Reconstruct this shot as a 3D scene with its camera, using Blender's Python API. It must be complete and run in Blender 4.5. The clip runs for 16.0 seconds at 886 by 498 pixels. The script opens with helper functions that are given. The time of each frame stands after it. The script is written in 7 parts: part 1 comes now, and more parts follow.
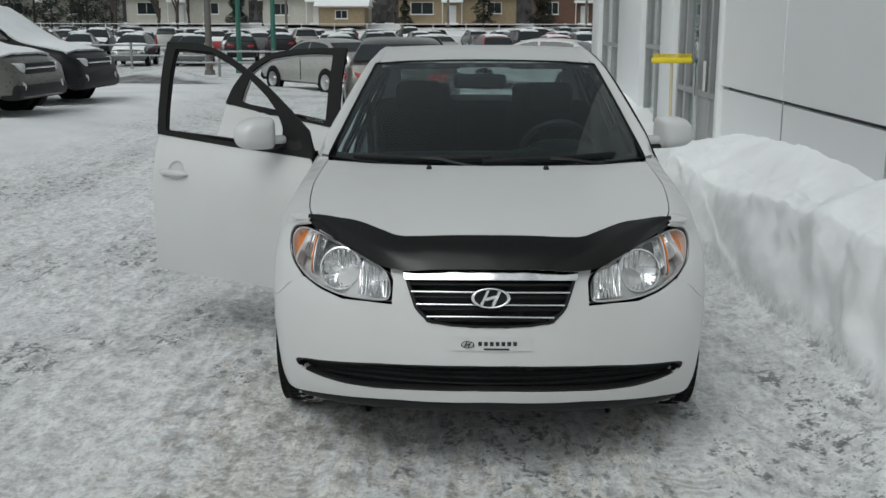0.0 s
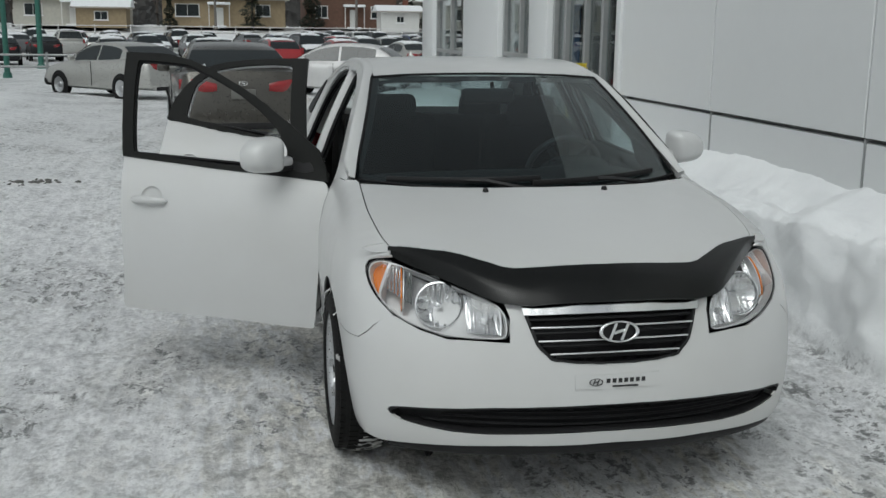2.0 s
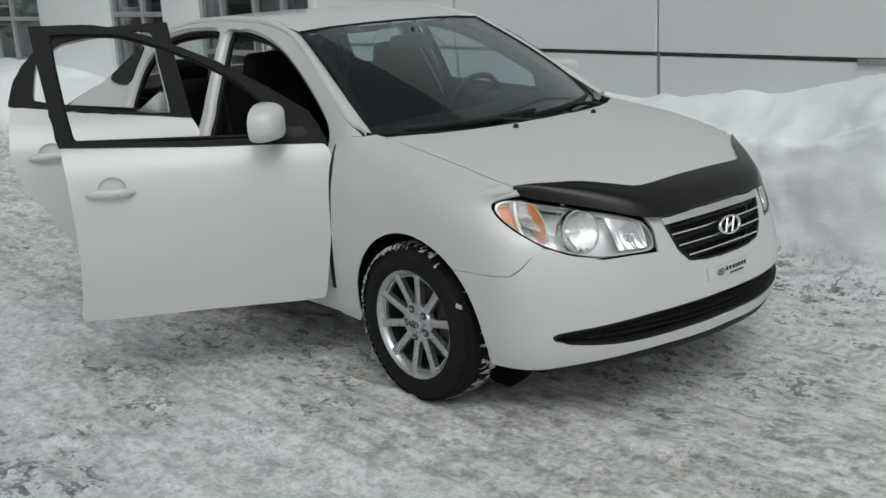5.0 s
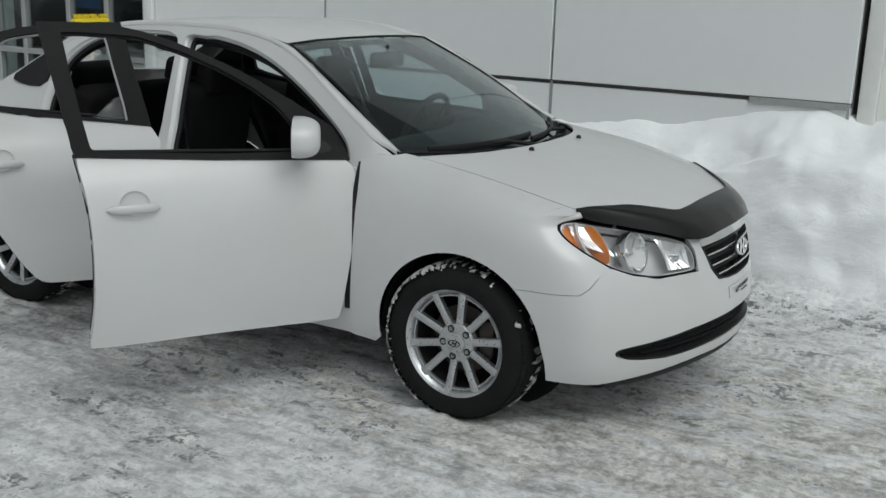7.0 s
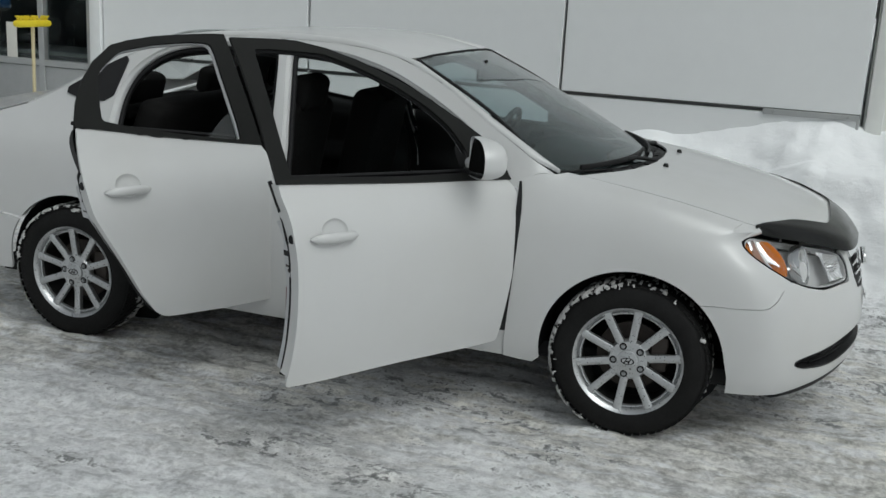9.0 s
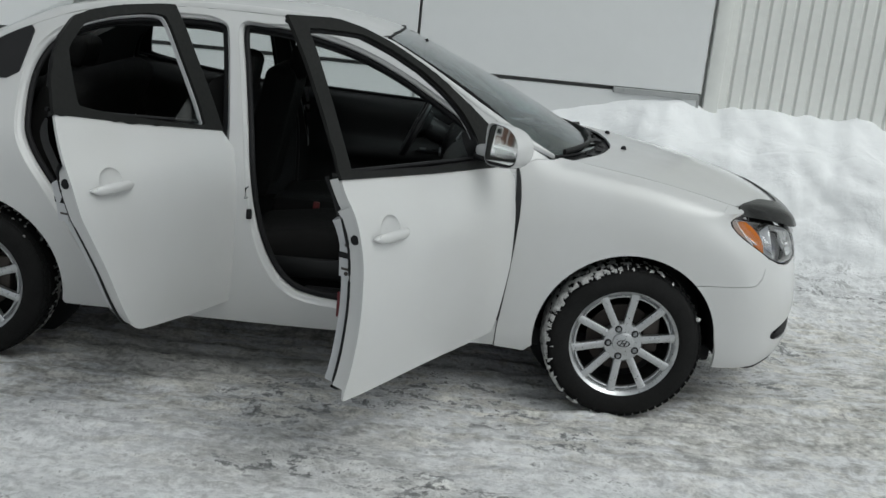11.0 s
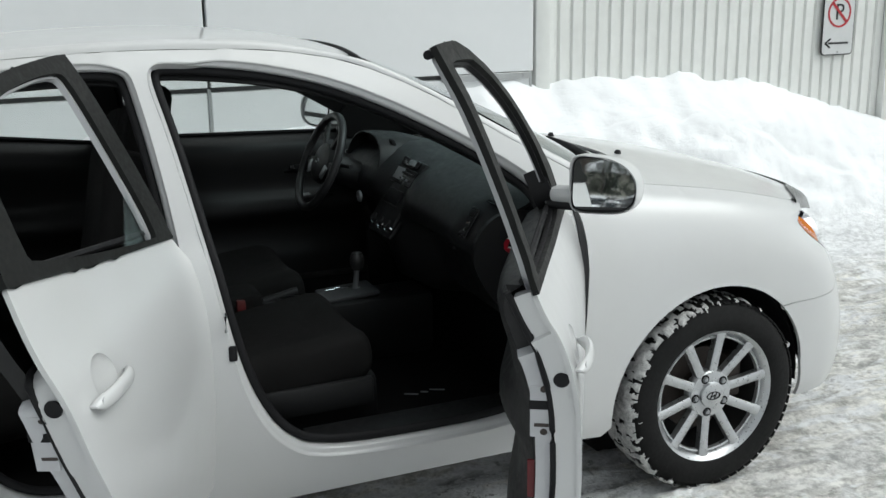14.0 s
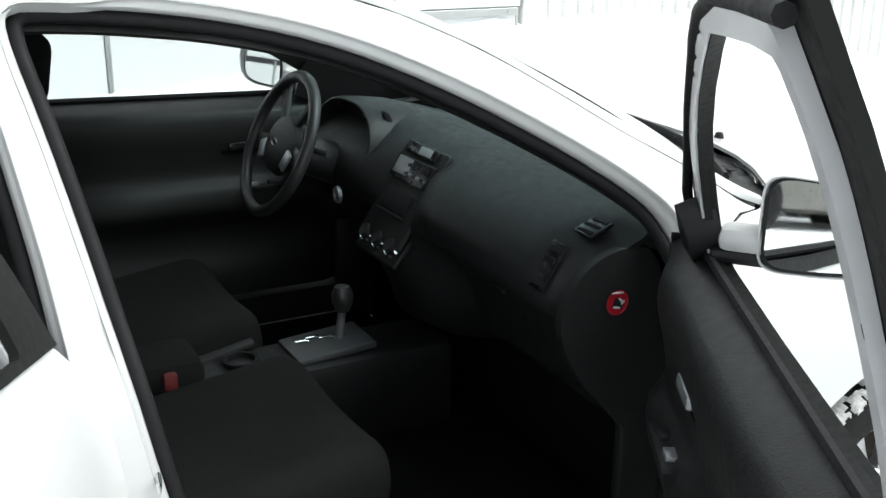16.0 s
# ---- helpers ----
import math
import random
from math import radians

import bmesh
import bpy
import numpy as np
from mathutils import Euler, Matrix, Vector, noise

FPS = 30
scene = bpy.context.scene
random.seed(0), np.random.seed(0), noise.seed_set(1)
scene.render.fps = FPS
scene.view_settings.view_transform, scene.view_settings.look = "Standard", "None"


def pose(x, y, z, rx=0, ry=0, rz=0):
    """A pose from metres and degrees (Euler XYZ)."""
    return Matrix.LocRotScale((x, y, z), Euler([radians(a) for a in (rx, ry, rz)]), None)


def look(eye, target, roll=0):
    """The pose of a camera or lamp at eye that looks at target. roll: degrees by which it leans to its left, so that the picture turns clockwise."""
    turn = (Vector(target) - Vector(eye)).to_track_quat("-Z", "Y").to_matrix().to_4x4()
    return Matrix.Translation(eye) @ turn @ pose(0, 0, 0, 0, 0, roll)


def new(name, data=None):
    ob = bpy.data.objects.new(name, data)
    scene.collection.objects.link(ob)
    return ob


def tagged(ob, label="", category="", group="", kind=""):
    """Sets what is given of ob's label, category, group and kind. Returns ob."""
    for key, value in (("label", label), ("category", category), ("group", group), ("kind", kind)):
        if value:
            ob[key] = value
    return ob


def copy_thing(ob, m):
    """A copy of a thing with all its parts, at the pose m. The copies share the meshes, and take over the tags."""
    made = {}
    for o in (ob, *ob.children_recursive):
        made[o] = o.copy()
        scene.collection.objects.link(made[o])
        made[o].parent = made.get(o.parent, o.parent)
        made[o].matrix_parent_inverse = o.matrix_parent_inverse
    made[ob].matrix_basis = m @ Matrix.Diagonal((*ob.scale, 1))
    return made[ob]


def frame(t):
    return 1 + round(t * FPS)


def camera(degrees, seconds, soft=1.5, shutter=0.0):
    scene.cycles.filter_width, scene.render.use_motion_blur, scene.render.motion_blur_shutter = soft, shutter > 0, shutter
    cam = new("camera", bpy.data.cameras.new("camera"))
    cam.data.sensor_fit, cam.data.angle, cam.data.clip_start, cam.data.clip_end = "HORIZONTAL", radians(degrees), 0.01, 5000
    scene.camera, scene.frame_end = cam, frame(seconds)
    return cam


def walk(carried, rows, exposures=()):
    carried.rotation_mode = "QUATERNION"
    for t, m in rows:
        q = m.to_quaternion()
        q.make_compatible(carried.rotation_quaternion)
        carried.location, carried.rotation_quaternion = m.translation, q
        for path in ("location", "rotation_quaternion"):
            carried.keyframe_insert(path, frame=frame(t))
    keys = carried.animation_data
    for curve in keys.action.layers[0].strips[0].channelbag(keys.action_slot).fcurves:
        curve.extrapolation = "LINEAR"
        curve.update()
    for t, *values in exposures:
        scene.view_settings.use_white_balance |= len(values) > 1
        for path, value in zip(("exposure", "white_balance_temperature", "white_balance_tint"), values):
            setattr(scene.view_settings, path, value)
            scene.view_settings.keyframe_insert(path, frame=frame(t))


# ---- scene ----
cam = camera(45.8, 16.0)
PATH = [
    (0, (-0.082, -4.428, 1.626), (-0.129, -2.474, 1.204), 0.1),
    (0.5, (-0.273, -4.305, 1.631), (-0.223, -2.352, 1.201), 0.5),
    (1, (-0.549, -4.178, 1.65), (-0.458, -2.227, 1.219), 1.2),
    (1.5, (-0.901, -4.12, 1.661), (-0.634, -2.182, 1.242), 0.2),
    (2, (-1.235, -4.01, 1.654), (-0.844, -2.092, 1.241), 0.7),
    (2.5, (-1.6, -3.83, 1.679), (-1.143, -1.95, 1.173), -0.5),
    (3, (-2.004, -3.751, 1.653), (-1.388, -1.911, 1.168), -0.9),
    (3.5, (-2.31, -3.619, 1.683), (-1.499, -1.847, 1.232), -0.8),
    (4, (-2.671, -3.407, 1.691), (-1.741, -1.698, 1.229), -1.6),
    (4.5, (-3.017, -3.226, 1.677), (-1.935, -1.607, 1.221), -0.4),
    (4.7, (-3.158, -3.157, 1.661), (-1.994, -1.603, 1.181), -1.5),
    (7, (-4.287, -1.962, 1.707), (-2.619, -0.976, 1.214), 1.9),
    (7.5, (-4.463, -1.591, 1.71), (-2.758, -0.674, 1.207), 3.0),
    (8, (-4.711, -1.249, 1.739), (-2.948, -0.439, 1.252), 2.5),
    (8.5, (-4.819, -0.904, 1.692), (-3.013, -0.174, 1.238), 3.1),
    (9, (-4.869, -0.526, 1.715), (-3.026, 0.084, 1.236), 3.2),
    (9.5, (-4.976, -0.169, 1.715), (-3.088, 0.256, 1.213), 1.6),
    (9.7, (-5.021, -0.013, 1.715), (-3.115, 0.343, 1.222), 2.9),
    (11.8, (-4.608, 1.342, 1.637), (-2.692, 1.08, 1.128), 1.3),
    (12, (-4.51, 1.471, 1.653), (-2.601, 1.163, 1.141), -0.4),
    (12.5, (-4.315, 1.712, 1.646), (-2.437, 1.276, 1.114), 1.2),
    (13, (-4.073, 1.933, 1.664), (-2.238, 1.296, 1.188), 1.6),
    (13.5, (-3.77, 2.028, 1.628), (-1.944, 1.353, 1.166), -0.4),
    (14, (-3.439, 2.03, 1.634), (-1.654, 1.278, 1.136), -0.9),
    (14.5, (-3.126, 2.059, 1.64), (-1.372, 1.207, 1.194), -0.7),
    (15, (-2.816, 2.031, 1.623), (-1.132, 1.091, 1.096), 1.3),
    (15.5, (-2.478, 1.916, 1.596), (-0.786, 1.020, 1.019), 0.4),
    (16, (-2.171, 1.818, 1.569), (-0.502, 0.913, 0.94), 0.5),
]
walk(cam, [(t, look(eye, target, roll)) for t, eye, target, roll in PATH],
     [(t, stops, 6280, 4) for t, stops in ((0.0, -0.1), (1.5, -0.12), (3.0, -0.13), (4.5, -0.12), (7.0, -0.1), (9.5, -0.06), (12.0, 0.14), (13.0, 0.27), (13.5, 0.36), (14.0, 0.54), (14.5, 0.77), (15.0, 0.96), (15.5, 1.2), (16.0, 1.53))])

# ---- light: an overcast winter sky ----
world = bpy.data.worlds.new("world")
scene.world = world
world.use_nodes = True
wt = world.node_tree
sky = wt.nodes.new("ShaderNodeTexSky")
sky.sky_type, sky.sun_disc = "NISHITA", False
sky.sun_elevation, sky.sun_rotation = radians(50), radians(-146)
sky.air_density, sky.dust_density, sky.ozone_density = 1.0, 4.0, 1.0
grey = wt.nodes.new("ShaderNodeHueSaturation")
grey.inputs["Saturation"].default_value = 0.12
wt.links.new(sky.outputs[0], grey.inputs["Color"])
wt.links.new(grey.outputs[0], wt.nodes["Background"].inputs["Color"])
wt.nodes["Background"].inputs["Strength"].default_value = 0.10
sun = new("sun", bpy.data.lights.new("sun", "SUN"))
sun.data.energy, sun.data.angle, sun.data.color = 0.6, radians(45), (1.0, 0.98, 0.95)
sun.matrix_world = look((-6, -9, 18), (0, 0, 0))

# ---- materials ----
def material(name, color=(0.5, 0.5, 0.5), rough=0.5, metal=0.0, **more):
    m = bpy.data.materials.new(name)
    m.use_nodes = True
    b = m.node_tree.nodes["Principled BSDF"]
    b.inputs["Base Color"].default_value = (*color, 1)
    b.inputs["Roughness"].default_value = rough
    b.inputs["Metallic"].default_value = metal
    for key, value in more.items():
        b.inputs[key.replace("_", " ").title().replace("Ior", "IOR")].default_value = value
    return m


def node(m, kind, **inputs):
    n = m.node_tree.nodes.new(kind)
    for key, value in inputs.items():
        n.inputs[key.replace("_", " ").title()].default_value = value
    return n


def link(m, a, b):
    m.node_tree.links.new(a, b)


def surface(m):
    return m.node_tree.nodes["Principled BSDF"]


def coords(m, stretch=(1, 1, 1), local=True):
    n = m.node_tree.nodes.new("ShaderNodeTexCoord")
    s = m.node_tree.nodes.new("ShaderNodeMapping")
    s.inputs["Scale"].default_value = stretch
    link(m, n.outputs["Object"], s.inputs[0])
    return s.outputs[0]


def fractal(m, scale, detail=6.0, rough=0.55, stretch=(1, 1, 1)):
    n = node(m, "ShaderNodeTexNoise", scale=scale, detail=detail, roughness=rough)
    link(m, coords(m, stretch), n.inputs["Vector"])
    return n.outputs[0]


def ramp(m, value, *stops):
    r = m.node_tree.nodes.new("ShaderNodeValToRGB")
    while len(r.color_ramp.elements) < len(stops):
        r.color_ramp.elements.new(0.5)
    for e, (at, c) in zip(r.color_ramp.elements, stops):
        e.position, e.color = at, (*c, 1) if len(c) == 3 else c
    link(m, value, r.inputs[0])
    return r.outputs[0]


def mixed(m, factor, a, b, how="MIX"):
    n = m.node_tree.nodes.new("ShaderNodeMix")
    n.data_type, n.blend_type = "RGBA", how
    for at, v in ((0, factor), (6, a), (7, b)):
        if isinstance(v, (int, float)):
            n.inputs[at].default_value = v
        elif isinstance(v, tuple):
            n.inputs[at].default_value = (*v, 1)
        else:
            link(m, v, n.inputs[at])
    return n.outputs[2]


def bumped(m, height, strength=0.3, distance=0.01):
    n = node(m, "ShaderNodeBump", strength=strength, distance=distance)
    link(m, height, n.inputs["Height"])
    link(m, n.outputs[0], surface(m).inputs["Normal"])


def varied(name, color, rough, scale=6.0, spread=0.12, metal=0.0, bump=0.0, bump_scale=60.0, **more):
    """A surface whose colour and gloss wander at two scales."""
    m = material(name, color, rough, metal, **more)
    wide, fine = fractal(m, scale), fractal(m, scale * 9)
    lo, hi = tuple(c * (1 - spread) for c in color), tuple(min(c * (1 + spread), 1) for c in color)
    c = ramp(m, wide, (0.3, lo), (0.7, hi))
    c = mixed(m, 0.35, c, ramp(m, fine, (0.35, lo), (0.65, hi)))
    link(m, c, surface(m).inputs["Base Color"])
    link(m, ramp(m, fine, (0.3, (rough * 0.85,) * 3), (0.7, (min(rough * 1.15, 1),) * 3)), surface(m).inputs["Roughness"])
    if bump:
        bumped(m, fractal(m, bump_scale, 4), bump, 0.004)
    return m


WHITE = varied("white_car_paint", (0.55, 0.555, 0.555), 0.33, 1.2, 0.015, coat_weight=0.6, coat_roughness=0.05)
# road film low on the doors and bumpers
film = ramp(WHITE, fractal(WHITE, 1.6, 3, 0.5), (0.42, (1, 1, 1)), (0.75, (0.95, 0.945, 0.93)))
base = surface(WHITE).inputs["Base Color"].links[0].from_socket
link(WHITE, mixed(WHITE, 1.0, base, film, "MULTIPLY"), surface(WHITE).inputs["Base Color"])
JAMB = varied("jamb_paint", (0.48, 0.485, 0.50), 0.4, 4, 0.06, coat_weight=0.3)
SNOW_CAP = varied("snow_cover", (0.80, 0.82, 0.84), 0.85, 3, 0.06, bump=0.4, bump_scale=20)
BLACK_TRIM = varied("black_trim", (0.015, 0.015, 0.016), 0.5, 8, 0.2, specular_ior_level=0.25)
FRAME_TAPE = varied("satin_black_frame", (0.013, 0.0135, 0.013), 0.6, 8, 0.15, bump=0.05, specular_ior_level=0.14)
RUBBER = varied("rubber_seal", (0.010, 0.010, 0.011), 0.65, 10, 0.25, bump=0.1, specular_ior_level=0.2)
DEFLECTOR = varied("smoked_acrylic", (0.006, 0.0065, 0.0065), 0.22, 5, 0.2, specular_ior_level=0.28)
CHROME = varied("chrome", (0.72, 0.73, 0.74), 0.12, 10, 0.06, metal=1.0)
MIRROR = material("mirror_glass", (0.82, 0.84, 0.84), 0.02, 1.0)
ALLOY = varied("alloy_wheel", (0.50, 0.51, 0.52), 0.30, 12, 0.04, metal=0.85)
DARK_METAL = varied("brake_metal", (0.06, 0.05, 0.045), 0.6, 12, 0.35, metal=0.5)
TYRE = varied("tyre_rubber", (0.009, 0.009, 0.009), 0.8, 9, 0.35, bump=0.25, bump_scale=90, specular_ior_level=0.2)
AMBER = varied("amber_lens", (0.74, 0.20, 0.008), 0.2, 20, 0.08, coat_weight=0.5)
RED_LENS = varied("red_lens", (0.26, 0.010, 0.014), 0.14, 12, 0.15, coat_weight=0.6)
REFLECTOR = varied("lamp_reflector", (0.70, 0.71, 0.72), 0.10, 25, 0.08, metal=1.0)
CABIN = varied("charcoal_plastic", (0.0105, 0.0108, 0.0113), 0.48, 5, 0.15, bump=0.25, bump_scale=260, specular_ior_level=0.36)
CLOTH = varied("dark_seat_cloth", (0.0098, 0.0096, 0.0095), 0.95, 7, 0.22, bump=0.5, bump_scale=420, specular_ior_level=0.12)
CARPET = varied("black_carpet", (0.006, 0.006, 0.006), 1.0, 14, 0.3, bump=0.6, bump_scale=300, specular_ior_level=0.05)
HEADLINER = varied("grey_headliner", (0.20, 0.20, 0.19), 0.95, 6, 0.06)
SILVER_TRIM = varied("silver_plastic", (0.30, 0.31, 0.32), 0.35, 12, 0.08, metal=0.6)


def pane(name, tint=(0.86, 0.91, 0.89), rough=0.0, gloss=1.0, slant=0.92):
    """Thin glass: clear from straight on, mirroring at a slant."""
    m = bpy.data.materials.new(name)
    m.use_nodes = True
    t = m.node_tree
    t.nodes.remove(t.nodes["Principled BSDF"])
    clear, shine = t.nodes.new("ShaderNodeBsdfTransparent"), t.nodes.new("ShaderNodeBsdfGlossy")
    clear.inputs[0].default_value = (*tint, 1)
    shine.inputs["Roughness"].default_value = rough
    shine.inputs["Color"].default_value = (gloss, gloss, gloss, 1)
    f, mix = t.nodes.new("ShaderNodeLayerWeight"), t.nodes.new("ShaderNodeMixShader")
    f.inputs[0].default_value = 0.5
    power, lift = t.nodes.new("ShaderNodeMath"), t.nodes.new("ShaderNodeMath")
    power.operation, lift.operation = "POWER", "MULTIPLY_ADD"
    power.inputs[1].default_value = 4.5
    lift.inputs[1].default_value, lift.inputs[2].default_value = slant, 0.035
    link(m, f.outputs["Facing"], power.inputs[0])
    link(m, power.outputs[0], lift.inputs[0])
    link(m, lift.outputs[0], mix.inputs[0])
    link(m, clear.outputs[0], mix.inputs[1])
    link(m, shine.outputs[0], mix.inputs[2])
    link(m, mix.outputs[0], t.nodes["Material Output"].inputs[0])
    return m


WINDSHIELD = pane("windshield_glass", (0.67, 0.75, 0.76), 0.02)
GLASS = pane("window_glass", (0.94, 0.96, 0.955))
LENS = pane("clear_lens", (0.97, 0.97, 0.97), slant=0.15)

# snow and ice
SNOW = material("snow", (0.86, 0.88, 0.90), 0.75, subsurface_weight=0.0)
link(SNOW, ramp(SNOW, fractal(SNOW, 1.3, 8, 0.6), (0.3, (0.74, 0.76, 0.78)), (0.6, (0.88, 0.895, 0.91))), surface(SNOW).inputs["Base Color"])
bumped(SNOW, fractal(SNOW, 22, 8, 0.65), 0.55, 0.03)


# ---- mesh tools ----
from mathutils import geometry


def part(name, bm, mat, parent=None, label="", smooth=True):
    """Links a bmesh as one mesh object, under a thing or a part."""
    me = bpy.data.meshes.new(name)
    for f in bm.faces:
        f.smooth = smooth
    bm.to_mesh(me)
    bm.free()
    for m in (mat if isinstance(mat, (list, tuple)) else [mat]):
        me.materials.append(m)
    ob = new(name, me)
    if parent is not None:
        ob.parent = parent
    return tagged(ob, label)


def thing(name, label, category, group="", at=None, kind=""):
    ob = new(name)
    if at is not None:
        ob.matrix_world = at
    return tagged(ob, label, category, group, kind)


def sharpen(bm, degrees=35):
    lim = radians(degrees)
    for e in bm.edges:
        if len(e.link_faces) == 2:
            e.smooth = e.calc_face_angle(0) < lim
        else:
            e.smooth = False
    return bm


def box(sx, sy, sz, at=(0, 0, 0), bevel=0.0, segments=2, turn=None, bm=None, taper=0.0):
    """A block round its middle, with rounded edges; taper narrows its top."""
    b = bmesh.new()
    bmesh.ops.create_cube(b, size=1)
    for v in b.verts:
        k = 1 - taper * (v.co.z + 0.5)
        v.co = Vector((v.co.x * sx * k, v.co.y * sy * k, v.co.z * sz))
    if bevel:
        bmesh.ops.bevel(b, geom=list(b.edges), offset=min(bevel, 0.49 * min(sx, sy, sz)), segments=segments, profile=0.5, affect="EDGES")
    m = Matrix.Translation(at) @ (turn if turn is not None else Matrix())
    b.transform(m)
    sharpen(b)
    return join(bm, b)


def join(bm, b):
    if bm is None:
        return b
    me = bpy.data.meshes.new("tmp")
    b.to_mesh(me)
    b.free()
    bm.from_mesh(me)
    bpy.data.meshes.remove(me)
    return bm


def lathe(profile, turns=32, axis="z", at=(0, 0, 0), bm=None, angle=2 * math.pi):
    """Spins (radius, height) pairs round an axis."""
    b = bmesh.new()
    rings = []
    whole = abs(angle - 2 * math.pi) < 1e-6
    for i in range(turns if whole else turns + 1):
        a = angle * i / turns
        rings.append([b.verts.new((r * math.cos(a), r * math.sin(a), h)) for r, h in profile])
    n = len(rings)
    for i in range(n if whole else n - 1):
        p, q = rings[i], rings[(i + 1) % n]
        for j in range(len(profile) - 1):
            b.faces.new((p[j], q[j], q[j + 1], p[j + 1]))
    bmesh.ops.remove_doubles(b, verts=b.verts, dist=1e-6)
    bmesh.ops.dissolve_degenerate(b, dist=1e-7, edges=b.edges)
    if axis == "x":
        b.transform(Matrix.Rotation(radians(90), 4, "Y"))
    if axis == "y":
        b.transform(Matrix.Rotation(radians(-90), 4, "X"))
    b.transform(Matrix.Translation(at))
    bmesh.ops.recalc_face_normals(b, faces=b.faces)
    sharpen(b, 40)
    return join(bm, b)


def tube(points, radius, sides=8, bm=None, closed=False, flat=1.0, taper=1.0):
    """A round bar along points; flat squeezes its height, taper thins its end."""
    b = bmesh.new()
    pts = [Vector(p) for p in points]
    rings = []
    up = Vector((0, 0, 1))
    for i, p in enumerate(pts):
        d = (pts[(i + 1) % len(pts)] - pts[i - 1]) if closed else (pts[min(i + 1, len(pts) - 1)] - pts[max(i - 1, 0)])
        d.normalize()
        s = d.cross(up)
        if s.length < 0.05:
            s = d.cross(Vector((0, 1, 0)))
        s.normalize()
        t = s.cross(d)
        r = radius * (1 + (taper - 1) * i / max(len(pts) - 1, 1))
        rings.append([b.verts.new(p + s * r * math.cos(2 * math.pi * k / sides) + t * r * flat * math.sin(2 * math.pi * k / sides)) for k in range(sides)])
    n = len(rings)
    for i in range(n if closed else n - 1):
        for k in range(sides):
            b.faces.new((rings[i][k], rings[i][(k + 1) % sides], rings[(i + 1) % n][(k + 1) % sides], rings[(i + 1) % n][k]))
    if not closed:
        b.faces.new(rings[0][::-1])
        b.faces.new(rings[-1])
    bmesh.ops.recalc_face_normals(b, faces=b.faces)
    sharpen(b, 50)
    return join(bm, b)


def rounded(points, times=2, keep=()):
    """Cuts a closed outline's corners; those numbered in keep stay sharp."""
    pts = [(p[0], p[1], i in keep) for i, p in enumerate(points)]
    for _ in range(times):
        out = []
        for i, p in enumerate(pts):
            a, c = pts[i - 1], pts[(i + 1) % len(pts)]
            if p[2]:
                out.append(p)
            else:
                out.append((p[0] * 0.75 + a[0] * 0.25, p[1] * 0.75 + a[1] * 0.25, False))
                out.append((p[0] * 0.75 + c[0] * 0.25, p[1] * 0.75 + c[1] * 0.25, False))
        pts = out
    return [(p[0], p[1]) for p in pts]


def spread(points, step):
    """Points along a closed outline, no further apart than step."""
    out = []
    for i, p in enumerate(points):
        q = points[(i + 1) % len(points)]
        n = max(int(math.ceil(math.hypot(q[0] - p[0], q[1] - p[1]) / step)), 1)
        out += [(p[0] + (q[0] - p[0]) * k / n, p[1] + (q[1] - p[1]) * k / n) for k in range(n)]
    return out


def inside(x, y, poly):
    hit = False
    j = len(poly) - 1
    for i in range(len(poly)):
        (xi, yi), (xj, yj) = poly[i], poly[j]
        if (yi > y) != (yj > y) and x < (xj - xi) * (y - yi) / (yj - yi) + xi:
            hit = not hit
        j = i
    return hit


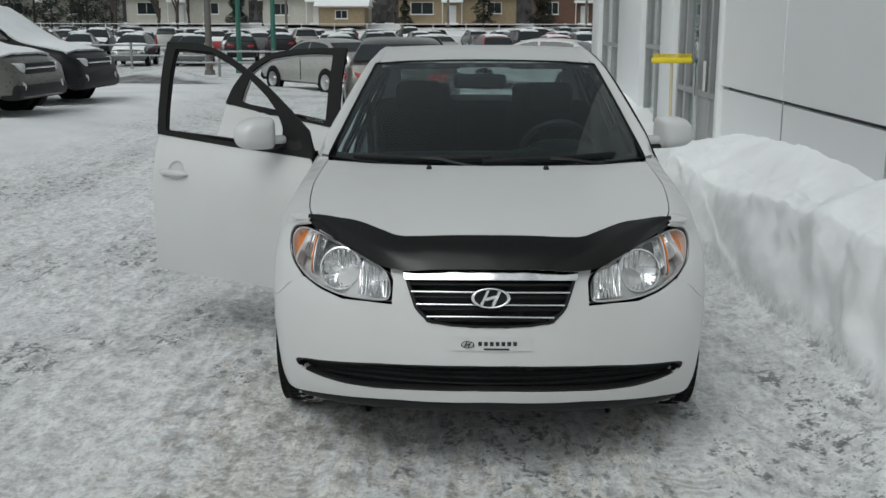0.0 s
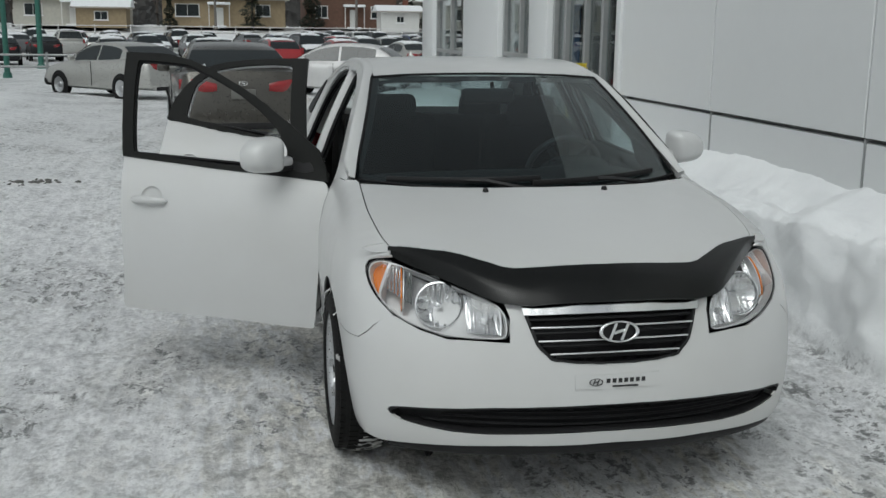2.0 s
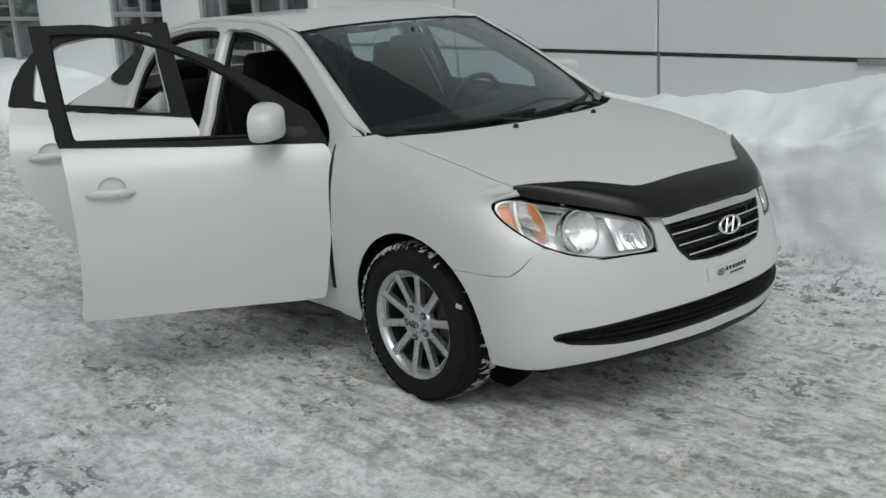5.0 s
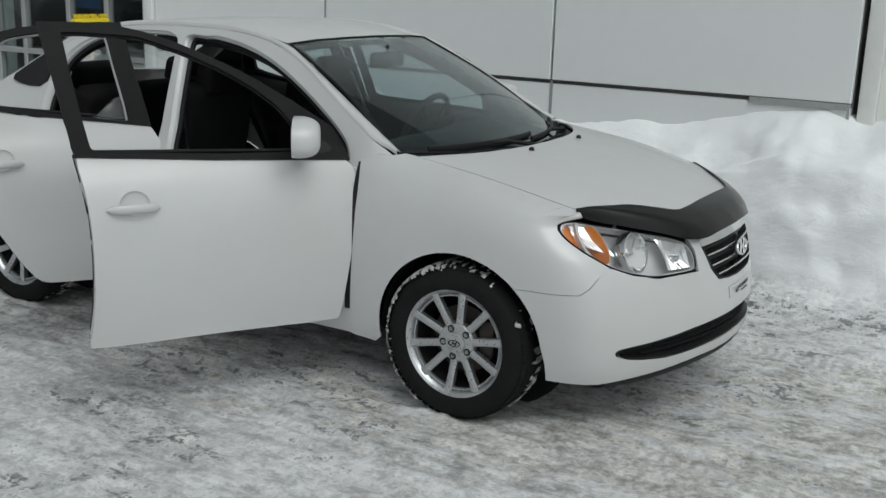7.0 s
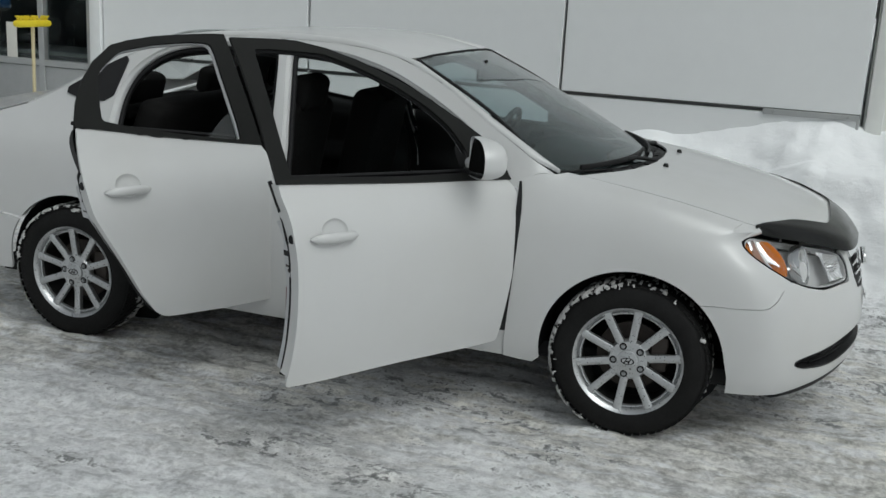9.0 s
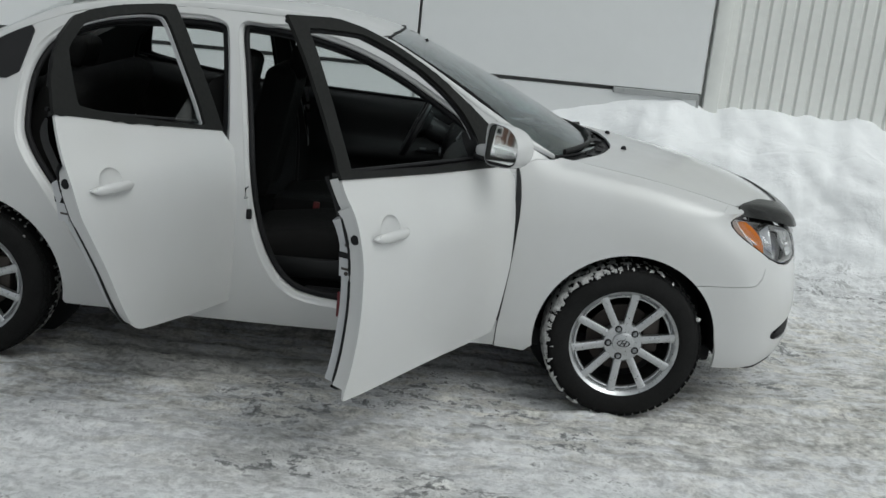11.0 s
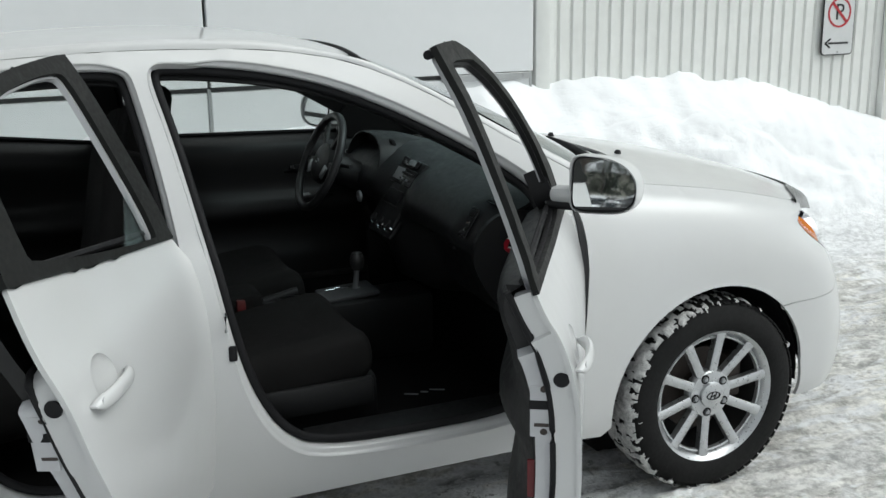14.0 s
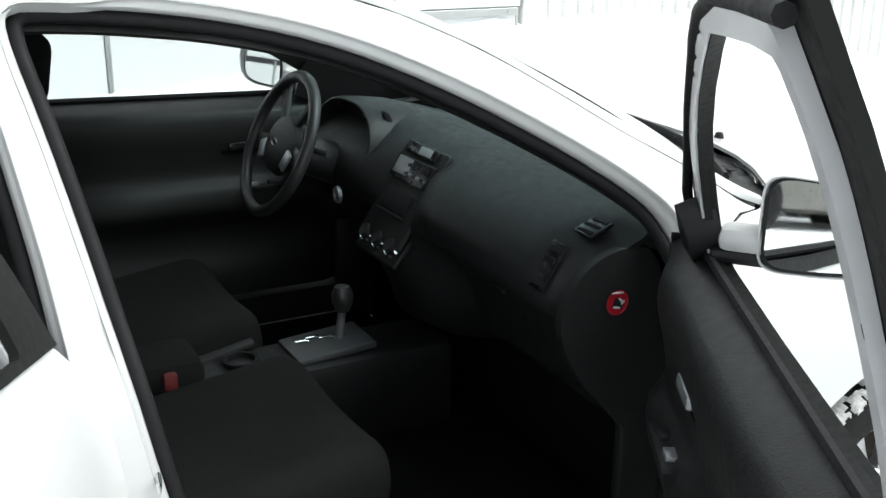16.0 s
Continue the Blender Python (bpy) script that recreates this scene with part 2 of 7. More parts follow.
def sheet(outline, skin, step=0.03, holes=(), thick=0.004, lift=0.0, bm=None, rim=None):
    """A panel cut out of a skin: outline and holes in the skin's own two coordinates."""
    outline = spread(outline, step)
    holes = [spread(h, step) for h in holes]
    verts, edges = [], []
    for loop in (outline, *holes):
        n = len(verts)
        verts += [Vector(p) for p in loop]
        edges += [(n + i, n + (i + 1) % len(loop)) for i in range(len(loop))]
    border = np.array([(v.x, v.y) for v in verts])
    xs, ys = border[:, 0], border[:, 1]
    for i in range(int((xs.max() - xs.min()) / step) + 1):
        for j in range(int((ys.max() - ys.min()) / step) + 1):
            x, y = xs.min() + (i + 0.5) * step, ys.min() + (j + 0.5) * step
            if inside(x, y, outline) and not any(inside(x, y, h) for h in holes):
                if ((border - (x, y)) ** 2).sum(1).min() > (0.55 * step) ** 2:
                    verts.append(Vector((x, y)))
    v2, _, f2, *_ = geometry.delaunay_2d_cdt(verts, edges, [], 0, 1e-7)
    b = bmesh.new()
    front = [b.verts.new(skin(v.x, v.y)) for v in v2]
    for f in f2:
        cx, cy = sum(v2[i].x for i in f) / 3, sum(v2[i].y for i in f) / 3
        if inside(cx, cy, outline) and not any(inside(cx, cy, h) for h in holes):
            try:
                b.faces.new([front[i] for i in f])
            except ValueError:
                pass
    for v in [v for v in b.verts if not v.link_faces]:
        b.verts.remove(v)
    b.normal_update()
    mid = sum((f.normal for f in b.faces), Vector())
    ref = sum((f.calc_center_median() for f in b.faces), Vector()) / max(len(b.faces), 1) - Vector((0, 1.3, 0.6))
    if mid.dot(ref) < 0:
        for f in b.faces:
            f.normal_flip()
        b.normal_update()
    rims = [e for e in b.edges if len(e.link_faces) == 1]
    normals = {v: v.normal.copy() for v in b.verts}
    if lift:
        for v in b.verts:
            v.co += normals[v] * lift
    if thick:
        faces = list(b.faces)
        back = {v: b.verts.new(v.co - n * thick) for v, n in normals.items()}
        for f in faces:
            b.faces.new([back[v] for v in reversed(f.verts)])
        for e in rims:
            f = e.link_faces[0]
            loop = next(l for l in f.loops if l.edge == e)
            p, q = loop.vert, loop.link_loop_next.vert
            nf = b.faces.new((q, p, back[p], back[q]))
            e.smooth = False
    b.normal_update()
    for e in b.edges:
        if len(e.link_faces) == 2 and e.calc_face_angle(0) > radians(50):
            e.smooth = False
    return join(bm, b)


def loft(rows, closed=False, thick=0.0, bm=None):
    """A skin over rows of points of equal number."""
    b = bmesh.new()
    grid = [[b.verts.new(p) for p in row] for row in rows]
    for i in range(len(grid) - 1):
        n = len(grid[i])
        for j in range(n if closed else n - 1):
            vs = [grid[i][j], grid[i][(j + 1) % n], grid[i + 1][(j + 1) % n], grid[i + 1][j]]
            if len(set(vs)) > 2:
                b.faces.new(vs)
    bmesh.ops.remove_doubles(b, verts=b.verts, dist=1e-6)
    if closed:
        bmesh.ops.holes_fill(b, edges=[e for e in b.edges if len(e.link_faces) == 1], sides=0)
    bmesh.ops.recalc_face_normals(b, faces=b.faces)
    if thick:
        bmesh.ops.solidify(b, geom=list(b.faces), thickness=thick)
        bmesh.ops.recalc_face_normals(b, faces=b.faces)
    sharpen(b, 45)
    return join(bm, b)


def inset(points, d):
    """Moves a closed outline inwards by d."""
    n = len(points)
    area = sum(points[i - 1][0] * points[i][1] - points[i][0] * points[i - 1][1] for i in range(n))
    k = 1 if area > 0 else -1
    out = []
    for i, p in enumerate(points):
        q, r = points[i - 1], points[(i + 1) % n]
        t1, t2 = Vector((p[0] - q[0], p[1] - q[1])).normalized(), Vector((r[0] - p[0], r[1] - p[1])).normalized()
        m = Vector((-t1.y - t2.y, t1.x + t2.x)) * k
        if m.length < 1e-4:
            m = Vector((-t1.y, t1.x)) * k
        m.normalize()
        c = max(m.dot(Vector((-t1.y, t1.x)) * k), 0.5)
        out.append((p[0] + m.x * d / c, p[1] + m.y * d / c))
    return out


# ---- the skin of the car: x to its left side, y to its tail, front axle at the origin ----
def curve(*pts):
    """A smooth monotone curve through (position, value) pairs."""
    xs = np.array([p[0] for p in pts], float)
    ys = np.array([p[1] for p in pts], float)
    h = np.diff(xs)
    d = np.diff(ys) / h
    m = np.zeros(len(xs))
    m[0], m[-1] = d[0], d[-1]
    for i in range(1, len(xs) - 1):
        if d[i - 1] * d[i] > 0:
            w1, w2 = 2 * h[i] + h[i - 1], h[i] + 2 * h[i - 1]
            m[i] = (w1 + w2) / (w1 / d[i - 1] + w2 / d[i])

    def f(x):
        i = min(max(int(np.searchsorted(xs, x)) - 1, 0), len(h) - 1)
        if x <= xs[0]:
            return ys[0] + m[0] * (x - xs[0])
        if x >= xs[-1]:
            return ys[-1] + m[-1] * (x - xs[-1])
        s = (x - xs[i]) / h[i]
        return (ys[i] * (1 + 2 * s) * (1 - s) ** 2 + m[i] * h[i] * s * (1 - s) ** 2
                + ys[i + 1] * s * s * (3 - 2 * s) + m[i + 1] * h[i] * s * s * (s - 1))
    return f


def blend(a, b, x):
    s = min(max((x - a) / (b - a), 0), 1)
    return s * s * (3 - 2 * s)


# half-width of the closed car at a height, for the doors and the fenders
DOOR_W = curve((0.18, 0.80), (0.27, 0.835), (0.36, 0.85), (0.5, 0.866), (0.65, 0.874), (0.78, 0.870), (0.88, 0.852), (0.95, 0.828),
               (1.0, 0.800), (1.1, 0.760), (1.25, 0.692), (1.42, 0.604), (1.47, 0.572))
REAR_W = curve((0.18, 0.80), (0.27, 0.83), (0.36, 0.845), (0.5, 0.864), (0.65, 0.872), (0.8, 0.868), (0.92, 0.848), (1.02, 0.80),
               (1.1, 0.760), (1.25, 0.692), (1.42, 0.604), (1.47, 0.572))
HOOD_EDGE_Z = curve((-0.70, 0.80), (-0.55, 0.85), (-0.42, 0.888), (-0.1, 0.962), (0.257, 1.015), (0.5, 1.05))
HOOD_EDGE_X = curve((-0.8, 0.50), (-0.65, 0.62), (-0.55, 0.675), (-0.42, 0.715), (-0.1, 0.728), (0.26, 0.716), (0.5, 0.70))
FRONT_Y = -0.1
NOSE_Y = curve((0.18, -0.80), (0.24, -0.855), (0.30, -0.885), (0.38, -0.897), (0.45, -0.895), (0.52, -0.885), (0.6, -0.868), (0.68, -0.846),
               (0.75, -0.815), (0.80, -0.775), (0.84, -0.745), (0.90, -0.69), (1.0, -0.55))
PLAN = [(0, 0), (0.12, 0.006), (0.23, 0.022), (0.33, 0.046), (0.426, 0.08), (0.55, 0.143), (0.662, 0.216), (0.77, 0.295), (0.86, 0.372), (0.925, 0.45), (0.965, 0.55), (0.985, 0.70), (1, 1)]
PLAN_X = curve(*[(i / 12, p[0]) for i, p in enumerate(PLAN)])
PLAN_Y = curve(*[(i / 12, p[1]) for i, p in enumerate(PLAN)])
PLAN_P = curve((0.2, 1.15), (0.4, 1.1), (0.6, 1.0), (0.7, 0.9), (0.84, 0.68), (0.885, 1.1), (0.93, 1.5), (1.0, 1.6))
FRONT_ARC = 1.25
REAR_Y = 3.05
TAIL_Y = curve((0.18, 3.55), (0.35, 3.62), (0.6, 3.63), (0.9, 3.60), (1.1, 3.55))


def half_width(y, z):
    door = DOOR_W(z)
    if y > 2.2:
        k = blend(2.2, 2.9, y)
        door = door * (1 - k) + REAR_W(z) * k
        door -= 0.03 * blend(2.9, 3.3, y) * (y - 2.9)
    if y >= 0.5:
        return door
    zt, xt = HOOD_EDGE_Z(y), HOOD_EDGE_X(y)
    z0 = 0.70
    if z <= z0:
        w = DOOR_W(z)
    else:
        s = min((z - z0) / (zt - z0), 1)
        w0 = DOOR_W(z0)
        w = xt + 0.003 + (w0 - xt - 0.003) * math.sqrt(max(1 - s ** 2.2, 0))
    k = blend(0.28, 0.5, y)
    return w * (1 - k) + door * k


def body(u, z, side=-1):
    """The car's skin round its plan: u below 0 runs round the nose, from 0 along the side."""
    if u >= 0:
        y = FRONT_Y + u
        if y <= REAR_Y:
            return (side * half_width(y, z), y, z)
        a = min((y - REAR_Y) / 1.1, 1)
        return (side * half_width(REAR_Y, z) * math.cos(a * math.pi / 2) ** 0.45, REAR_Y + (TAIL_Y(z) - REAR_Y) * math.sin(a * math.pi / 2) ** 0.9, z)
    s = max(1 + u / FRONT_ARC, 0)
    yf = NOSE_Y(z)
    cx, cy = PLAN_X(s), PLAN_Y(s)
    k = blend(0.35, 0.75, cx)
    y = yf + (FRONT_Y - yf) * cy ** (1 + (PLAN_P(z) - 1) * k)
    return (side * half_width(max(y, -0.45), z) * cx, y, z)


def u_front(x, z):
    """u of the skin's point at |x| and z on the nose."""
    a, b = -FRONT_ARC, 0.0
    for _ in range(40):
        m = (a + b) / 2
        if abs(body(m, z)[0]) < abs(x):
            a = m
        else:
            b = m
    return a


def u_side(y, z):
    if y >= FRONT_Y:
        return y - FRONT_Y
    a, b = -FRONT_ARC, 0.0
    for _ in range(40):
        m = (a + b) / 2
        if body(m, z)[1] < y:
            a = m
        else:
            b = m
    return a


# top skins
HOOD_MID_Z = curve((-0.84, 0.745), (-0.80, 0.80), (-0.74, 0.845), (-0.66, 0.885), (-0.5, 0.935), (-0.3, 0.978), (0.0, 1.021), (0.17, 1.038), (0.4, 1.06))


def hood_side(y):
    """Where the fender's top edge meets the hood."""
    return abs(body(u_side(y, HOOD_EDGE_Z(y)), HOOD_EDGE_Z(y))[0])


def hood(x, y):
    e, ez = (hood_side(y) if y > -0.42 else HOOD_EDGE_X(y)), HOOD_EDGE_Z(y)
    s = min(abs(x) / e, 1.15)
    return (x, y, HOOD_MID_Z(y) + (ez - HOOD_MID_Z(y)) * s ** 2.6)


ROOF_MID_Z = curve((0.9, 1.39), (1.0, 1.425), (1.1, 1.455), (1.3, 1.487), (1.6, 1.503), (1.9, 1.495), (2.2, 1.465), (2.45, 1.42))


def roof(x, y):
    zc = ROOF_MID_Z(y)
    return (x, y, zc - (0.035 - 0.021 * blend(1.12, 1.4, y)) * (abs(x) / 0.55) ** 2.4)


def windshield(x, z):
    """Glass between the cowl and the roof; x across, z up."""
    s = (z - 1.0) / 0.43
    y = 0.08 + 0.93 * s - 0.045 * math.sin(min(max(s, 0), 1) * math.pi)
    bow = 0.235 + (0.115 - 0.235) * s
    return (x, y + bow * (abs(x) / 0.65) ** 2.2, z)


# ---- the car ----
RAIL = curve((0.36, 1.022), (0.42, 1.045), (0.50, 1.09), (0.62, 1.17), (0.78, 1.272), (0.96, 1.372), (1.16, 1.446), (1.4, 1.478), (1.7, 1.485),
             (2.0, 1.476), (2.25, 1.440), (2.5, 1.345), (2.75, 1.205), (2.95, 1.105), (3.05, 1.075))


def arc(cy, cz, r, a0, a1, n=20):
    return [(cy + r * math.cos(radians(a0 + (a1 - a0) * i / n)), cz + r * math.sin(radians(a0 + (a1 - a0) * i / n))) for i in range(n + 1)]


def skin(side):
    return lambda u, z: body(u, z, side)


def flank(side):
    """The side skin by y and z."""
    return lambda y, z: (side * half_width(y, z), y, z)


def U(points):
    return [(u_side(y, z), z) for y, z in points]


def UF(points):
    return [(u_front(x, z), z) for x, z in points]


car = thing("car", "white four-door sedan with open passenger doors on packed snow", "car")
ARCH_R = 0.372

LAMP = [(0.764, 0.838), (0.715, 0.849), (0.60, 0.820), (0.48, 0.79), (0.385, 0.762), (0.358, 0.72), (0.357, 0.668), (0.372, 0.648), (0.445, 0.646), (0.545, 0.643), (0.635, 0.662),
        (0.706, 0.694), (0.755, 0.742), (0.776, 0.80)]
# fenders, cut out round the lamps
LAMP_CUT = [(body(u_front(x, z), z)[1], z) for x, z in ((0.709, 0.690), (0.735, 0.714), (0.760, 0.742), (0.774, 0.77), (0.780, 0.80), (0.778, 0.822), (0.768, 0.838), (0.745, 0.848), (0.715, 0.855), (0.69, 0.862))]
fender_outline = ([(0.501, 0.992), (0.493, 0.965), (0.485, 0.93), (0.480, 0.88), (0.480, 0.80), (0.488, 0.66), (0.497, 0.55), (0.52, 0.32), (0.52, 0.245), (0.40, 0.235)]
                  + arc(0, 0.315, ARCH_R, -8, 133, 26)
                  + [(-0.30, 0.592), (-0.40, 0.592), (-0.505, 0.598), (-0.535, 0.625), (-0.548, 0.652)]
                  + LAMP_CUT
                  + [(y, HOOD_EDGE_Z(y)) for y in [-0.425 + 0.0205 * k for k in range(38)]] + [(0.37, 1.02), (0.43, 1.02)])
fender_outline = [(y, z) for y, z in fender_outline if z > 0.22]
for side in (-1, 1):
    part("fender", sheet(U(fender_outline), skin(side), 0.018, thick=0.006), WHITE, car)

# nose
LAMP_R = rounded(LAMP, 2)
GRILLE = [(0.305, 0.752), (0.0, 0.768), (-0.305, 0.752), (-0.302, 0.735), (-0.268, 0.637), (-0.222, 0.588), (-0.14, 0.577), (0.0, 0.574), (0.14, 0.577), (0.222, 0.588), (0.268, 0.637), (0.302, 0.735)]
INTAKE = [(0.726, 0.352), (0.737, 0.374), (0.715, 0.388), (0.565, 0.405), (0.345, 0.430), (0.0, 0.444), (-0.345, 0.430), (-0.565, 0.405), (-0.715, 0.388), (-0.737, 0.374), (-0.726, 0.352), (-0.665, 0.333), (-0.49, 0.318), (-0.25, 0.336), (0, 0.346),
          (0.25, 0.336), (0.49, 0.318), (0.665, 0.333)]


def nose(u, z):
    """The nose skin across both sides: u counts from the middle, to the car's left."""
    x, y, z = body(-FRONT_ARC + abs(u), z)
    return (math.copysign(abs(x), u), y, z)


def N(points):
    return [(math.copysign(u_front(x, z) + FRONT_ARC, x) if abs(x) > 1e-4 else 0.0, z) for x, z in points]


half = [(y, z) for y, z in [(-0.384, 0.232), (-0.384, 0.30)] + arc(0, 0.315, ARCH_R, 180 - 8, 133.6, 8)]
half_u = [(u_side(y, z) + FRONT_ARC, z) for y, z in half]
half_u += [(u_side(y, z) + FRONT_ARC, z) for y, z in [(-0.30, 0.5895), (-0.40, 0.5895), (-0.5065, 0.5955), (-0.5375, 0.623), (-0.5505, 0.652), (-0.568, 0.688)]]
half_u += N([(0.700, 0.686), (0.632, 0.654), (0.545, 0.634), (0.445, 0.639), (0.352, 0.639), (0.348, 0.72), (0.362, 0.765), (0.31, 0.790)])
under = N([(0.74, 0.238), (0.60, 0.262), (0.34, 0.288), (0.0, 0.302)])
bumper_outline = under[::-1][:1] + under[::-1][1:] + half_u
bumper_outline = bumper_outline + [(0.0, 0.80)] + [(-u, z) for u, z in bumper_outline[::-1] if u > 1e-6]
GRILLE_N, INTAKE_N = N(rounded(GRILLE, 1, keep=(0, 2))), N(rounded(INTAKE, 1))
part("front_bumper", sheet(bumper_outline, nose, 0.024, holes=[GRILLE_N, INTAKE_N], thick=0.012), WHITE, car)
chin = []
for drop, back in ((0.0, 0.004), (0.018, 0.0), (0.036, 0.006), (0.052, 0.03), (0.050, 0.09)):
    row = []
    for k in range(33):
        x = -0.72 + 1.44 * k / 32
        z = 0.303 - 0.062 * (x / 0.72) ** 2
        px, py, _ = nose(N([(x, max(z, 0.24))])[0][0], max(z, 0.24))
        row.append((px, py + 0.012 + back, z - drop * (1 - 0.45 * (x / 0.72) ** 4)))
    chin.append(row)
part("chin_spoiler", loft(chin, thick=0.006), BLACK_TRIM, car)
# intake: recessed black panel with slats
intake = part("lower_intake", sheet(INTAKE_N, nose, 0.04, thick=0.01, lift=-0.045), RUBBER, car)
part("surround", sheet(N([(x * 1.004, z + (0.003 if z > 0.35 else -0.003)) for x, z in INTAKE]), nose, 0.04, holes=[N([(x * 0.985, z + (-0.008 if z > 0.35 else 0.008)) for x, z in INTAKE])],
     thick=0.05, lift=-0.004), BLACK_TRIM, intake)


def along_nose(z0, w, rise, lift, n=25):
    """Points across the nose at one height, set in or out of its skin."""
    pts = []
    for k in range(n):
        x = -w + 2 * w * k / (n - 1)
        z = z0 + rise * (1 - (x / w) ** 2)
        p = Vector(nose(N([(x, z)])[0][0], z))
        pts.append(p + Vector((0, -lift, 0)))
    return pts


for z0 in (0.352, 0.374, 0.396):
    part("slat", tube(along_nose(z0, 0.62 - (z0 - 0.352) * 2.6, 0.014, -0.030), 0.006, 8, flat=0.6), RUBBER, intake)
# grille
grille = part("grille", sheet(GRILLE_N, nose, 0.04, thick=0.008, lift=-0.05), RUBBER, car)
part("surround", sheet(N([(x * 1.01, z) for x, z in GRILLE]), nose, 0.03, holes=[N([(x * 0.968, 0.668 + (z - 0.668) * 0.93) for x, z in GRILLE])], thick=0.04, lift=0.003), BLACK_TRIM, grille)
part("chrome_strip", sheet(N([(0.310, 0.752), (0.15, 0.764), (0, 0.768), (-0.15, 0.764), (-0.310, 0.752), (-0.304, 0.726), (-0.15, 0.731), (0, 0.733), (0.15, 0.731), (0.304, 0.726)]), nose, 0.03, thick=0.02, lift=0.012),
     CHROME, grille, "bright chrome strip along the top")
for z0, w in ((0.690, 0.282), (0.648, 0.262), (0.607, 0.225)):
    part("bar", tube(along_nose(z0, w, 0.006, 0.002), 0.0048, 8, flat=0.9), CHROME, grille, "thin chrome bar")
for z0, w in ((0.711, 0.286), (0.669, 0.272), (0.628, 0.245), (0.592, 0.20)):
    part("blade", tube(along_nose(z0, w, 0.006, -0.018), 0.010, 8, flat=0.7), BLACK_TRIM, grille, "black grille blade")


def emblem(r, thick=0.006):
    """A flat oval ring with two slanted strokes and a bridge."""
    b = bmesh.new()
    n = 40
    for k in range(n):
        q = []
        for a in (2 * math.pi * k / n, 2 * math.pi * (k + 1) / n):
            for s in (1.0, 0.84):
                for h in (0, thick):
                    q.append(b.verts.new((r * s * math.cos(a), r * 0.52 * s * math.sin(a), h)))
        b.faces.new((q[1], q[5], q[7], q[3]))
        b.faces.new((q[0], q[4], q[5], q[1]))
        b.faces.new((q[2], q[3], q[7], q[6]))
    bmesh.ops.remove_doubles(b, verts=b.verts, dist=1e-6)
    slant = Matrix(((1, 0.45, 0, 0), (0, 1, 0, 0), (0, 0, 1, 0), (0, 0, 0, 1)))
    for x in (-0.30, 0.30):
        box(0.17 * r, 0.84 * r, thick, (x * r, 0, thick / 2), 0.002, 1, slant, b)
    box(0.55 * r, 0.17 * r, thick, (0, 0.0, thick / 2), 0.002, 1, Matrix.Rotation(radians(16), 4, "Z"), b)
    bmesh.ops.recalc_face_normals(b, faces=b.faces)
    return b


badge = emblem(0.069, 0.008)
badge.transform(pose(0, -0.868, 0.682, 78, 0, 0))
part("emblem", badge, CHROME, grille, "chrome oval badge")
part("badge_back", lathe([(0.0, 0.0), (0.066, 0.0), (0.066, 0.006)], 32, "z"), BLACK_TRIM, grille).matrix_local = Matrix.Translation((0, -0.858, 0.680)) @ Matrix.Rotation(radians(78), 4, "X") @ Matrix.Diagonal((1, 0.52, 1, 1))

# plain front plate with unreadable marks
plate = part("front_plate", sheet(N([(-0.147, 0.494), (-0.147, 0.540), (0.147, 0.540), (0.147, 0.494)]), nose, 0.05, thick=0.003, lift=0.0045), WHITE, car,
             "plain white dealer plate with a dark mark")
MARK = varied("print_black", (0.02, 0.02, 0.022), 0.5, 20, 0.2)
badge = emblem(0.024, 0.001)
badge.transform(pose(-0.080, -0.8935, 0.519, 84, 0, 0))
part("oval_mark", badge, MARK, plate)
marks = bmesh.new()
for k in range(7):
    box(0.013, 0.001, 0.015, (-0.036 + 0.0205 * k, nose(N([(-0.036 + 0.0205 * k, 0.52)])[0][0], 0.52)[1] - 0.006, 0.521), 0.0, bm=marks)
box(0.09, 0.001, 0.006, (0.022, -0.8945, 0.503), bm=marks)
part("print_bars", marks, MARK, plate)

# head lamps
LAMP_BODY = varied("lamp_housing", (0.66, 0.665, 0.67), 0.24, 14, 0.12, metal=0.3)
LAMP_MID = (0.562, 0.742)


def lamp_ring(ky, kz):
    return UF(rounded([(LAMP_MID[0] + (x - LAMP_MID[0]) * ky, LAMP_MID[1] + (z - LAMP_MID[1]) * kz) for x, z in LAMP], 2))


def fluted(bm, m, pitch=0.019, depth=0.0055):
    """Presses upright flutes into a reflector."""
    inv = m.inverted()
    across = (inv.to_3x3() @ Vector((1, 0, 0))).normalized()
    out = m.to_3x3() @ Vector((0, 0, 1))
    for v in bm.verts:
        q = inv @ v.co
        v.co += out * depth * math.cos(2 * math.pi * q.dot(across) / pitch)
    return bm


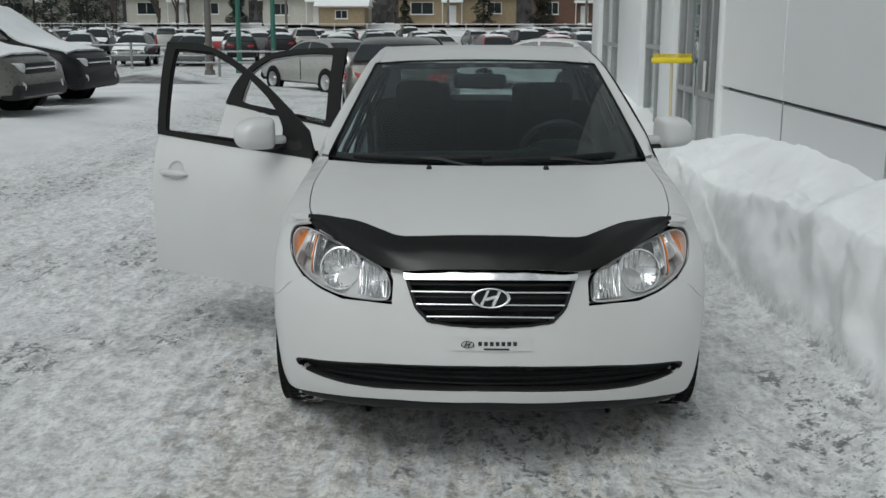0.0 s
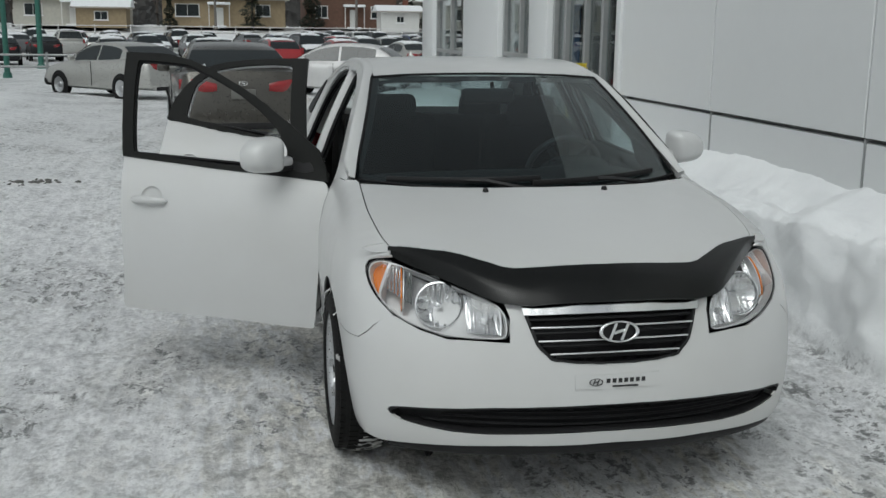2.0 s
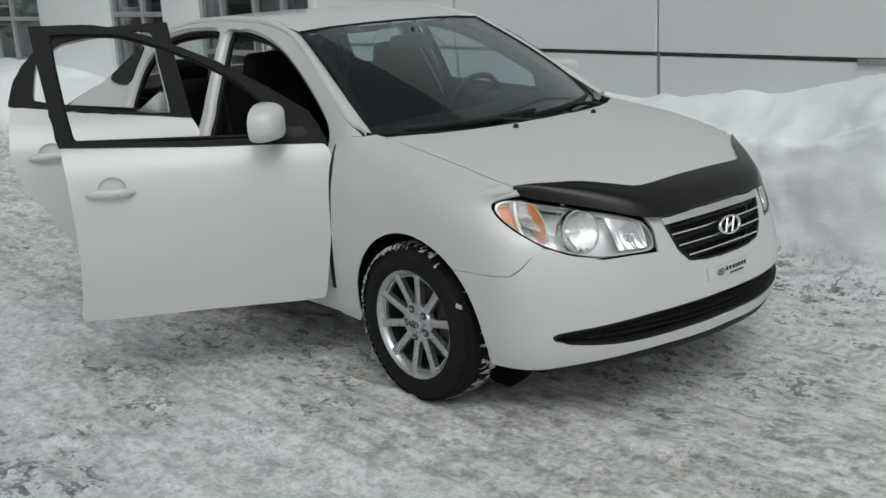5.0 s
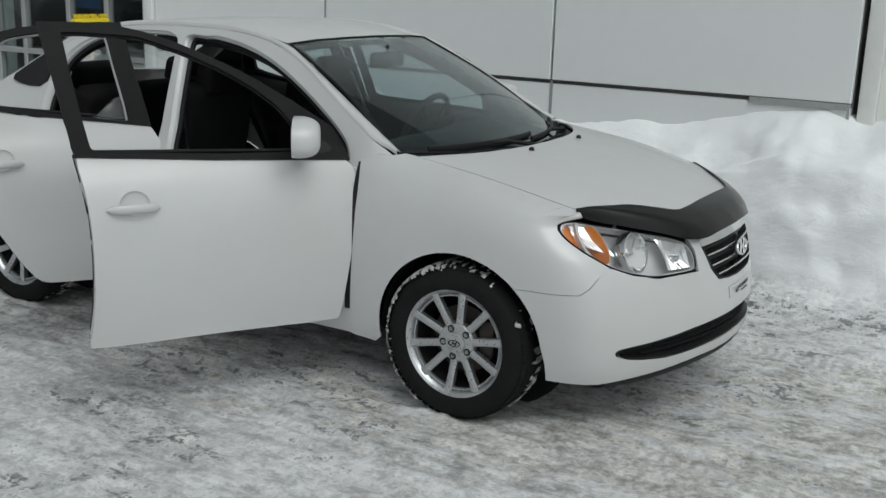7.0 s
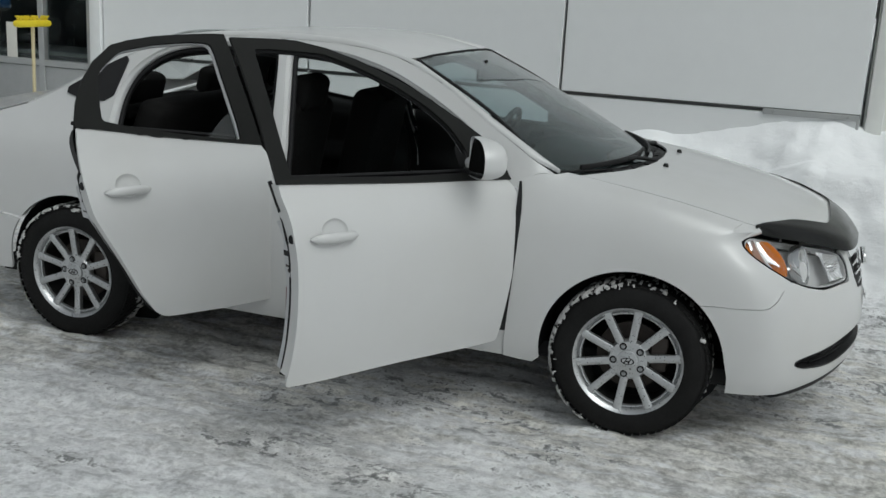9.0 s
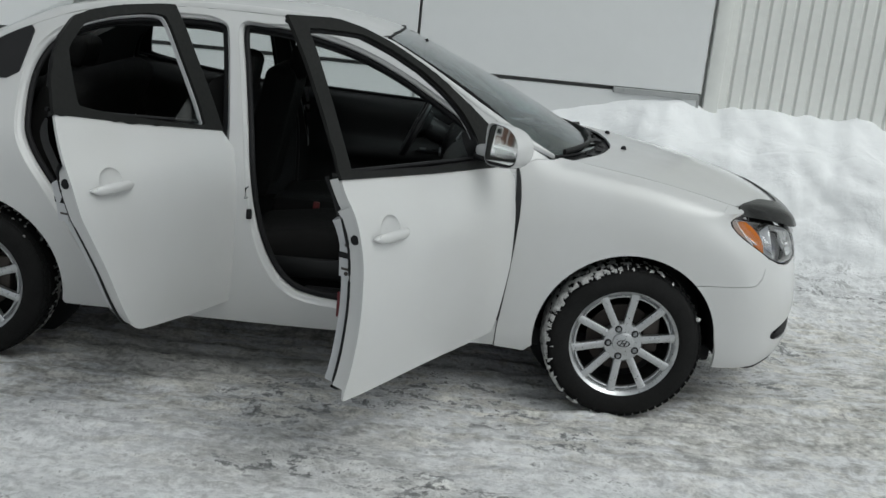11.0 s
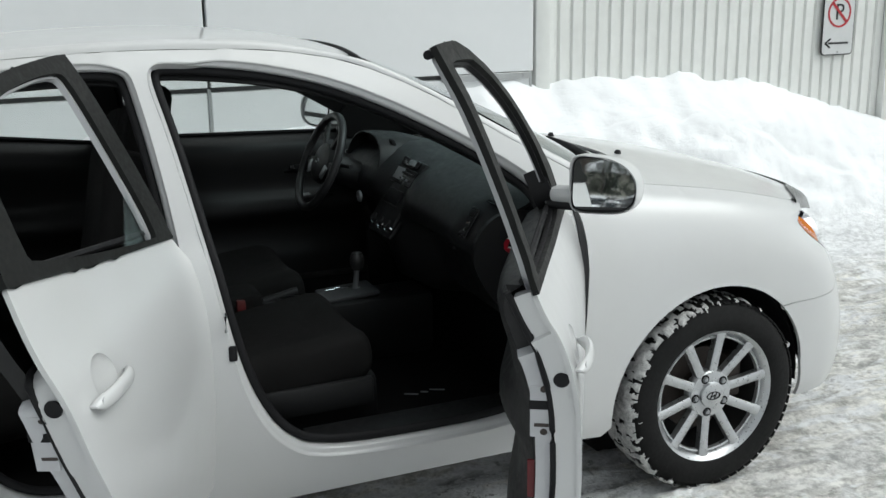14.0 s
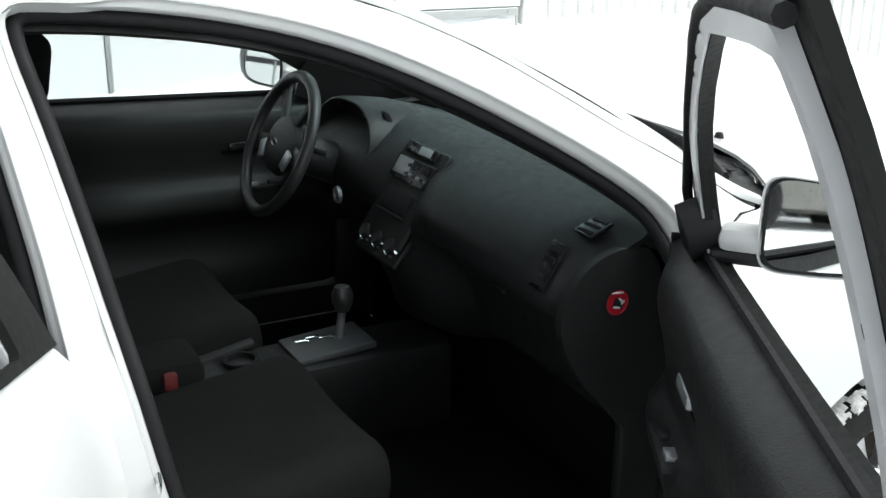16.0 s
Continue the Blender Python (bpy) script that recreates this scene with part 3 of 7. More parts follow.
for side in (-1, 1):
    lamp = part("headlamp", sheet(UF([(x, z) for x, z in LAMP_R]), skin(side), 0.03, thick=0.01, lift=-0.062), LAMP_BODY, car,
                "clear headlamp with an amber corner")
    part("bezel", sheet(lamp_ring(1.004, 1.007), skin(side), 0.03, holes=[lamp_ring(0.997, 0.993)], thick=0.03, lift=0.0), RUBBER, lamp)
    part("chrome_rim", sheet(lamp_ring(0.995, 0.988), skin(side), 0.03, holes=[lamp_ring(0.975, 0.945)], thick=0.035, lift=-0.006), LAMP_BODY, lamp)
    part("lens", sheet(UF(LAMP_R), skin(side), 0.03, thick=0.003, lift=0.004), LENS, lamp).visible_shadow = False
    amber = [(0.700, 0.838), (0.735, 0.845), (0.757, 0.838), (0.770, 0.82), (0.774, 0.80), (0.768, 0.772), (0.756, 0.750), (0.744, 0.752), (0.722, 0.80)]
    signal = part("turn_signal", sheet(UF(rounded(amber, 1)), skin(side), 0.02, thick=0.003, lift=-0.036), AMBER, lamp, "amber corner lens")
    part("backing", sheet(UF(rounded([(0.728 + (x - 0.728) * 1.06, 0.78 + (z - 0.78) * 1.05) for x, z in amber], 1)), skin(side), 0.02, thick=0.004, lift=-0.042), LAMP_BODY, signal, "silver back of the corner lens")
    wall = [(0.690, 0.842), (0.706, 0.818), (0.722, 0.788), (0.738, 0.758), (0.742, 0.738)]
    rim = sheet(UF(wall + [(x + 0.007, z + 0.003) for x, z in wall[::-1]]), skin(side), 0.02, thick=0.042, lift=-0.008)
    part("partition", rim, LAMP_BODY, lamp, "silver wall beside the corner lens")
    # amber plate added to draw the orange reflection beside the bowl
    sliver = rounded([(-0.560, 0.69), (-0.552, 0.745), (-0.510, 0.80), (-0.455, 0.834), (-0.42, 0.80), (-0.44, 0.74), (-0.48, 0.69)], 1)
    part("amber_reflection", sheet(sliver, lambda y, z: (side * (0.672 - 0.16 * (y + 0.52)), y, z), 0.03, thick=0.004), AMBER, lamp, "amber plate for the orange reflection beside the bowl")
    part("sliver_back", sheet(sliver, lambda y, z: (side * (0.664 - 0.16 * (y + 0.52)), y, z), 0.03, thick=0.004), LAMP_BODY, lamp, "silver back of the amber reflection plate")
    cx, cz, r = 0.562, 0.735, 0.076
    u = u_front(cx, cz)
    p, q, s = Vector(body(u, cz, side)), Vector(body(u + 0.03, cz, side)), Vector(body(u, cz + 0.03, side))
    nrm = (q - p).cross(s - p).normalized()
    if nrm.y > 0:
        nrm = -nrm
    nrm = (nrm + Vector((0, -1.6, 0))).normalized()
    m = Matrix.Translation(p + nrm * -0.036) @ nrm.to_track_quat("Z", "Y").to_matrix().to_4x4()
    bowl = lathe([(r * (1 - k / 9), -0.040 * (1 - (1 - k / 9) ** 2)) for k in range(10)], 72)
    bowl.transform(m)
    part("reflector", fluted(bowl, m), REFLECTOR, lamp, "round fluted reflector bowl")
    hoop = lathe([(r * 0.99, -0.012), (r * 0.97, 0.006), (r * 1.0, 0.011), (r * 1.06, 0.010), (r * 1.09, 0.0), (r * 1.10, -0.03)], 48)
    hoop.transform(m)
    part("hoop", hoop, CHROME, lamp, "bright ring round the bowl")
    bulb = lathe([(0.0, -0.006), (r * 0.10, -0.008), (r * 0.15, -0.018), (r * 0.16, -0.04)], 14)
    bulb.transform(m)
    part("bulb", bulb, CHROME, lamp)
    # the squarer inner reflector
    n_r, n_c = 12, 30
    # fine upright flutes between the bowl and the corner lens
    rows = []
    for i in range(9):
        row = []
        for j in range(49):
            x = 0.640 + 0.078 * j / 48 + 0.018 * (1 - i / 8)
            z = 0.708 + 0.55 * (x - 0.64) + (0.098 - 0.20 * (x - 0.64)) * i / 8
            px, py, pz = body(u_front(x, z), z, side)
            row.append((px - side * 0.018, py + 0.022 + 0.0030 * math.cos(2 * math.pi * j / 6) + 0.012 * (1 - abs(i / 4 - 1)), pz))
        rows.append(row)
    part("outer_reflector", loft(rows, thick=0.003), REFLECTOR, lamp, "fluted reflector beside the corner lens")
    rows = []
    for i in range(n_r + 1):
        row = []
        for j in range(n_c + 1):
            x = 0.372 + 0.108 * j / n_c
            z0, z1 = 0.658, 0.742 + 0.26 * (x - 0.372)
            z = z0 + (z1 - z0) * i / n_r
            px, py, pz = body(u_front(x, z), z, side)
            dish = 0.030 * (1 - ((x - 0.426) / 0.055) ** 2) * (1 - ((i / n_r - 0.5) * 2) ** 2)
            row.append((px, py + 0.014 + max(dish, 0) + 0.0028 * math.cos(2 * math.pi * x / 0.012), pz))
        rows.append(row)
    part("inner_reflector", loft(rows, thick=0.003), REFLECTOR, lamp, "square fluted inner reflector")
    b2 = lathe([(0.0, 0.0), (0.010, -0.002), (0.014, -0.014), (0.015, -0.03)], 14)
    px, py, pz = body(u_front(0.426, 0.70), 0.70, side)
    b2.transform(Matrix.Translation((px, py + 0.012, pz)) @ nrm.to_track_quat("Z", "Y").to_matrix().to_4x4())
    part("bulb", b2, CHROME, lamp)

# hood, deflector, nozzles
HY = [-0.43 + 0.0235 * k for k in range(31)]
right = [(hood_side(y) - 0.0045, y) for y in HY]
hood_outline = [(0.0, -0.79), (0.2, -0.775), (0.30, -0.76), (0.385, -0.72), (0.48, -0.63), (0.59, -0.51), (0.645, -0.46)] + right + [(0.62, 0.215), (0.52, 0.150), (0.42, 0.105), (0.30, 0.070), (0.2, 0.052), (0.0, 0.042)]
hood_outline += [(-x, y) for x, y in hood_outline[::-1] if x > 0]
part("hood", sheet(hood_outline, hood, 0.03, thick=0.008, lift=0.0), WHITE, car)
for side in (-1, 1):
    # the painted gutter below the gap between hood and fender
    part("hood_gutter", tube([(side * hood_side(y), y, HOOD_EDGE_Z(y) - 0.026) for y in [-0.34 + 0.06 * k for k in range(12)]], 0.020, 8), RUBBER, car)
rows = []
for k in range(7):
    s = k / 6
    row = []
    for i in range(41):
        x = -1 + i / 20
        a = abs(x)
        top = curve((0, -0.705), (0.28, -0.703), (0.46, -0.692), (0.56, -0.645), (0.70, -0.560), (0.86, -0.482), (1, -0.418))(a)
        low = curve((0, -0.835), (0.28, -0.825), (0.44, -0.805), (0.56, -0.765), (0.70, -0.665), (0.86, -0.53), (0.93, -0.468), (1, -0.424))(a)
        xt, xl = 0.700 * a, 0.704 * a
        ztop = hood(xt, top)[2] + 0.010
        zlow = curve((0, 0.778), (0.28, 0.775), (0.42, 0.766), (0.52, 0.768), (0.7, 0.803), (0.86, 0.834), (0.93, 0.846), (1, 0.872))(a)
        ztop = zlow + (ztop - zlow) * (1 - 0.62 * blend(0.74, 1.0, a))
        px, py = xt + (xl - xt) * s, top + (low - top) * s
        bulge = 0.011 * math.sin(s * math.pi) * (1 - 0.9 * blend(0.6, 0.95, a))
        pz = ztop + (zlow - ztop) * s + bulge
        if py > -0.80:
            pz += max(hood(px, py - bulge * 0.6)[2] + 0.007 - pz, 0) * (1 - s ** 4)
        row.append((math.copysign(px, x) if a > 0 else 0.0, py - bulge * 0.6, pz))
    rows.append(row)
part("hood_deflector", loft(rows, thick=0.005), DEFLECTOR, car, "smoked black bug deflector across the hood edge")
for x in (-0.248, 0.248):
    nz = lathe([(0.0, 0.014), (0.008, 0.012), (0.012, 0.004), (0.013, -0.01)], 12)
    nz.transform(Matrix.Translation(Vector(hood(x, 0.0)) + Vector((0, 0, 0.002))))
    part("washer_nozzle", nz, BLACK_TRIM, car)

# side structure with its door openings
FRONT_OPEN = [(0.60, 1.02), (0.66, 1.075), (0.78, 1.155), (0.97, 1.262), (1.157, 1.345), (1.34, 1.392), (1.50, 1.413), (1.60, 1.420), (1.645, 1.420), (1.650, 1.385), (1.620, 1.255), (1.578, 1.02), (1.525, 0.70), (1.47, 0.54),
              (1.40, 0.43), (1.30, 0.375), (0.95, 0.362), (0.70, 0.372), (0.60, 0.42), (0.565, 0.55), (0.56, 0.75), (0.57, 0.93)]
REAR_OPEN = [(1.690, 1.25), (1.712, 1.375), (1.722, 1.405), (1.76, 1.412), (1.85, 1.415), (2.08, 1.405), (2.27, 1.372), (2.395, 1.288), (2.445, 1.20), (2.462, 1.10), (2.455, 0.95), (2.41, 0.855), (2.33, 0.745), (2.25, 0.62), (2.17, 0.49), (2.08, 0.39), (1.95, 0.365),
             (1.70, 0.37), (1.655, 0.45), (1.645, 0.70), (1.66, 1.02)]
side_outline = ([(0.524, 0.245), (0.523, 0.32), (0.50, 0.55), (0.486, 0.80), (0.479, 0.93), (0.50, 0.99), (0.43, 1.025), (0.375, 1.024)]
                + [(y, RAIL(y) - 0.016 * blend(0.5, 0.7, y)) for y in (0.42, 0.46, 0.50, 0.56, 0.62, 0.70, 0.78, 0.87, 0.96, 1.06, 1.16, 1.28, 1.4, 1.55, 1.7, 1.85, 2.0, 2.12, 2.25, 2.37, 2.5, 2.62, 2.75, 2.85, 2.95, 3.05, 3.2, 3.4, 3.55)]
                + [(3.55, 0.60), (3.3, 0.58), (3.0, 0.56)] + arc(2.65, 0.315, ARCH_R, 40, 188, 26)
                + [(2.27, 0.25), (1.4, 0.24)])


def jamb_line(opening, side):
    """The outer edge of the flange round a door opening; narrow along the middle pillar."""
    ring = rounded(opening, 2)
    if side > 0:
        return ring
    out = inset(ring, -0.01)
    line = []
    for (y, z), (oy, oz) in zip(ring, out):
        l = max(math.hypot(oy - y, oz - z), 1e-6)
        w = 0.028 - 0.013 * blend(1.46, 1.56, y) * (1 - blend(1.70, 1.80, y)) * blend(0.5, 0.65, z)
        line.append((y + (oy - y) / l * w, z + (oz - z) / l * w))
    return line


for side in (-1, 1):
    # inner and outer sills meet through the panel's depth
    part("body_side", sheet([(y - FRONT_Y, z) for y, z in side_outline], skin(side), 0.03, holes=[[(y - FRONT_Y, z) for y, z in jamb_line(o, side)] for o in (FRONT_OPEN, REAR_OPEN)], thick=0.03, lift=-0.006),
         WHITE, car, "white side frame with door openings")
    if side < 0:  # the stepped painted flange between the outer panel and the seal
        for opening in (FRONT_OPEN, REAR_OPEN):
            ring, rim_ = rounded(opening, 2), jamb_line(opening, side)
            rows = []
            for t, depth in ((0.0, 0.0055), (0.10, 0.007), (0.22, 0.013), (0.38, 0.017), (0.62, 0.020), (0.78, 0.026), (0.92, 0.040), (1.0, 0.060)):
                row = [(b[0] + (a[0] - b[0]) * t, b[1] + (a[1] - b[1]) * t) for a, b in zip(ring, rim_)]
                rows.append([(side * (half_width(y, z) - depth), y, z) for y, z in row + row[:1]])
            part("door_jamb", loft(rows), WHITE, car, "stepped white door jamb")
    part("quarter_trim", sheet(rounded([(2.455, 1.345), (2.53, 1.312), (2.66, 1.232), (2.775, 1.158), (2.66, 1.128), (2.50, 1.132), (2.475, 1.24)], 1), flank(side), 0.03, thick=0.008, lift=0.002), BLACK_TRIM, car)
    rear_skirt = [(3.55, 0.59), (3.3, 0.57), (3.0, 0.55)] + arc(2.65, 0.315, ARCH_R, 37, -2, 8) + [(3.03, 0.28), (3.3, 0.27), (3.6, 0.28), (4.08, 0.29), (4.08, 0.62), (3.8, 0.60)]
    part("rear_bumper", sheet([(y - FRONT_Y, z) for y, z in rear_skirt], skin(side), 0.04, thick=0.012), WHITE, car)
    tail = rounded([(3.12, 0.93), (3.25, 0.955), (3.55, 0.96), (3.85, 0.90), (3.9, 0.80), (3.6, 0.76), (3.35, 0.80), (3.18, 0.87)], 2)
    part("tail_lamp", sheet([(y - FRONT_Y, z) for y, z in tail], skin(side), 0.03, thick=0.02, lift=0.006), RED_LENS, car, "red tail lamp wrapped round the corner")
    for opening in (FRONT_OPEN, REAR_OPEN):
        ring = rounded(opening, 2)
        cy, cz = sum(p[0] for p in ring) / len(ring), sum(p[1] for p in ring) / len(ring)
        pts = []
        for y, z in spread(ring, 0.04):
            x = half_width(y, z) - (0.048 if side < 0 else 0.035)
            pts.append((side * x, y + (cy - y) * 0.02, z + (cz - z) * 0.02))
        part("door_seal", tube(pts, 0.012, 8, closed=True), RUBBER, car)

# black strip added behind each fender's edge for the shade on the hinge side
for side in (-1, 1):
    strip = [(0.500, 0.985), (0.490, 0.94), (0.483, 0.88), (0.482, 0.80), (0.496, 0.55), (0.514, 0.36), (0.544, 0.36), (0.527, 0.55), (0.508, 0.80), (0.504, 0.88), (0.505, 0.94), (0.509, 0.985)]
    part("fender_gap_shade", sheet(strip, flank(side), 0.03, thick=0.004, lift=-0.001), BLACK_TRIM, car)

# dark linings inside both sides
for side in (-1, 1):
    lining = [(0.60, 0.30), (0.56, 0.60), (0.57, 0.95), (0.52, 1.02)] + [(y, RAIL(y) - 0.03) for y in (0.62, 0.78, 0.96, 1.16, 1.4, 1.7, 2.0, 2.25, 2.5, 2.75)] + [(2.75, 0.9), (2.45, 0.8), (2.2, 0.55), (2.1, 0.30)]
    holes = [rounded([(cy + (y - cy) * k, cz + (z - cz) * k) for y, z in o], 2) for o, cy, cz, k in ((FRONT_OPEN, 1.1, 0.88, 1.0), (REAR_OPEN, 2.03, 0.90, 1.0))]
    part("inner_lining", sheet(lining, flank(side), 0.05, holes=holes, thick=0.01, lift=-0.06), CABIN, car)

# the pillars, roof, glass and tail between the two sides
EDGE_X = curve((0.335, 0.732), (0.5, 0.698), (0.7, 0.648), (0.9, 0.600), (1.075, 0.562), (1.3, 0.540), (1.7, 0.535), (2.1, 0.530), (2.4, 0.530), (2.7, 0.535), (2.98, 0.55))
GLASS_EDGE_Z = curve((0.335, 1.017), (0.5, 1.108), (0.7, 1.219), (0.9, 1.329), (1.075, 1.421))
BACK_Z = curve((2.36, 1.432), (2.5, 1.365), (2.7, 1.252), (2.98, 1.105))


def edge_z(y):
    if y < 1.075:
        return GLASS_EDGE_Z(y)
    if y > 2.36:
        return BACK_Z(y)
    return roof(EDGE_X(y), y)[2]


for side in (-1, 1):
    rows = []
    for i in range(66):
        y = 0.36 + 2.6 * i / 65
        z0, z1 = RAIL(y) - 0.018 * blend(0.5, 0.7, y), edge_z(y)
        x0, x1 = half_width(y, z0) - 0.005, EDGE_X(y) - (0.02 * blend(1.1, 1.3, y) if y < 2.36 else 0.0)
        if 1.12 < y < 2.36:
            z1 = roof(x1, y)[2] - 0.003
        row = []
        for k in range(9):
            s = k / 8
            b = 0.013 * math.sin(s * math.pi)
            row.append((side * (x0 + (x1 - x0) * s + b), y, z0 + (z1 - z0) * s + b))
        rows.append(row)
    part("roof_rail", loft(rows, thick=0.004), WHITE, car)
roof_outline = [(0.545, 1.10), (0.542, 1.3), (0.536, 1.7), (0.531, 2.1), (0.530, 2.36), (0.3, 2.40), (0, 2.41)]
roof_outline = [(0.0, 1.005), (0.2, 1.012), (0.4, 1.045)] + roof_outline
roof_outline += [(-x, y) for x, y in roof_outline[::-1] if x > 0]
part("roof", sheet(roof_outline, roof, 0.05, thick=0.002), WHITE, car)
part("headliner", sheet([(x * 0.98, 1.06 + (y - 1.005) * 0.94) for x, y in roof_outline], lambda x, y: (x, y, roof(x, y)[2] - 0.03), 0.08, thick=0.01), HEADLINER, car)


def windshield_edge(z):
    s = (z - 1.017) / (1.421 - 1.017)
    return 0.728 + (0.560 - 0.728) * s


ws_outline = [(windshield_edge(z), z) for z in (1.019, 1.08, 1.16, 1.24, 1.32, 1.38, 1.418)] + [(0.4, 1.430), (0.2, 1.436), (0.0, 1.438)]
ws_outline += [(-x, z) for x, z in ws_outline[::-1] if x > 0] + [(-0.45, 1.012), (0, 1.008), (0.45, 1.012)]
shield = part("windshield", sheet(ws_outline, windshield, 0.05, thick=0.004), WINDSHIELD, car, "dark laminated windshield")
shield.visible_shadow = False
inner = [(x * 0.955, 1.228 + (z - 1.228) * 0.88) for x, z in ws_outline]
part("frit_band", sheet(ws_outline, windshield, 0.05, holes=[inner], thick=0.002, lift=-0.006), BLACK_TRIM, shield, "black border of the glass")
part("glass_seal", tube([Vector(windshield(x, z)) for x, z in spread(ws_outline, 0.06)], 0.006, 6, closed=True), RUBBER, shield)
# cowl
cowl_front = [(0.0, 0.045), (0.2, 0.055), (0.30, 0.073), (0.42, 0.108), (0.52, 0.153), (0.62, 0.218), (0.70, 0.285), (0.727, 0.33)]
cowl_back = [(x, windshield(x, 1.028)[1] + 0.012) for x in (0.70, 0.6, 0.5, 0.4, 0.3, 0.2, 0.1, 0.0)]
cowl_outline = cowl_front + cowl_back
cowl_outline += [(-x, y) for x, y in cowl_outline[::-1] if x > 0]
cowl = part("cowl", sheet(cowl_outline, lambda x, y: (x, y, hood(x, min(y, 0.20))[2] - 0.022 + 0.004 * math.sin(90 * x)), 0.03, thick=0.02), BLACK_TRIM, car, "black plastic cowl below the glass")
for k in range(9):
    x = -0.60 + 0.15 * k
    y = windshield(x, 1.02)[1] - 0.035
    part("cowl_vent", box(0.10, 0.022, 0.004, (x, y, hood(x, min(y, 0.20))[2] - 0.017), 0.0015, 1), RUBBER, cowl)
for x0, x1 in ((-0.60, 0.02), (-0.02, 0.58)):
    pts = []
    for k in range(9):
        x = x0 + (x1 - x0) * k / 8
        p = Vector(windshield(x, 1.026 + 0.016 * (k / 8)))
        pts.append(p + Vector((0, -0.014, 0.007)))
    wiper = part("wiper", tube(pts, 0.008, 6, flat=1.6), BLACK_TRIM, car)
    part("arm", tube([pts[4], pts[4] + Vector((0.08, -0.03, 0.0)), Vector(windshield(x0 + (x1 - x0) * 0.9, 1.01)) + Vector((0.02, -0.03, -0.002))], 0.010, 6), BLACK_TRIM, wiper)
back_rows = [[(EDGE_X(y) * s * 0.985, y + 0.10 * (1 - s * s), edge_z(y) - 0.010 + 0.035 * (1 - s * s)) for s in [k / 8 - 1 for k in range(17)]] for y in (2.36, 2.45, 2.55, 2.65, 2.75, 2.85, 2.95)]
part("rear_window", loft(back_rows, thick=0.004), GLASS, car, "tinted rear window").visible_shadow = False
deck_rows = []
for y in (2.93, 3.0, 3.1, 3.25, 3.4, 3.5, 3.56, 3.60, 3.62):
    w = half_width(min(y, 3.05), RAIL(min(y, 3.05))) - 0.01
    z = RAIL(y) - 0.006 - (0.0 if y < 3.5 else 4.0 * (y - 3.5) ** 1.5)
    crown = 0.028 + 0.045 * blend(2.95, 3.4, y)
    deck_rows.append([(s * w * (1 if y < 3.5 else 1 - 0.8 * (y - 3.5)), y + 0.10 * (1 - s * s), z + crown * (1 - s ** 4)) for s in [k / 8 - 1 for k in range(17)]])
part("trunk_lid", loft(deck_rows, thick=0.006), WHITE, car)
part("tail_panel", loft([[(s * 0.62, 3.62 + 0.06 * (1 - s * s), z) for s in [k / 6 - 1 for k in range(13)]] for z in (0.55, 0.68, 0.80, 0.92)], thick=0.006), WHITE, car)


# ---- doors ----
FD_BODY = [(0.505, 0.992), (0.480, 0.93), (0.487, 0.80), (0.502, 0.55), (0.530, 0.322), (1.05, 0.328), (1.53, 0.330), (1.528, 0.55), (1.535, 0.75), (1.548, 0.92), (1.572, 1.054), (1.05, 1.022)]
FD_FRAME = ([(0.498, 0.988), (0.515, 1.035)] + [(y, RAIL(y) - 0.010) for y in (0.56, 0.62, 0.70, 0.78, 0.87, 0.96, 1.06, 1.16, 1.28, 1.4, 1.5, 1.605)] + [(1.574, 1.054), (1.572, 1.044), (1.05, 1.012)])
FD_WIN = [(0.685, 1.024), (0.715, 1.12), (0.78, 1.190), (0.87, 1.262), (1.0, 1.338), (1.15, 1.398), (1.3, 1.438), (1.552, 1.450), (1.520, 1.060), (1.05, 1.032)]
RD_BODY = [(1.585, 1.020), (1.572, 0.90), (1.560, 0.75), (1.555, 0.54), (1.565, 0.332), (1.87, 0.336), (2.15, 0.350), (2.20, 0.375), (2.27, 0.47), (2.34, 0.59), (2.43, 0.74), (2.475, 0.82),
           (2.495, 0.94), (2.475, 1.145), (2.1, 1.088)]
RD_FRAME = ([(1.583, 1.012), (1.625, 1.30), (1.642, RAIL(1.64) - 0.010)] + [(y, RAIL(y) - 0.008) for y in (1.75, 1.85, 1.95, 2.05, 2.15, 2.25)] + [(2.34, 1.375), (2.41, 1.30), (2.455, 1.22), (2.478, 1.147), (2.478, 1.136), (2.1, 1.078)])
RD_WIN = [(1.70, 1.034), (1.735, 1.30), (1.745, 1.446), (1.90, 1.450), (2.06, 1.440), (2.225, 1.416), (2.35, 1.335), (2.385, 1.150), (2.1, 1.098)]


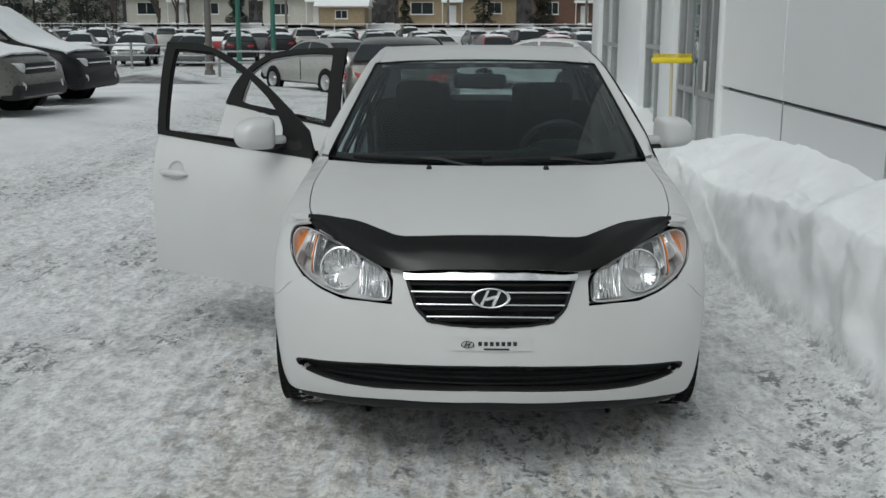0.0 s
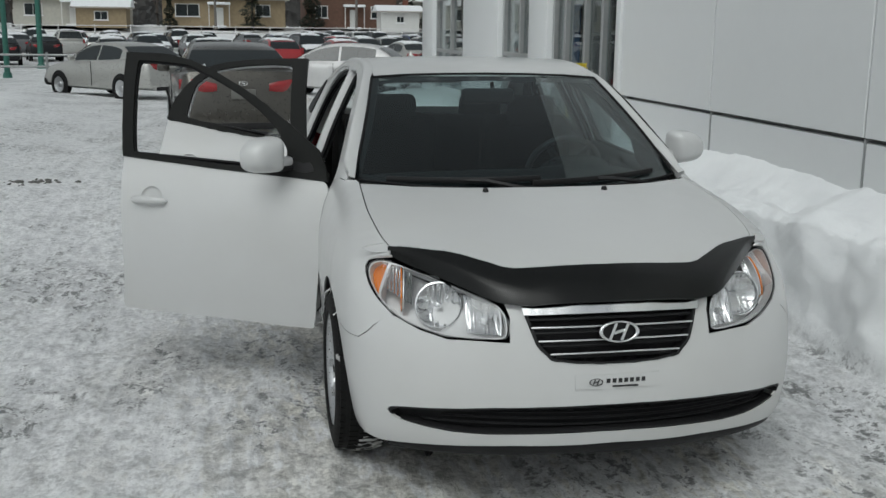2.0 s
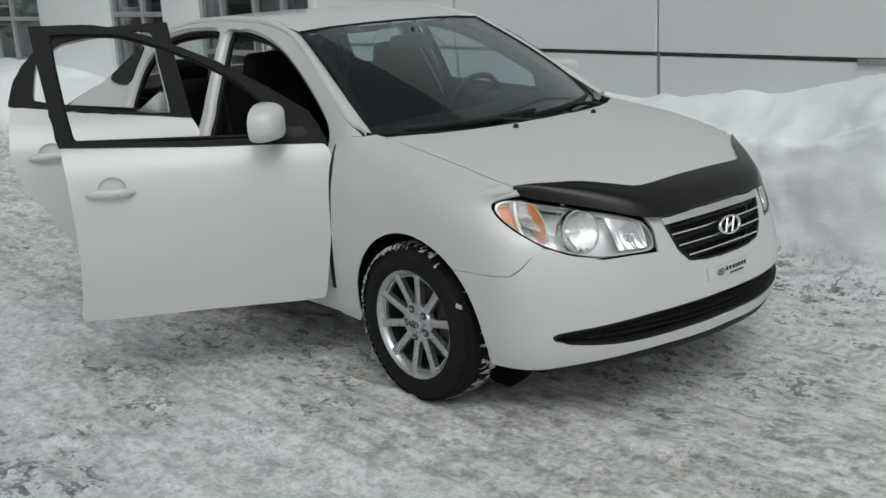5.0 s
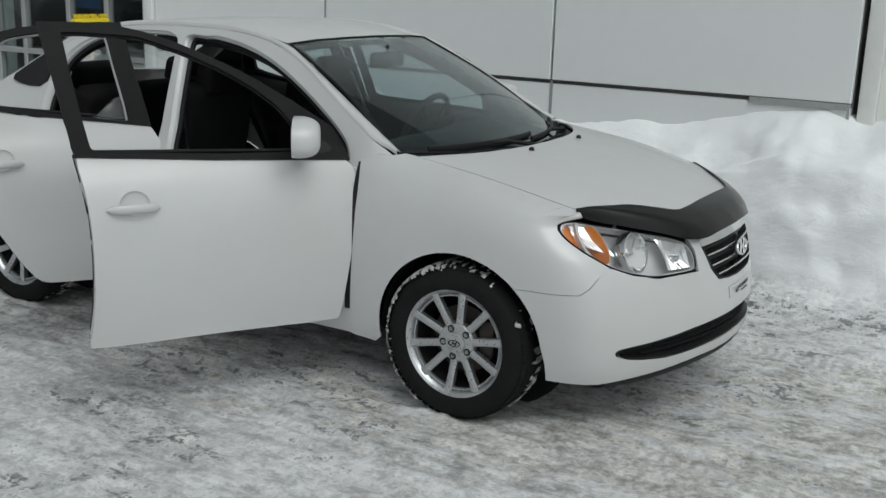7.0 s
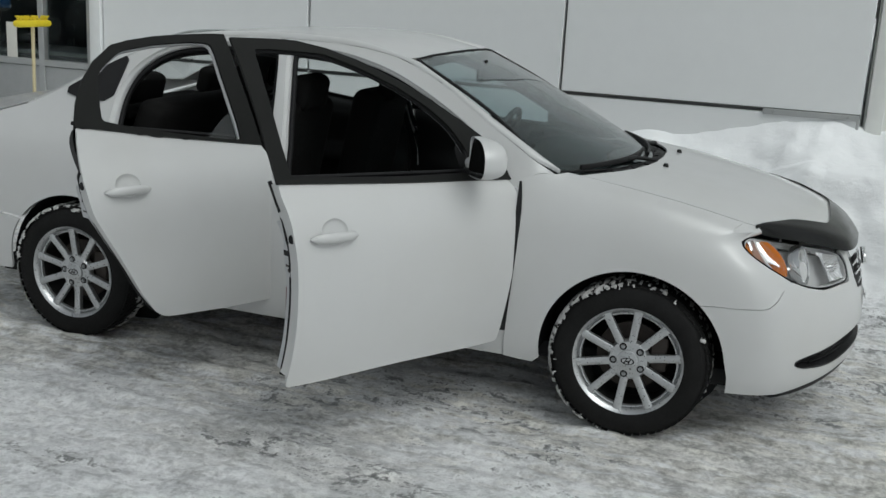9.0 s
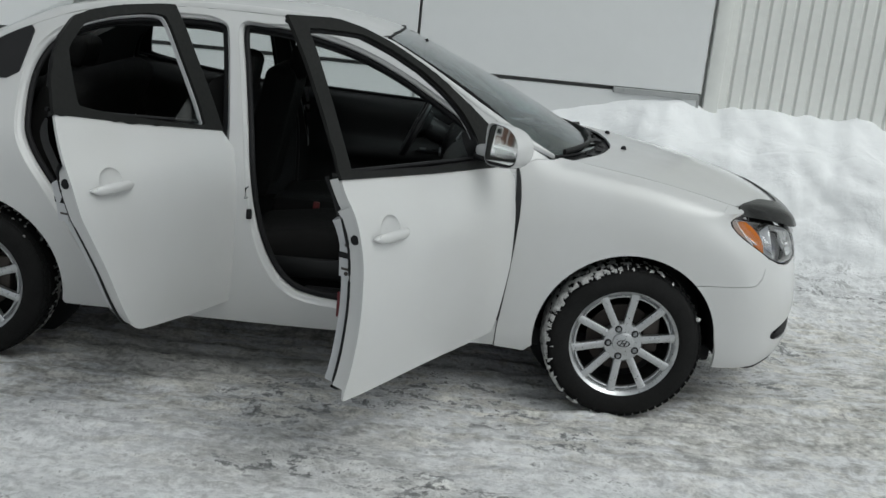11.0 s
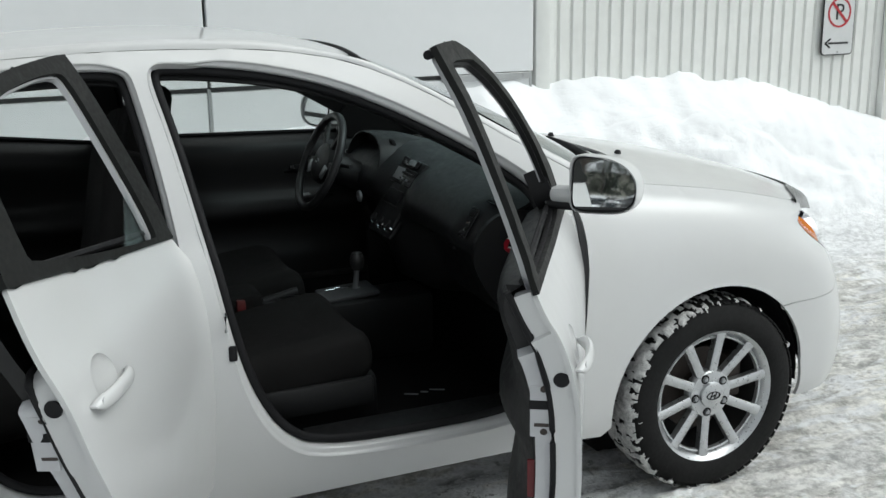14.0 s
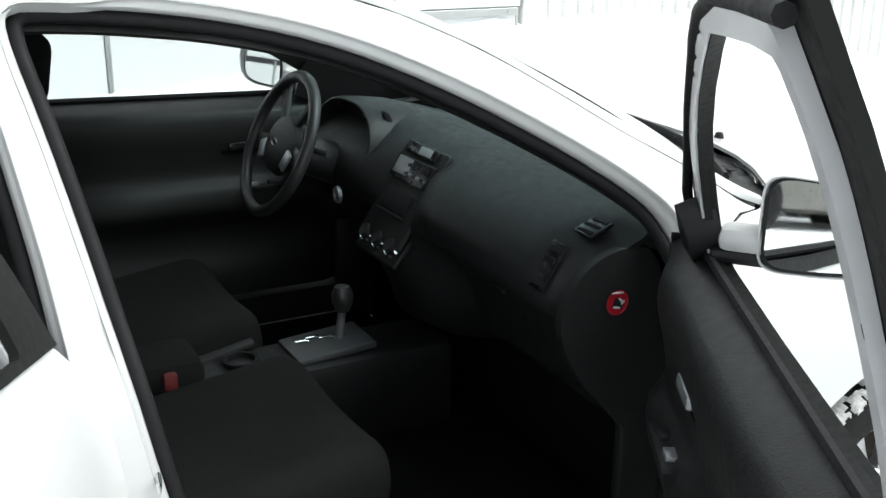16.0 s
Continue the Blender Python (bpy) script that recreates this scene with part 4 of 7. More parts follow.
def handle(side, y, z, parent):
    """A pull handle over a dished recess."""
    x = half_width(y, z)
    rows = []
    for k in range(11):
        t = k / 10 * 2 - 1
        w = 0.0175 * math.sqrt(max(1 - abs(t) ** 6, 0.02))
        off = 0.006 + 0.022 * (1 - abs(t) ** 3)
        rows.append([(side * (x + off + 0.010 * math.cos(b)), y + 0.098 * t, z + w * math.sin(b) + 0.004 * (1 - t * t)) for b in [2 * math.pi * q / 12 for q in range(12)]])
    h = part("door_handle", loft(rows, closed=True), WHITE, parent)
    rows = []
    for t, depth in ((1.0, 0.0005), (0.97, 0.002), (0.88, 0.006), (0.72, 0.0095), (0.5, 0.012), (0.25, 0.013), (0.02, 0.013)):
        ring = [(y - 0.008 + 0.056 * t * math.cos(a), z + 0.016 + 0.046 * t * math.sin(a)) for a in [2 * math.pi * k / 28 for k in range(29)]]
        rows.append([(side * (half_width(py, pz) - depth), py, pz) for py, pz in ring])
    part("recess", loft(rows), WHITE, parent, "dished hollow behind the handle")
    part("lock", lathe([(0, 0.004), (0.011, 0.003), (0.012, 0)], 14, "x", (side * (x + 0.022), y + 0.075, z + 0.003)), SILVER_TRIM, parent)
    return h


def mirror(side, parent):
    """A wing mirror: shell, glass, bezel and foot."""
    m = Matrix.Translation((side * 0.920, 0.765, 1.104)) @ Matrix.Rotation(radians(side * 24), 4, "Z")

    def ring(k, d):
        out = []
        for j in range(32):
            b = 2 * math.pi * j / 32
            outer = math.cos(b) * side > 0
            bend = (0.95 if math.sin(b) > 0 else 0.66) if outer else 0.36
            px = math.copysign(abs(math.cos(b)) ** bend, math.cos(b)) * (0.096 if outer else 0.098)
            pz = math.copysign(abs(math.sin(b)) ** bend, math.sin(b)) * (0.0765 - 0.006 * px * side / 0.112)
            out.append((px * k, d, pz * k))
        return out

    rows = [ring(math.cos(k / 8 * math.pi / 2) ** 0.5 if k < 8 else 0.03, -0.088 * math.sin(k / 8 * math.pi / 2)) for k in range(9)]
    rows = [ring(0.93, 0.004), ring(0.955, 0.018), ring(0.985, 0.019)] + rows
    b = loft(rows, closed=True)
    b.transform(m)
    shell = part("wing_mirror", b, WHITE, parent, "white wing mirror")
    for name, k, d, mat in (("mirror_bezel", 0.925, 0.011, BLACK_TRIM), ("mirror_glass", 0.875, 0.013, MIRROR)):
        b = loft([ring(k, d - 0.006), ring(k, d)], closed=True)
        b.transform(m @ Matrix.Rotation(radians(-4 * side), 4, "Z") @ Matrix.Rotation(radians(6.2), 4, "X"))
        part(name, b, mat, parent)
    part("mirror_foot", box(0.095, 0.055, 0.024, (side * 0.812, 0.708, 1.040), 0.010, turn=Matrix.Rotation(radians(side * 20), 4, "Z")), BLACK_TRIM, parent)
    part("mirror_arm", box(0.085, 0.055, 0.045, (side * 0.815, 0.71, 1.068), 0.018, turn=Matrix.Rotation(radians(side * 20), 4, "Z")), WHITE, parent)
    part("mirror_sail", sheet(soft_corners([(0.54, 1.02), (0.70, 1.02), (0.725, 1.13), (0.70, 1.145)], 0.04), flank(side), 0.04, thick=0.055, lift=0.008), BLACK_TRIM, parent)
    return shell


def soft_corners(points, cut=0.018):
    out = []
    for i, p in enumerate(points):
        for q in (points[i - 1], points[(i + 1) % len(points)]):
            l = math.hypot(q[0] - p[0], q[1] - p[1])
            k = min(cut / l, 0.3)
            out.append((p[0] + (q[0] - p[0]) * k, p[1] + (q[1] - p[1]) * k))
    return rounded(out, 1)


TRIM_BULGE = curve((0.30, 0.030), (0.40, 0.052), (0.52, 0.058), (0.60, 0.040), (0.66, 0.045), (0.73, 0.085), (0.77, 0.080), (0.82, 0.045), (0.95, 0.040), (1.03, 0.030), (1.10, 0.004))


def door(name, side, outline, frame_line, window, hinge, angle, label, with_mirror, handle_at, sprung=0.0, back=0.0):
    """Outer skin, shut face, seals, trim, window frame and fittings; swung about its hinge."""
    window_line = soft_corners(window)
    dropped = [(y, z - (0.02 if i in (0, len(window) - 1, len(window) - 2) else 0.0)) for i, (y, z) in enumerate(window)]

    def skin_(y, z):
        return (side * (half_width(y, z) + sprung * max(z - 1.05, 0) / 0.45), y, z)

    def edges(z):
        """The outline's front and rear edge at a height."""
        ys = [p[0] + (q[0] - p[0]) * (z - p[1]) / (q[1] - p[1]) for p, q in zip(outline, outline[1:] + outline[:1]) if (p[1] - z) * (q[1] - z) < 0]
        return min(ys), max(ys)

    dish = [(handle_at[0] - 0.008 + 0.056 * math.cos(a), handle_at[1] + 0.016 + 0.046 * math.sin(a)) for a in [2 * math.pi * k / 28 for k in range(28)]]
    d = part(name, sheet(soft_corners(outline), skin_, 0.03, holes=[dish], thick=0.010), WHITE, car, label)
    low = [(y, min(z, 0.998)) for y, z in inset(outline, 0.004)]
    round_off = 0.12 if with_mirror else 0.03
    part("shut_face", sheet(soft_corners(low, round_off), skin_, 0.06, holes=[dish], thick=0.044, lift=-0.010), WHITE, d)
    low = [(y, min(z, 0.955)) for y, z in inset(outline, 0.012)]
    part("inner_shell", sheet(soft_corners(low, round_off), skin_, 0.06, thick=0.040, lift=-0.054), JAMB if angle else CABIN, d)
    # moulded trim from the sill up to the glass
    z_lo = min(p[1] for p in outline) + 0.085
    y_a, y_b = edges(0.96)
    belt = curve((y_a, window[0][1] - 0.006), (y_b, window[-2][1] - 0.006))
    rows = []
    n_r, n_c = 30, 22
    for i in range(n_r + 1):
        s = i / n_r
        row = []
        a0, a1 = edges(min(z_lo + (0.98 - z_lo) * s, 0.978))
        a0, a1 = a0 + 0.028, a1 - 0.022
        for j in range(n_c + 1):
            k = j / n_c
            y = a0 + (a1 - a0) * k
            z = z_lo + (belt(y) - z_lo) * s
            puff = min(j, n_c - j, 3) / 3
            deep = (TRIM_BULGE(z) * blend(0, 0.16, k) * (1 - 0.45 * blend(0.72, 1.0, k)) + 0.006) * (1 - (1 - puff) ** 2) * min(i / 2, 1)
            inner = 0.100 + deep
            if s > 0.80:
                inner = 0.026 + (inner - 0.026) * math.sqrt(max(1 - ((s - 0.80) / 0.20) ** 2, 0))
            row.append((side * (half_width(y, min(z, 1.06)) - inner), y, z))
        rows.append([(side * (half_width(row[0][1], min(row[0][2], 1.05)) - 0.06), row[0][1], row[0][2])] + row + [(side * (half_width(row[-1][1], min(row[-1][2], 1.05)) - 0.06), row[-1][1], row[-1][2])])
    part("inner_trim", loft(rows), CABIN, d, "charcoal plastic door trim")
    part("belt_seal", tube([(side * (half_width(y, belt(y)) - 0.026), y, belt(y) + 0.006) for y in [y_a + 0.03 + (y_b - y_a - 0.05) * k / 10 for k in range(11)]], 0.008, 6), RUBBER, d)
    part("window_frame", sheet(frame_line, skin_, 0.03, holes=[window_line], thick=0.013, lift=0.006), FRAME_TAPE, d, "satin black window frame")
    part("frame_lining", sheet(soft_corners(inset(dropped, -0.022 if with_mirror else -0.012)), skin_, 0.03, holes=[soft_corners(inset(dropped, 0.004))], thick=0.014, lift=-0.008), JAMB if angle else RUBBER, d,
         "painted inner side of the frame")
    run = [(y, z) for y, z in inset(frame_line, 0.016)][1:-3]
    part("frame_seal", tube([Vector(skin_(y, z)) - Vector((side * 0.020, 0, 0)) for y, z in run], 0.009, 8), RUBBER, d)
    if with_mirror or not angle:
        part("glass_run", sheet(soft_corners(inset(window, -0.006)), skin_, 0.03, holes=[soft_corners(inset(window, 0.006))], thick=0.012, lift=-0.006), RUBBER, d)
    wy = sum(p[0] for p in window) / len(window)
    wz = sum(p[1] for p in window) / len(window)
    if not angle:
        pane_line = rounded([(wy + (y - wy) * 1.03, wz + (z - wz) * 1.03) for y, z in window], 2)
        part("window_pane", sheet(pane_line, skin_, 0.06, thick=0.003, lift=-0.012), GLASS, d).visible_shadow = False
    elif not with_mirror:  # wound down: a corner of the glass stands out of the door
        pane_line = [(window[0][0] - 0.01, 1.03), (window[0][0] + 0.02, 1.16), (window[0][0] + 0.05, 1.15), (window[0][0] + 0.20, 1.04)]
        part("window_pane", sheet(pane_line, skin_, 0.06, thick=0.003, lift=-0.012), GLASS, d).visible_shadow = False
    ring = soft_corners([(y, min(z, 0.975)) for y, z in inset(outline, 0.008)], round_off)
    part("edge_seal", tube([(side * (half_width(y, z) - 0.057), y, z) for y, z in spread(ring, 0.05)], 0.0075, 6, closed=True), RUBBER, d)
    if with_mirror and angle:  # the shut face runs up to the foot of the frame
        part("shut_face", sheet([(1.50, 0.86), (1.5385, 0.86), (1.549, 0.95), (1.567, 1.052), (1.53, 1.05)], skin_, 0.03, thick=0.034, lift=-0.010), WHITE, d)
        part("edge_seal", tube([(side * (half_width(y, z) - 0.057), y, z) for y, z in ((1.536, 0.84), (1.545, 0.92), (1.555, 0.98), (1.566, 1.046))], 0.0078, 6), RUBBER, d)
        part("door_reflector", box(0.016, 0.006, 0.085, (side * (half_width(1.5, 0.63) - 0.104), edges(0.63)[1] - 0.022, 0.63), 0.002), varied("dark_red_reflector", (0.10, 0.004, 0.008), 0.4, 20, 0.2), d, "small red reflector")
    handle(side, handle_at[0], handle_at[1], d)
    if with_mirror:
        mirror(side, d)

    def edge(z):
        return edges(z)[1]

    up = 0.0 if with_mirror else 0.062
    for z, w, h, at, mat, nm in ((0.785 + up, 0.044, 0.115, 0.080, JAMB, "latch_plate"), (0.80 + up, 0.040, 0.020, 0.082, RUBBER, "latch_slot"), (0.755 + up, 0.030, 0.008, 0.080, DARK_METAL, "latch_tongue")):
        part(nm, box(w, 0.004, h, (side * (half_width(1.5, z) - at), edge(z) - (0.011 if nm == "latch_plate" else 0.0095), z), 0.001, 1, Matrix.Rotation(-math.atan2(edge(z + 0.03) - edge(z - 0.03), 0.06), 4, "X")), mat, d)
    for dz in (-0.045, 0.05):
        part("latch_screw", lathe([(0, 0.003), (0.007, 0.002), (0.008, 0)], 10, "y", (side * (half_width(1.5, 0.785 + up) - 0.074), edge(0.785 + up + dz) - 0.010, 0.785 + up + dz)), DARK_METAL, d)
    part("plug", lathe([(0, 0.004), (0.015, 0.003), (0.017, 0)], 16, "y", (side * (half_width(1.5, 0.86 + up) - 0.026), edge(0.86 + up) - 0.003, 0.86 + up)), RUBBER, d)
    hx, hy = hinge
    d.matrix_local = Matrix.Translation((hx, hy + back, 0)) @ Matrix.Rotation(radians(angle), 4, "Z") @ Matrix.Translation((-hx, -hy, 0))
    return d


OPEN_FRAME = [(y, z + 0.046 * blend(1.0, 1.45, y)) if z > 1.2 else (y, z) for y, z in FD_FRAME]
OPEN_FRAME = [(y + 0.05, z) if y > 1.6 and z > 1.4 else (y, z) for y, z in OPEN_FRAME]
OPEN_FB = [(y + 0.022 - 0.022 * blend(0.45, 0.95, z), z) if y < 0.6 else (y, z) for y, z in FD_BODY]
OPEN_FB[6:8] = [(1.566, 0.324), (1.548, 0.42), (1.536, 0.55)]
OPEN_WIN = [(y, z + 0.014 + 0.024 * blend(1.0, 1.45, y)) if z > 1.15 else (y, z) for y, z in FD_WIN]
OPEN_WIN = [(y + 0.03, z) if y > 1.5 and z > 1.4 else (y, z) for y, z in OPEN_WIN]
door_fr = door("front_door", -1, OPEN_FB, OPEN_FRAME, OPEN_WIN, (-0.855, 0.505), 59, "white passenger door standing wide open", True, (1.385, 0.858), 0.058)
OPEN_RB = [(1.640, 1.026), (1.598, 0.92)] + RD_BODY[2:]
OPEN_RF = [(1.640, 1.018), (1.682, 1.30), (1.698, RAIL(1.70) - 0.010)] + RD_FRAME[3:]
OPEN_RW = [(1.735, 1.040), (1.768, 1.30), (1.778, 1.440), (1.90, 1.443), (2.06, 1.433), (2.215, 1.410), (2.335, 1.330), (2.37, 1.150), (2.1, 1.098)]
door_rr = door("rear_door", -1, OPEN_RB, OPEN_RF, OPEN_RW, (-0.80, 1.60), 65.5, "white rear door standing wide open", False, (2.32, 0.895), 0.02, 0.042)
door_fl = door("front_door", 1, FD_BODY, FD_FRAME, FD_WIN, (0.83, 0.50), 0, "closed white driver's door", True, (1.385, 0.858))
door_rl = door("rear_door", 1, RD_BODY, RD_FRAME, RD_WIN, (0.80, 1.60), 0, "closed white rear door", False, (2.32, 0.895))


# ---- wheels ----
CRUST = varied("dirty_snow_crust", (0.42, 0.42, 0.415), 0.9, 45, 0.7, bump=0.6, bump_scale=90)
# much darker than the silver lip and spokes
BARREL = varied("dark_wheel_barrel", (0.035, 0.034, 0.033), 0.55, 12, 0.25, metal=0.4)


def wheel(side, y, turn=0.0, phase=-0.12):
    """A tyre on a ten-spoked alloy rim."""
    w = part("wheel", lathe([(0.222, -0.095), (0.235, -0.103), (0.262, -0.104), (0.290, -0.098), (0.306, -0.088), (0.314, -0.07), (0.317, -0.04), (0.317, 0.04), (0.314, 0.07), (0.306, 0.088),
                             (0.290, 0.098), (0.262, 0.104), (0.235, 0.103), (0.222, 0.095)], 64, "x"), TYRE, car, "winter tyre on a silver alloy rim")
    tread = bmesh.new()
    for k in range(60):
        a = 2 * math.pi * k / 60
        for j, x in enumerate((-0.075, -0.038, 0.0, 0.038, 0.075)):
            t = a + (0.05 if j % 2 else 0)
            m = Matrix.Rotation(t, 4, "X") @ Matrix.Translation((x, 0, 0.317 - (0.006 if abs(x) > 0.07 else 0)))
            b = bmesh.new()
            bmesh.ops.create_cube(b, size=1)
            b.transform(m @ Matrix.Diagonal((0.032, 0.026, 0.005, 1)))
            join(tread, b)
    part("tread", tread, TYRE, w, smooth=False)
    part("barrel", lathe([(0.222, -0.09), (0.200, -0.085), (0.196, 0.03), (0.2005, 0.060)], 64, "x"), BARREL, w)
    part("rim", lathe([(0.2005, 0.060), (0.204, 0.075), (0.214, 0.088), (0.226, 0.096), (0.231, 0.092), (0.228, 0.084)], 64, "x"), ALLOY, w, "silver alloy rim")
    for k in range(10):
        a = 2 * math.pi * k / 10 + phase
        b = bmesh.new()
        n = 7
        rows = []
        for i in range(n):
            r = 0.055 + (0.210 - 0.055) * i / (n - 1)
            hw = 0.0165 - 0.0015 * math.sin(i / (n - 1) * math.pi) + 0.003 * (i == 0) + 0.0015 * (i == n - 1)
            x = 0.068 + 0.016 * (i / (n - 1)) ** 1.3
            rows.append([(x - 0.030, -hw * 0.9, r), (x - 0.004, -hw, r), (x, -hw * 0.55, r), (x, hw * 0.55, r), (x - 0.004, hw, r), (x - 0.030, hw * 0.9, r)])
        sp = loft(rows, closed=True)
        sp.transform(Matrix.Rotation(a, 4, "X"))
        part("spoke", sp, ALLOY, w)
    part("inner_ring", lathe([(0.190, 0.058), (0.192, 0.071), (0.197, 0.073), (0.202, 0.066)], 64, "x"), ALLOY, w, "stepped ring inside the lip")
    part("hub", lathe([(0.084, 0.04), (0.083, 0.062), (0.076, 0.070), (0.044, 0.072), (0.043, 0.081), (0.038, 0.084), (0.0, 0.085)], 48, "x"), ALLOY, w)
    cap = emblem(0.027, 0.002)
    cap.transform(pose(0.085, 0, 0, 90, 0, 90))
    part("cap_badge", cap, BLACK_TRIM, w)
    for k in range(5):
        a = 2 * math.pi * k / 5 - 0.30 + phase
        c = (0, 0.060 * math.sin(a), 0.060 * math.cos(a))
        nut = part("lug_nut", lathe([(0.0, 0.079), (0.0075, 0.078), (0.0095, 0.070)], 8, "x", c), SILVER_TRIM, w)
        part("nut_pocket", lathe([(0.0095, 0.0718), (0.0148, 0.0728), (0.0155, 0.069)], 16, "x", c), RUBBER, nut)
    # snow crust on the tread and shoulder, thick behind, thin in front
    crust = bmesh.new()
    g = random.Random(int(10 * y) + side + 3)
    seed = g.uniform(0, 50)
    rough_prof = [(0.104, 0.284), (0.103, 0.298), (0.098, 0.308), (0.090, 0.317), (0.06, 0.3215), (0.03, 0.3215), (0.0, 0.3215), (-0.04, 0.3215), (-0.08, 0.316)]
    prof = []
    for p0, p1 in zip(rough_prof, rough_prof[1:]):
        prof += [p0, ((p0[0] + p1[0]) / 2, (p0[1] + p1[1]) / 2)]
    prof.append(rough_prof[-1])
    grid = []
    n_a = 420
    for k in range(n_a):
        a = 2 * math.pi * k / n_a
        rear = -math.sin(a) * side  # 1 at the rear of the tyre
        row = []
        for j, (x, r) in enumerate(prof):
            q = Vector((x * 48 + seed, r * math.cos(a) * 48, r * math.sin(a) * 48))
            v = 0.85 * noise.fractal(q, 0.7, 2.1, 4) + 0.38 * rear + 0.10 * math.cos(a) - 0.02 - max(0.95 - 0.20 * j, 0)
            v += 0.75 * max(-rear, 0) * blend(0.06, -0.04, x) * (0.75 - 0.35 * math.cos(a))
            lift = 0.001 + min(max(v, 0) * 0.012, 0.006)
            row.append((crust.verts.new((x + (lift if j < 5 else 0), (r + lift) * -math.sin(a), (r + lift) * math.cos(a))), v))
        grid.append(row)
    for k in range(n_a):
        p, q = grid[k], grid[(k + 1) % n_a]
        for j in range(len(prof) - 1):
            c = (p[j], q[j], q[j + 1], p[j + 1])
            if sum(v for _, v in c) > 0.5:
                crust.faces.new([v for v, _ in c])
    for v in [v for v in crust.verts if not v.link_faces]:
        crust.verts.remove(v)
    bmesh.ops.recalc_face_normals(crust, faces=crust.faces)
    tagged(part("packed_snow", crust, CRUST, w), "grey-white snow crusted on the tread", kind="stuff")
    part("brake_disc", lathe([(0.0, -0.02), (0.14, -0.02), (0.14, 0.0), (0.07, 0.002), (0.07, 0.02), (0.0, 0.02)], 40, "x"), DARK_METAL, w)
    part("caliper", box(0.07, 0.07, 0.15, (0.0, 0.115, 0.03), 0.015), DARK_METAL, w)
    w.matrix_local = Matrix.Translation((side * 0.772, y, 0.315)) @ Matrix.Rotation(radians(turn), 4, "Z") @ (Matrix() if side > 0 else Matrix.Rotation(math.pi, 4, "Z"))
    # dark wheel housing
    part("wheel_liner", loft([[(side * x, y + 0.385 * math.cos(a), 0.315 + 0.385 * math.sin(a)) for a in [radians(-4 + 188 * k / 24) for k in range(25)]] for x in (0.50, 0.80)], thick=0.004), RUBBER, car)
    part("liner_wall", lathe([(0.0, 0.0), (0.385, 0.0), (0.385, 0.012)], 32, "x", (side * 0.51, y, 0.33)), RUBBER, car)


for s in (-1, 1):
    wheel(s, 0.0, 0)
    wheel(s, 2.65, 0, 0.05)
part("underbody", box(1.42, 3.6, 0.08, (0, 1.4, 0.26), 0.02), RUBBER, car)
part("engine_bay", box(1.0, 0.75, 0.45, (0, -0.22, 0.52), 0.05), RUBBER, car)


# ---- the cabin ----
part("floor", box(1.45, 1.9, 0.06, (0, 1.5, 0.30), 0.01), CARPET, car)
part("firewall", box(1.42, 0.05, 0.62, (0, 0.50, 0.60), 0.02), CARPET, car)
for k, (dx, w) in enumerate(((0.0, 0.05), (0.012, 0.025), (0.02, 0.045))):
    part("mat_mark", box(0.008, w, 0.002, (-0.50 - 0.02 * dx, 0.865 + 0.045 * (k - 1), 0.3475), 0.0, 1, Matrix.Rotation(radians(-28), 4, "Z")), SILVER_TRIM, car)
for x in (-0.42, 0.42):
    part("floor_mat", box(0.52, 0.55, 0.015, (x, 0.86, 0.338), 0.006), CARPET, car)
part("rear_bulkhead", box(1.30, 0.06, 0.75, (0, 2.62, 0.66), 0.02, turn=Matrix.Rotation(radians(-14), 4, "X")), CARPET, car)
part("parcel_shelf", box(1.15, 0.40, 0.03, (0, 2.72, 1.045), 0.01), CARPET, car)

DASH = [(0.34, 0.985), (0.42, 1.013), (0.52, 1.027), (0.60, 1.026), (0.66, 1.014), (0.715, 0.992), (0.760, 0.962), (0.790, 0.925), (0.800, 0.890), (0.788, 0.858), (0.752, 0.836), (0.700, 0.812), (0.668, 0.76), (0.64, 0.69), (0.61, 0.60), (0.52, 0.55)]
MID_PUSH = curve((0.50, 0.13), (0.66, 0.13), (0.76, 0.14), (0.812, 0.105), (0.836, 0.04), (0.858, -0.008), (0.89, -0.040), (0.925, -0.052), (0.962, -0.043), (1.0, -0.028), (1.03, 0.0))
rows = []
for i in range(49):
    x = -0.725 + 1.45 * i / 48
    hoodk = math.exp(-((x - 0.37) / 0.20) ** 4)
    mid = math.exp(-(x / 0.14) ** 4)
    end = blend(0.60, 0.725, abs(x))
    row = []
    for j, (y, z) in enumerate(DASH):
        up = math.exp(-((y - 0.62) / 0.12) ** 2) if j < 9 else 0
        row.append((x, y + hoodk * 0.01 * up + mid * MID_PUSH(z) - end * 0.045 * (j > 3), z + hoodk * 0.022 * up - end * 0.012 - 0.02 * (x / 0.72) ** 2))
    rows.append(row)
dash = part("dashboard", loft(rows, thick=0.012), CABIN, car, "charcoal moulded dashboard")
part("end_cap", sheet(rounded([(0.52, 0.60), (0.56, 0.95), (0.66, 0.975), (0.75, 0.94), (0.802, 0.85), (0.76, 0.74), (0.67, 0.64), (0.60, 0.56)], 2), lambda y, z: (-0.728, y, z), 0.04, thick=0.02), CABIN, dash)
STICKER_WHITE = varied("sticker_white", (0.6, 0.6, 0.6), 0.5, 30, 0.1)
part("airbag_sticker", lathe([(0, 0.0015), (0.0245, 0.001), (0.025, 0)], 28, "x", (-0.7305, 0.668, 0.866)), varied("sticker_red", (0.34, 0.008, 0.02), 0.45, 30, 0.1), dash, "round red warning sticker")
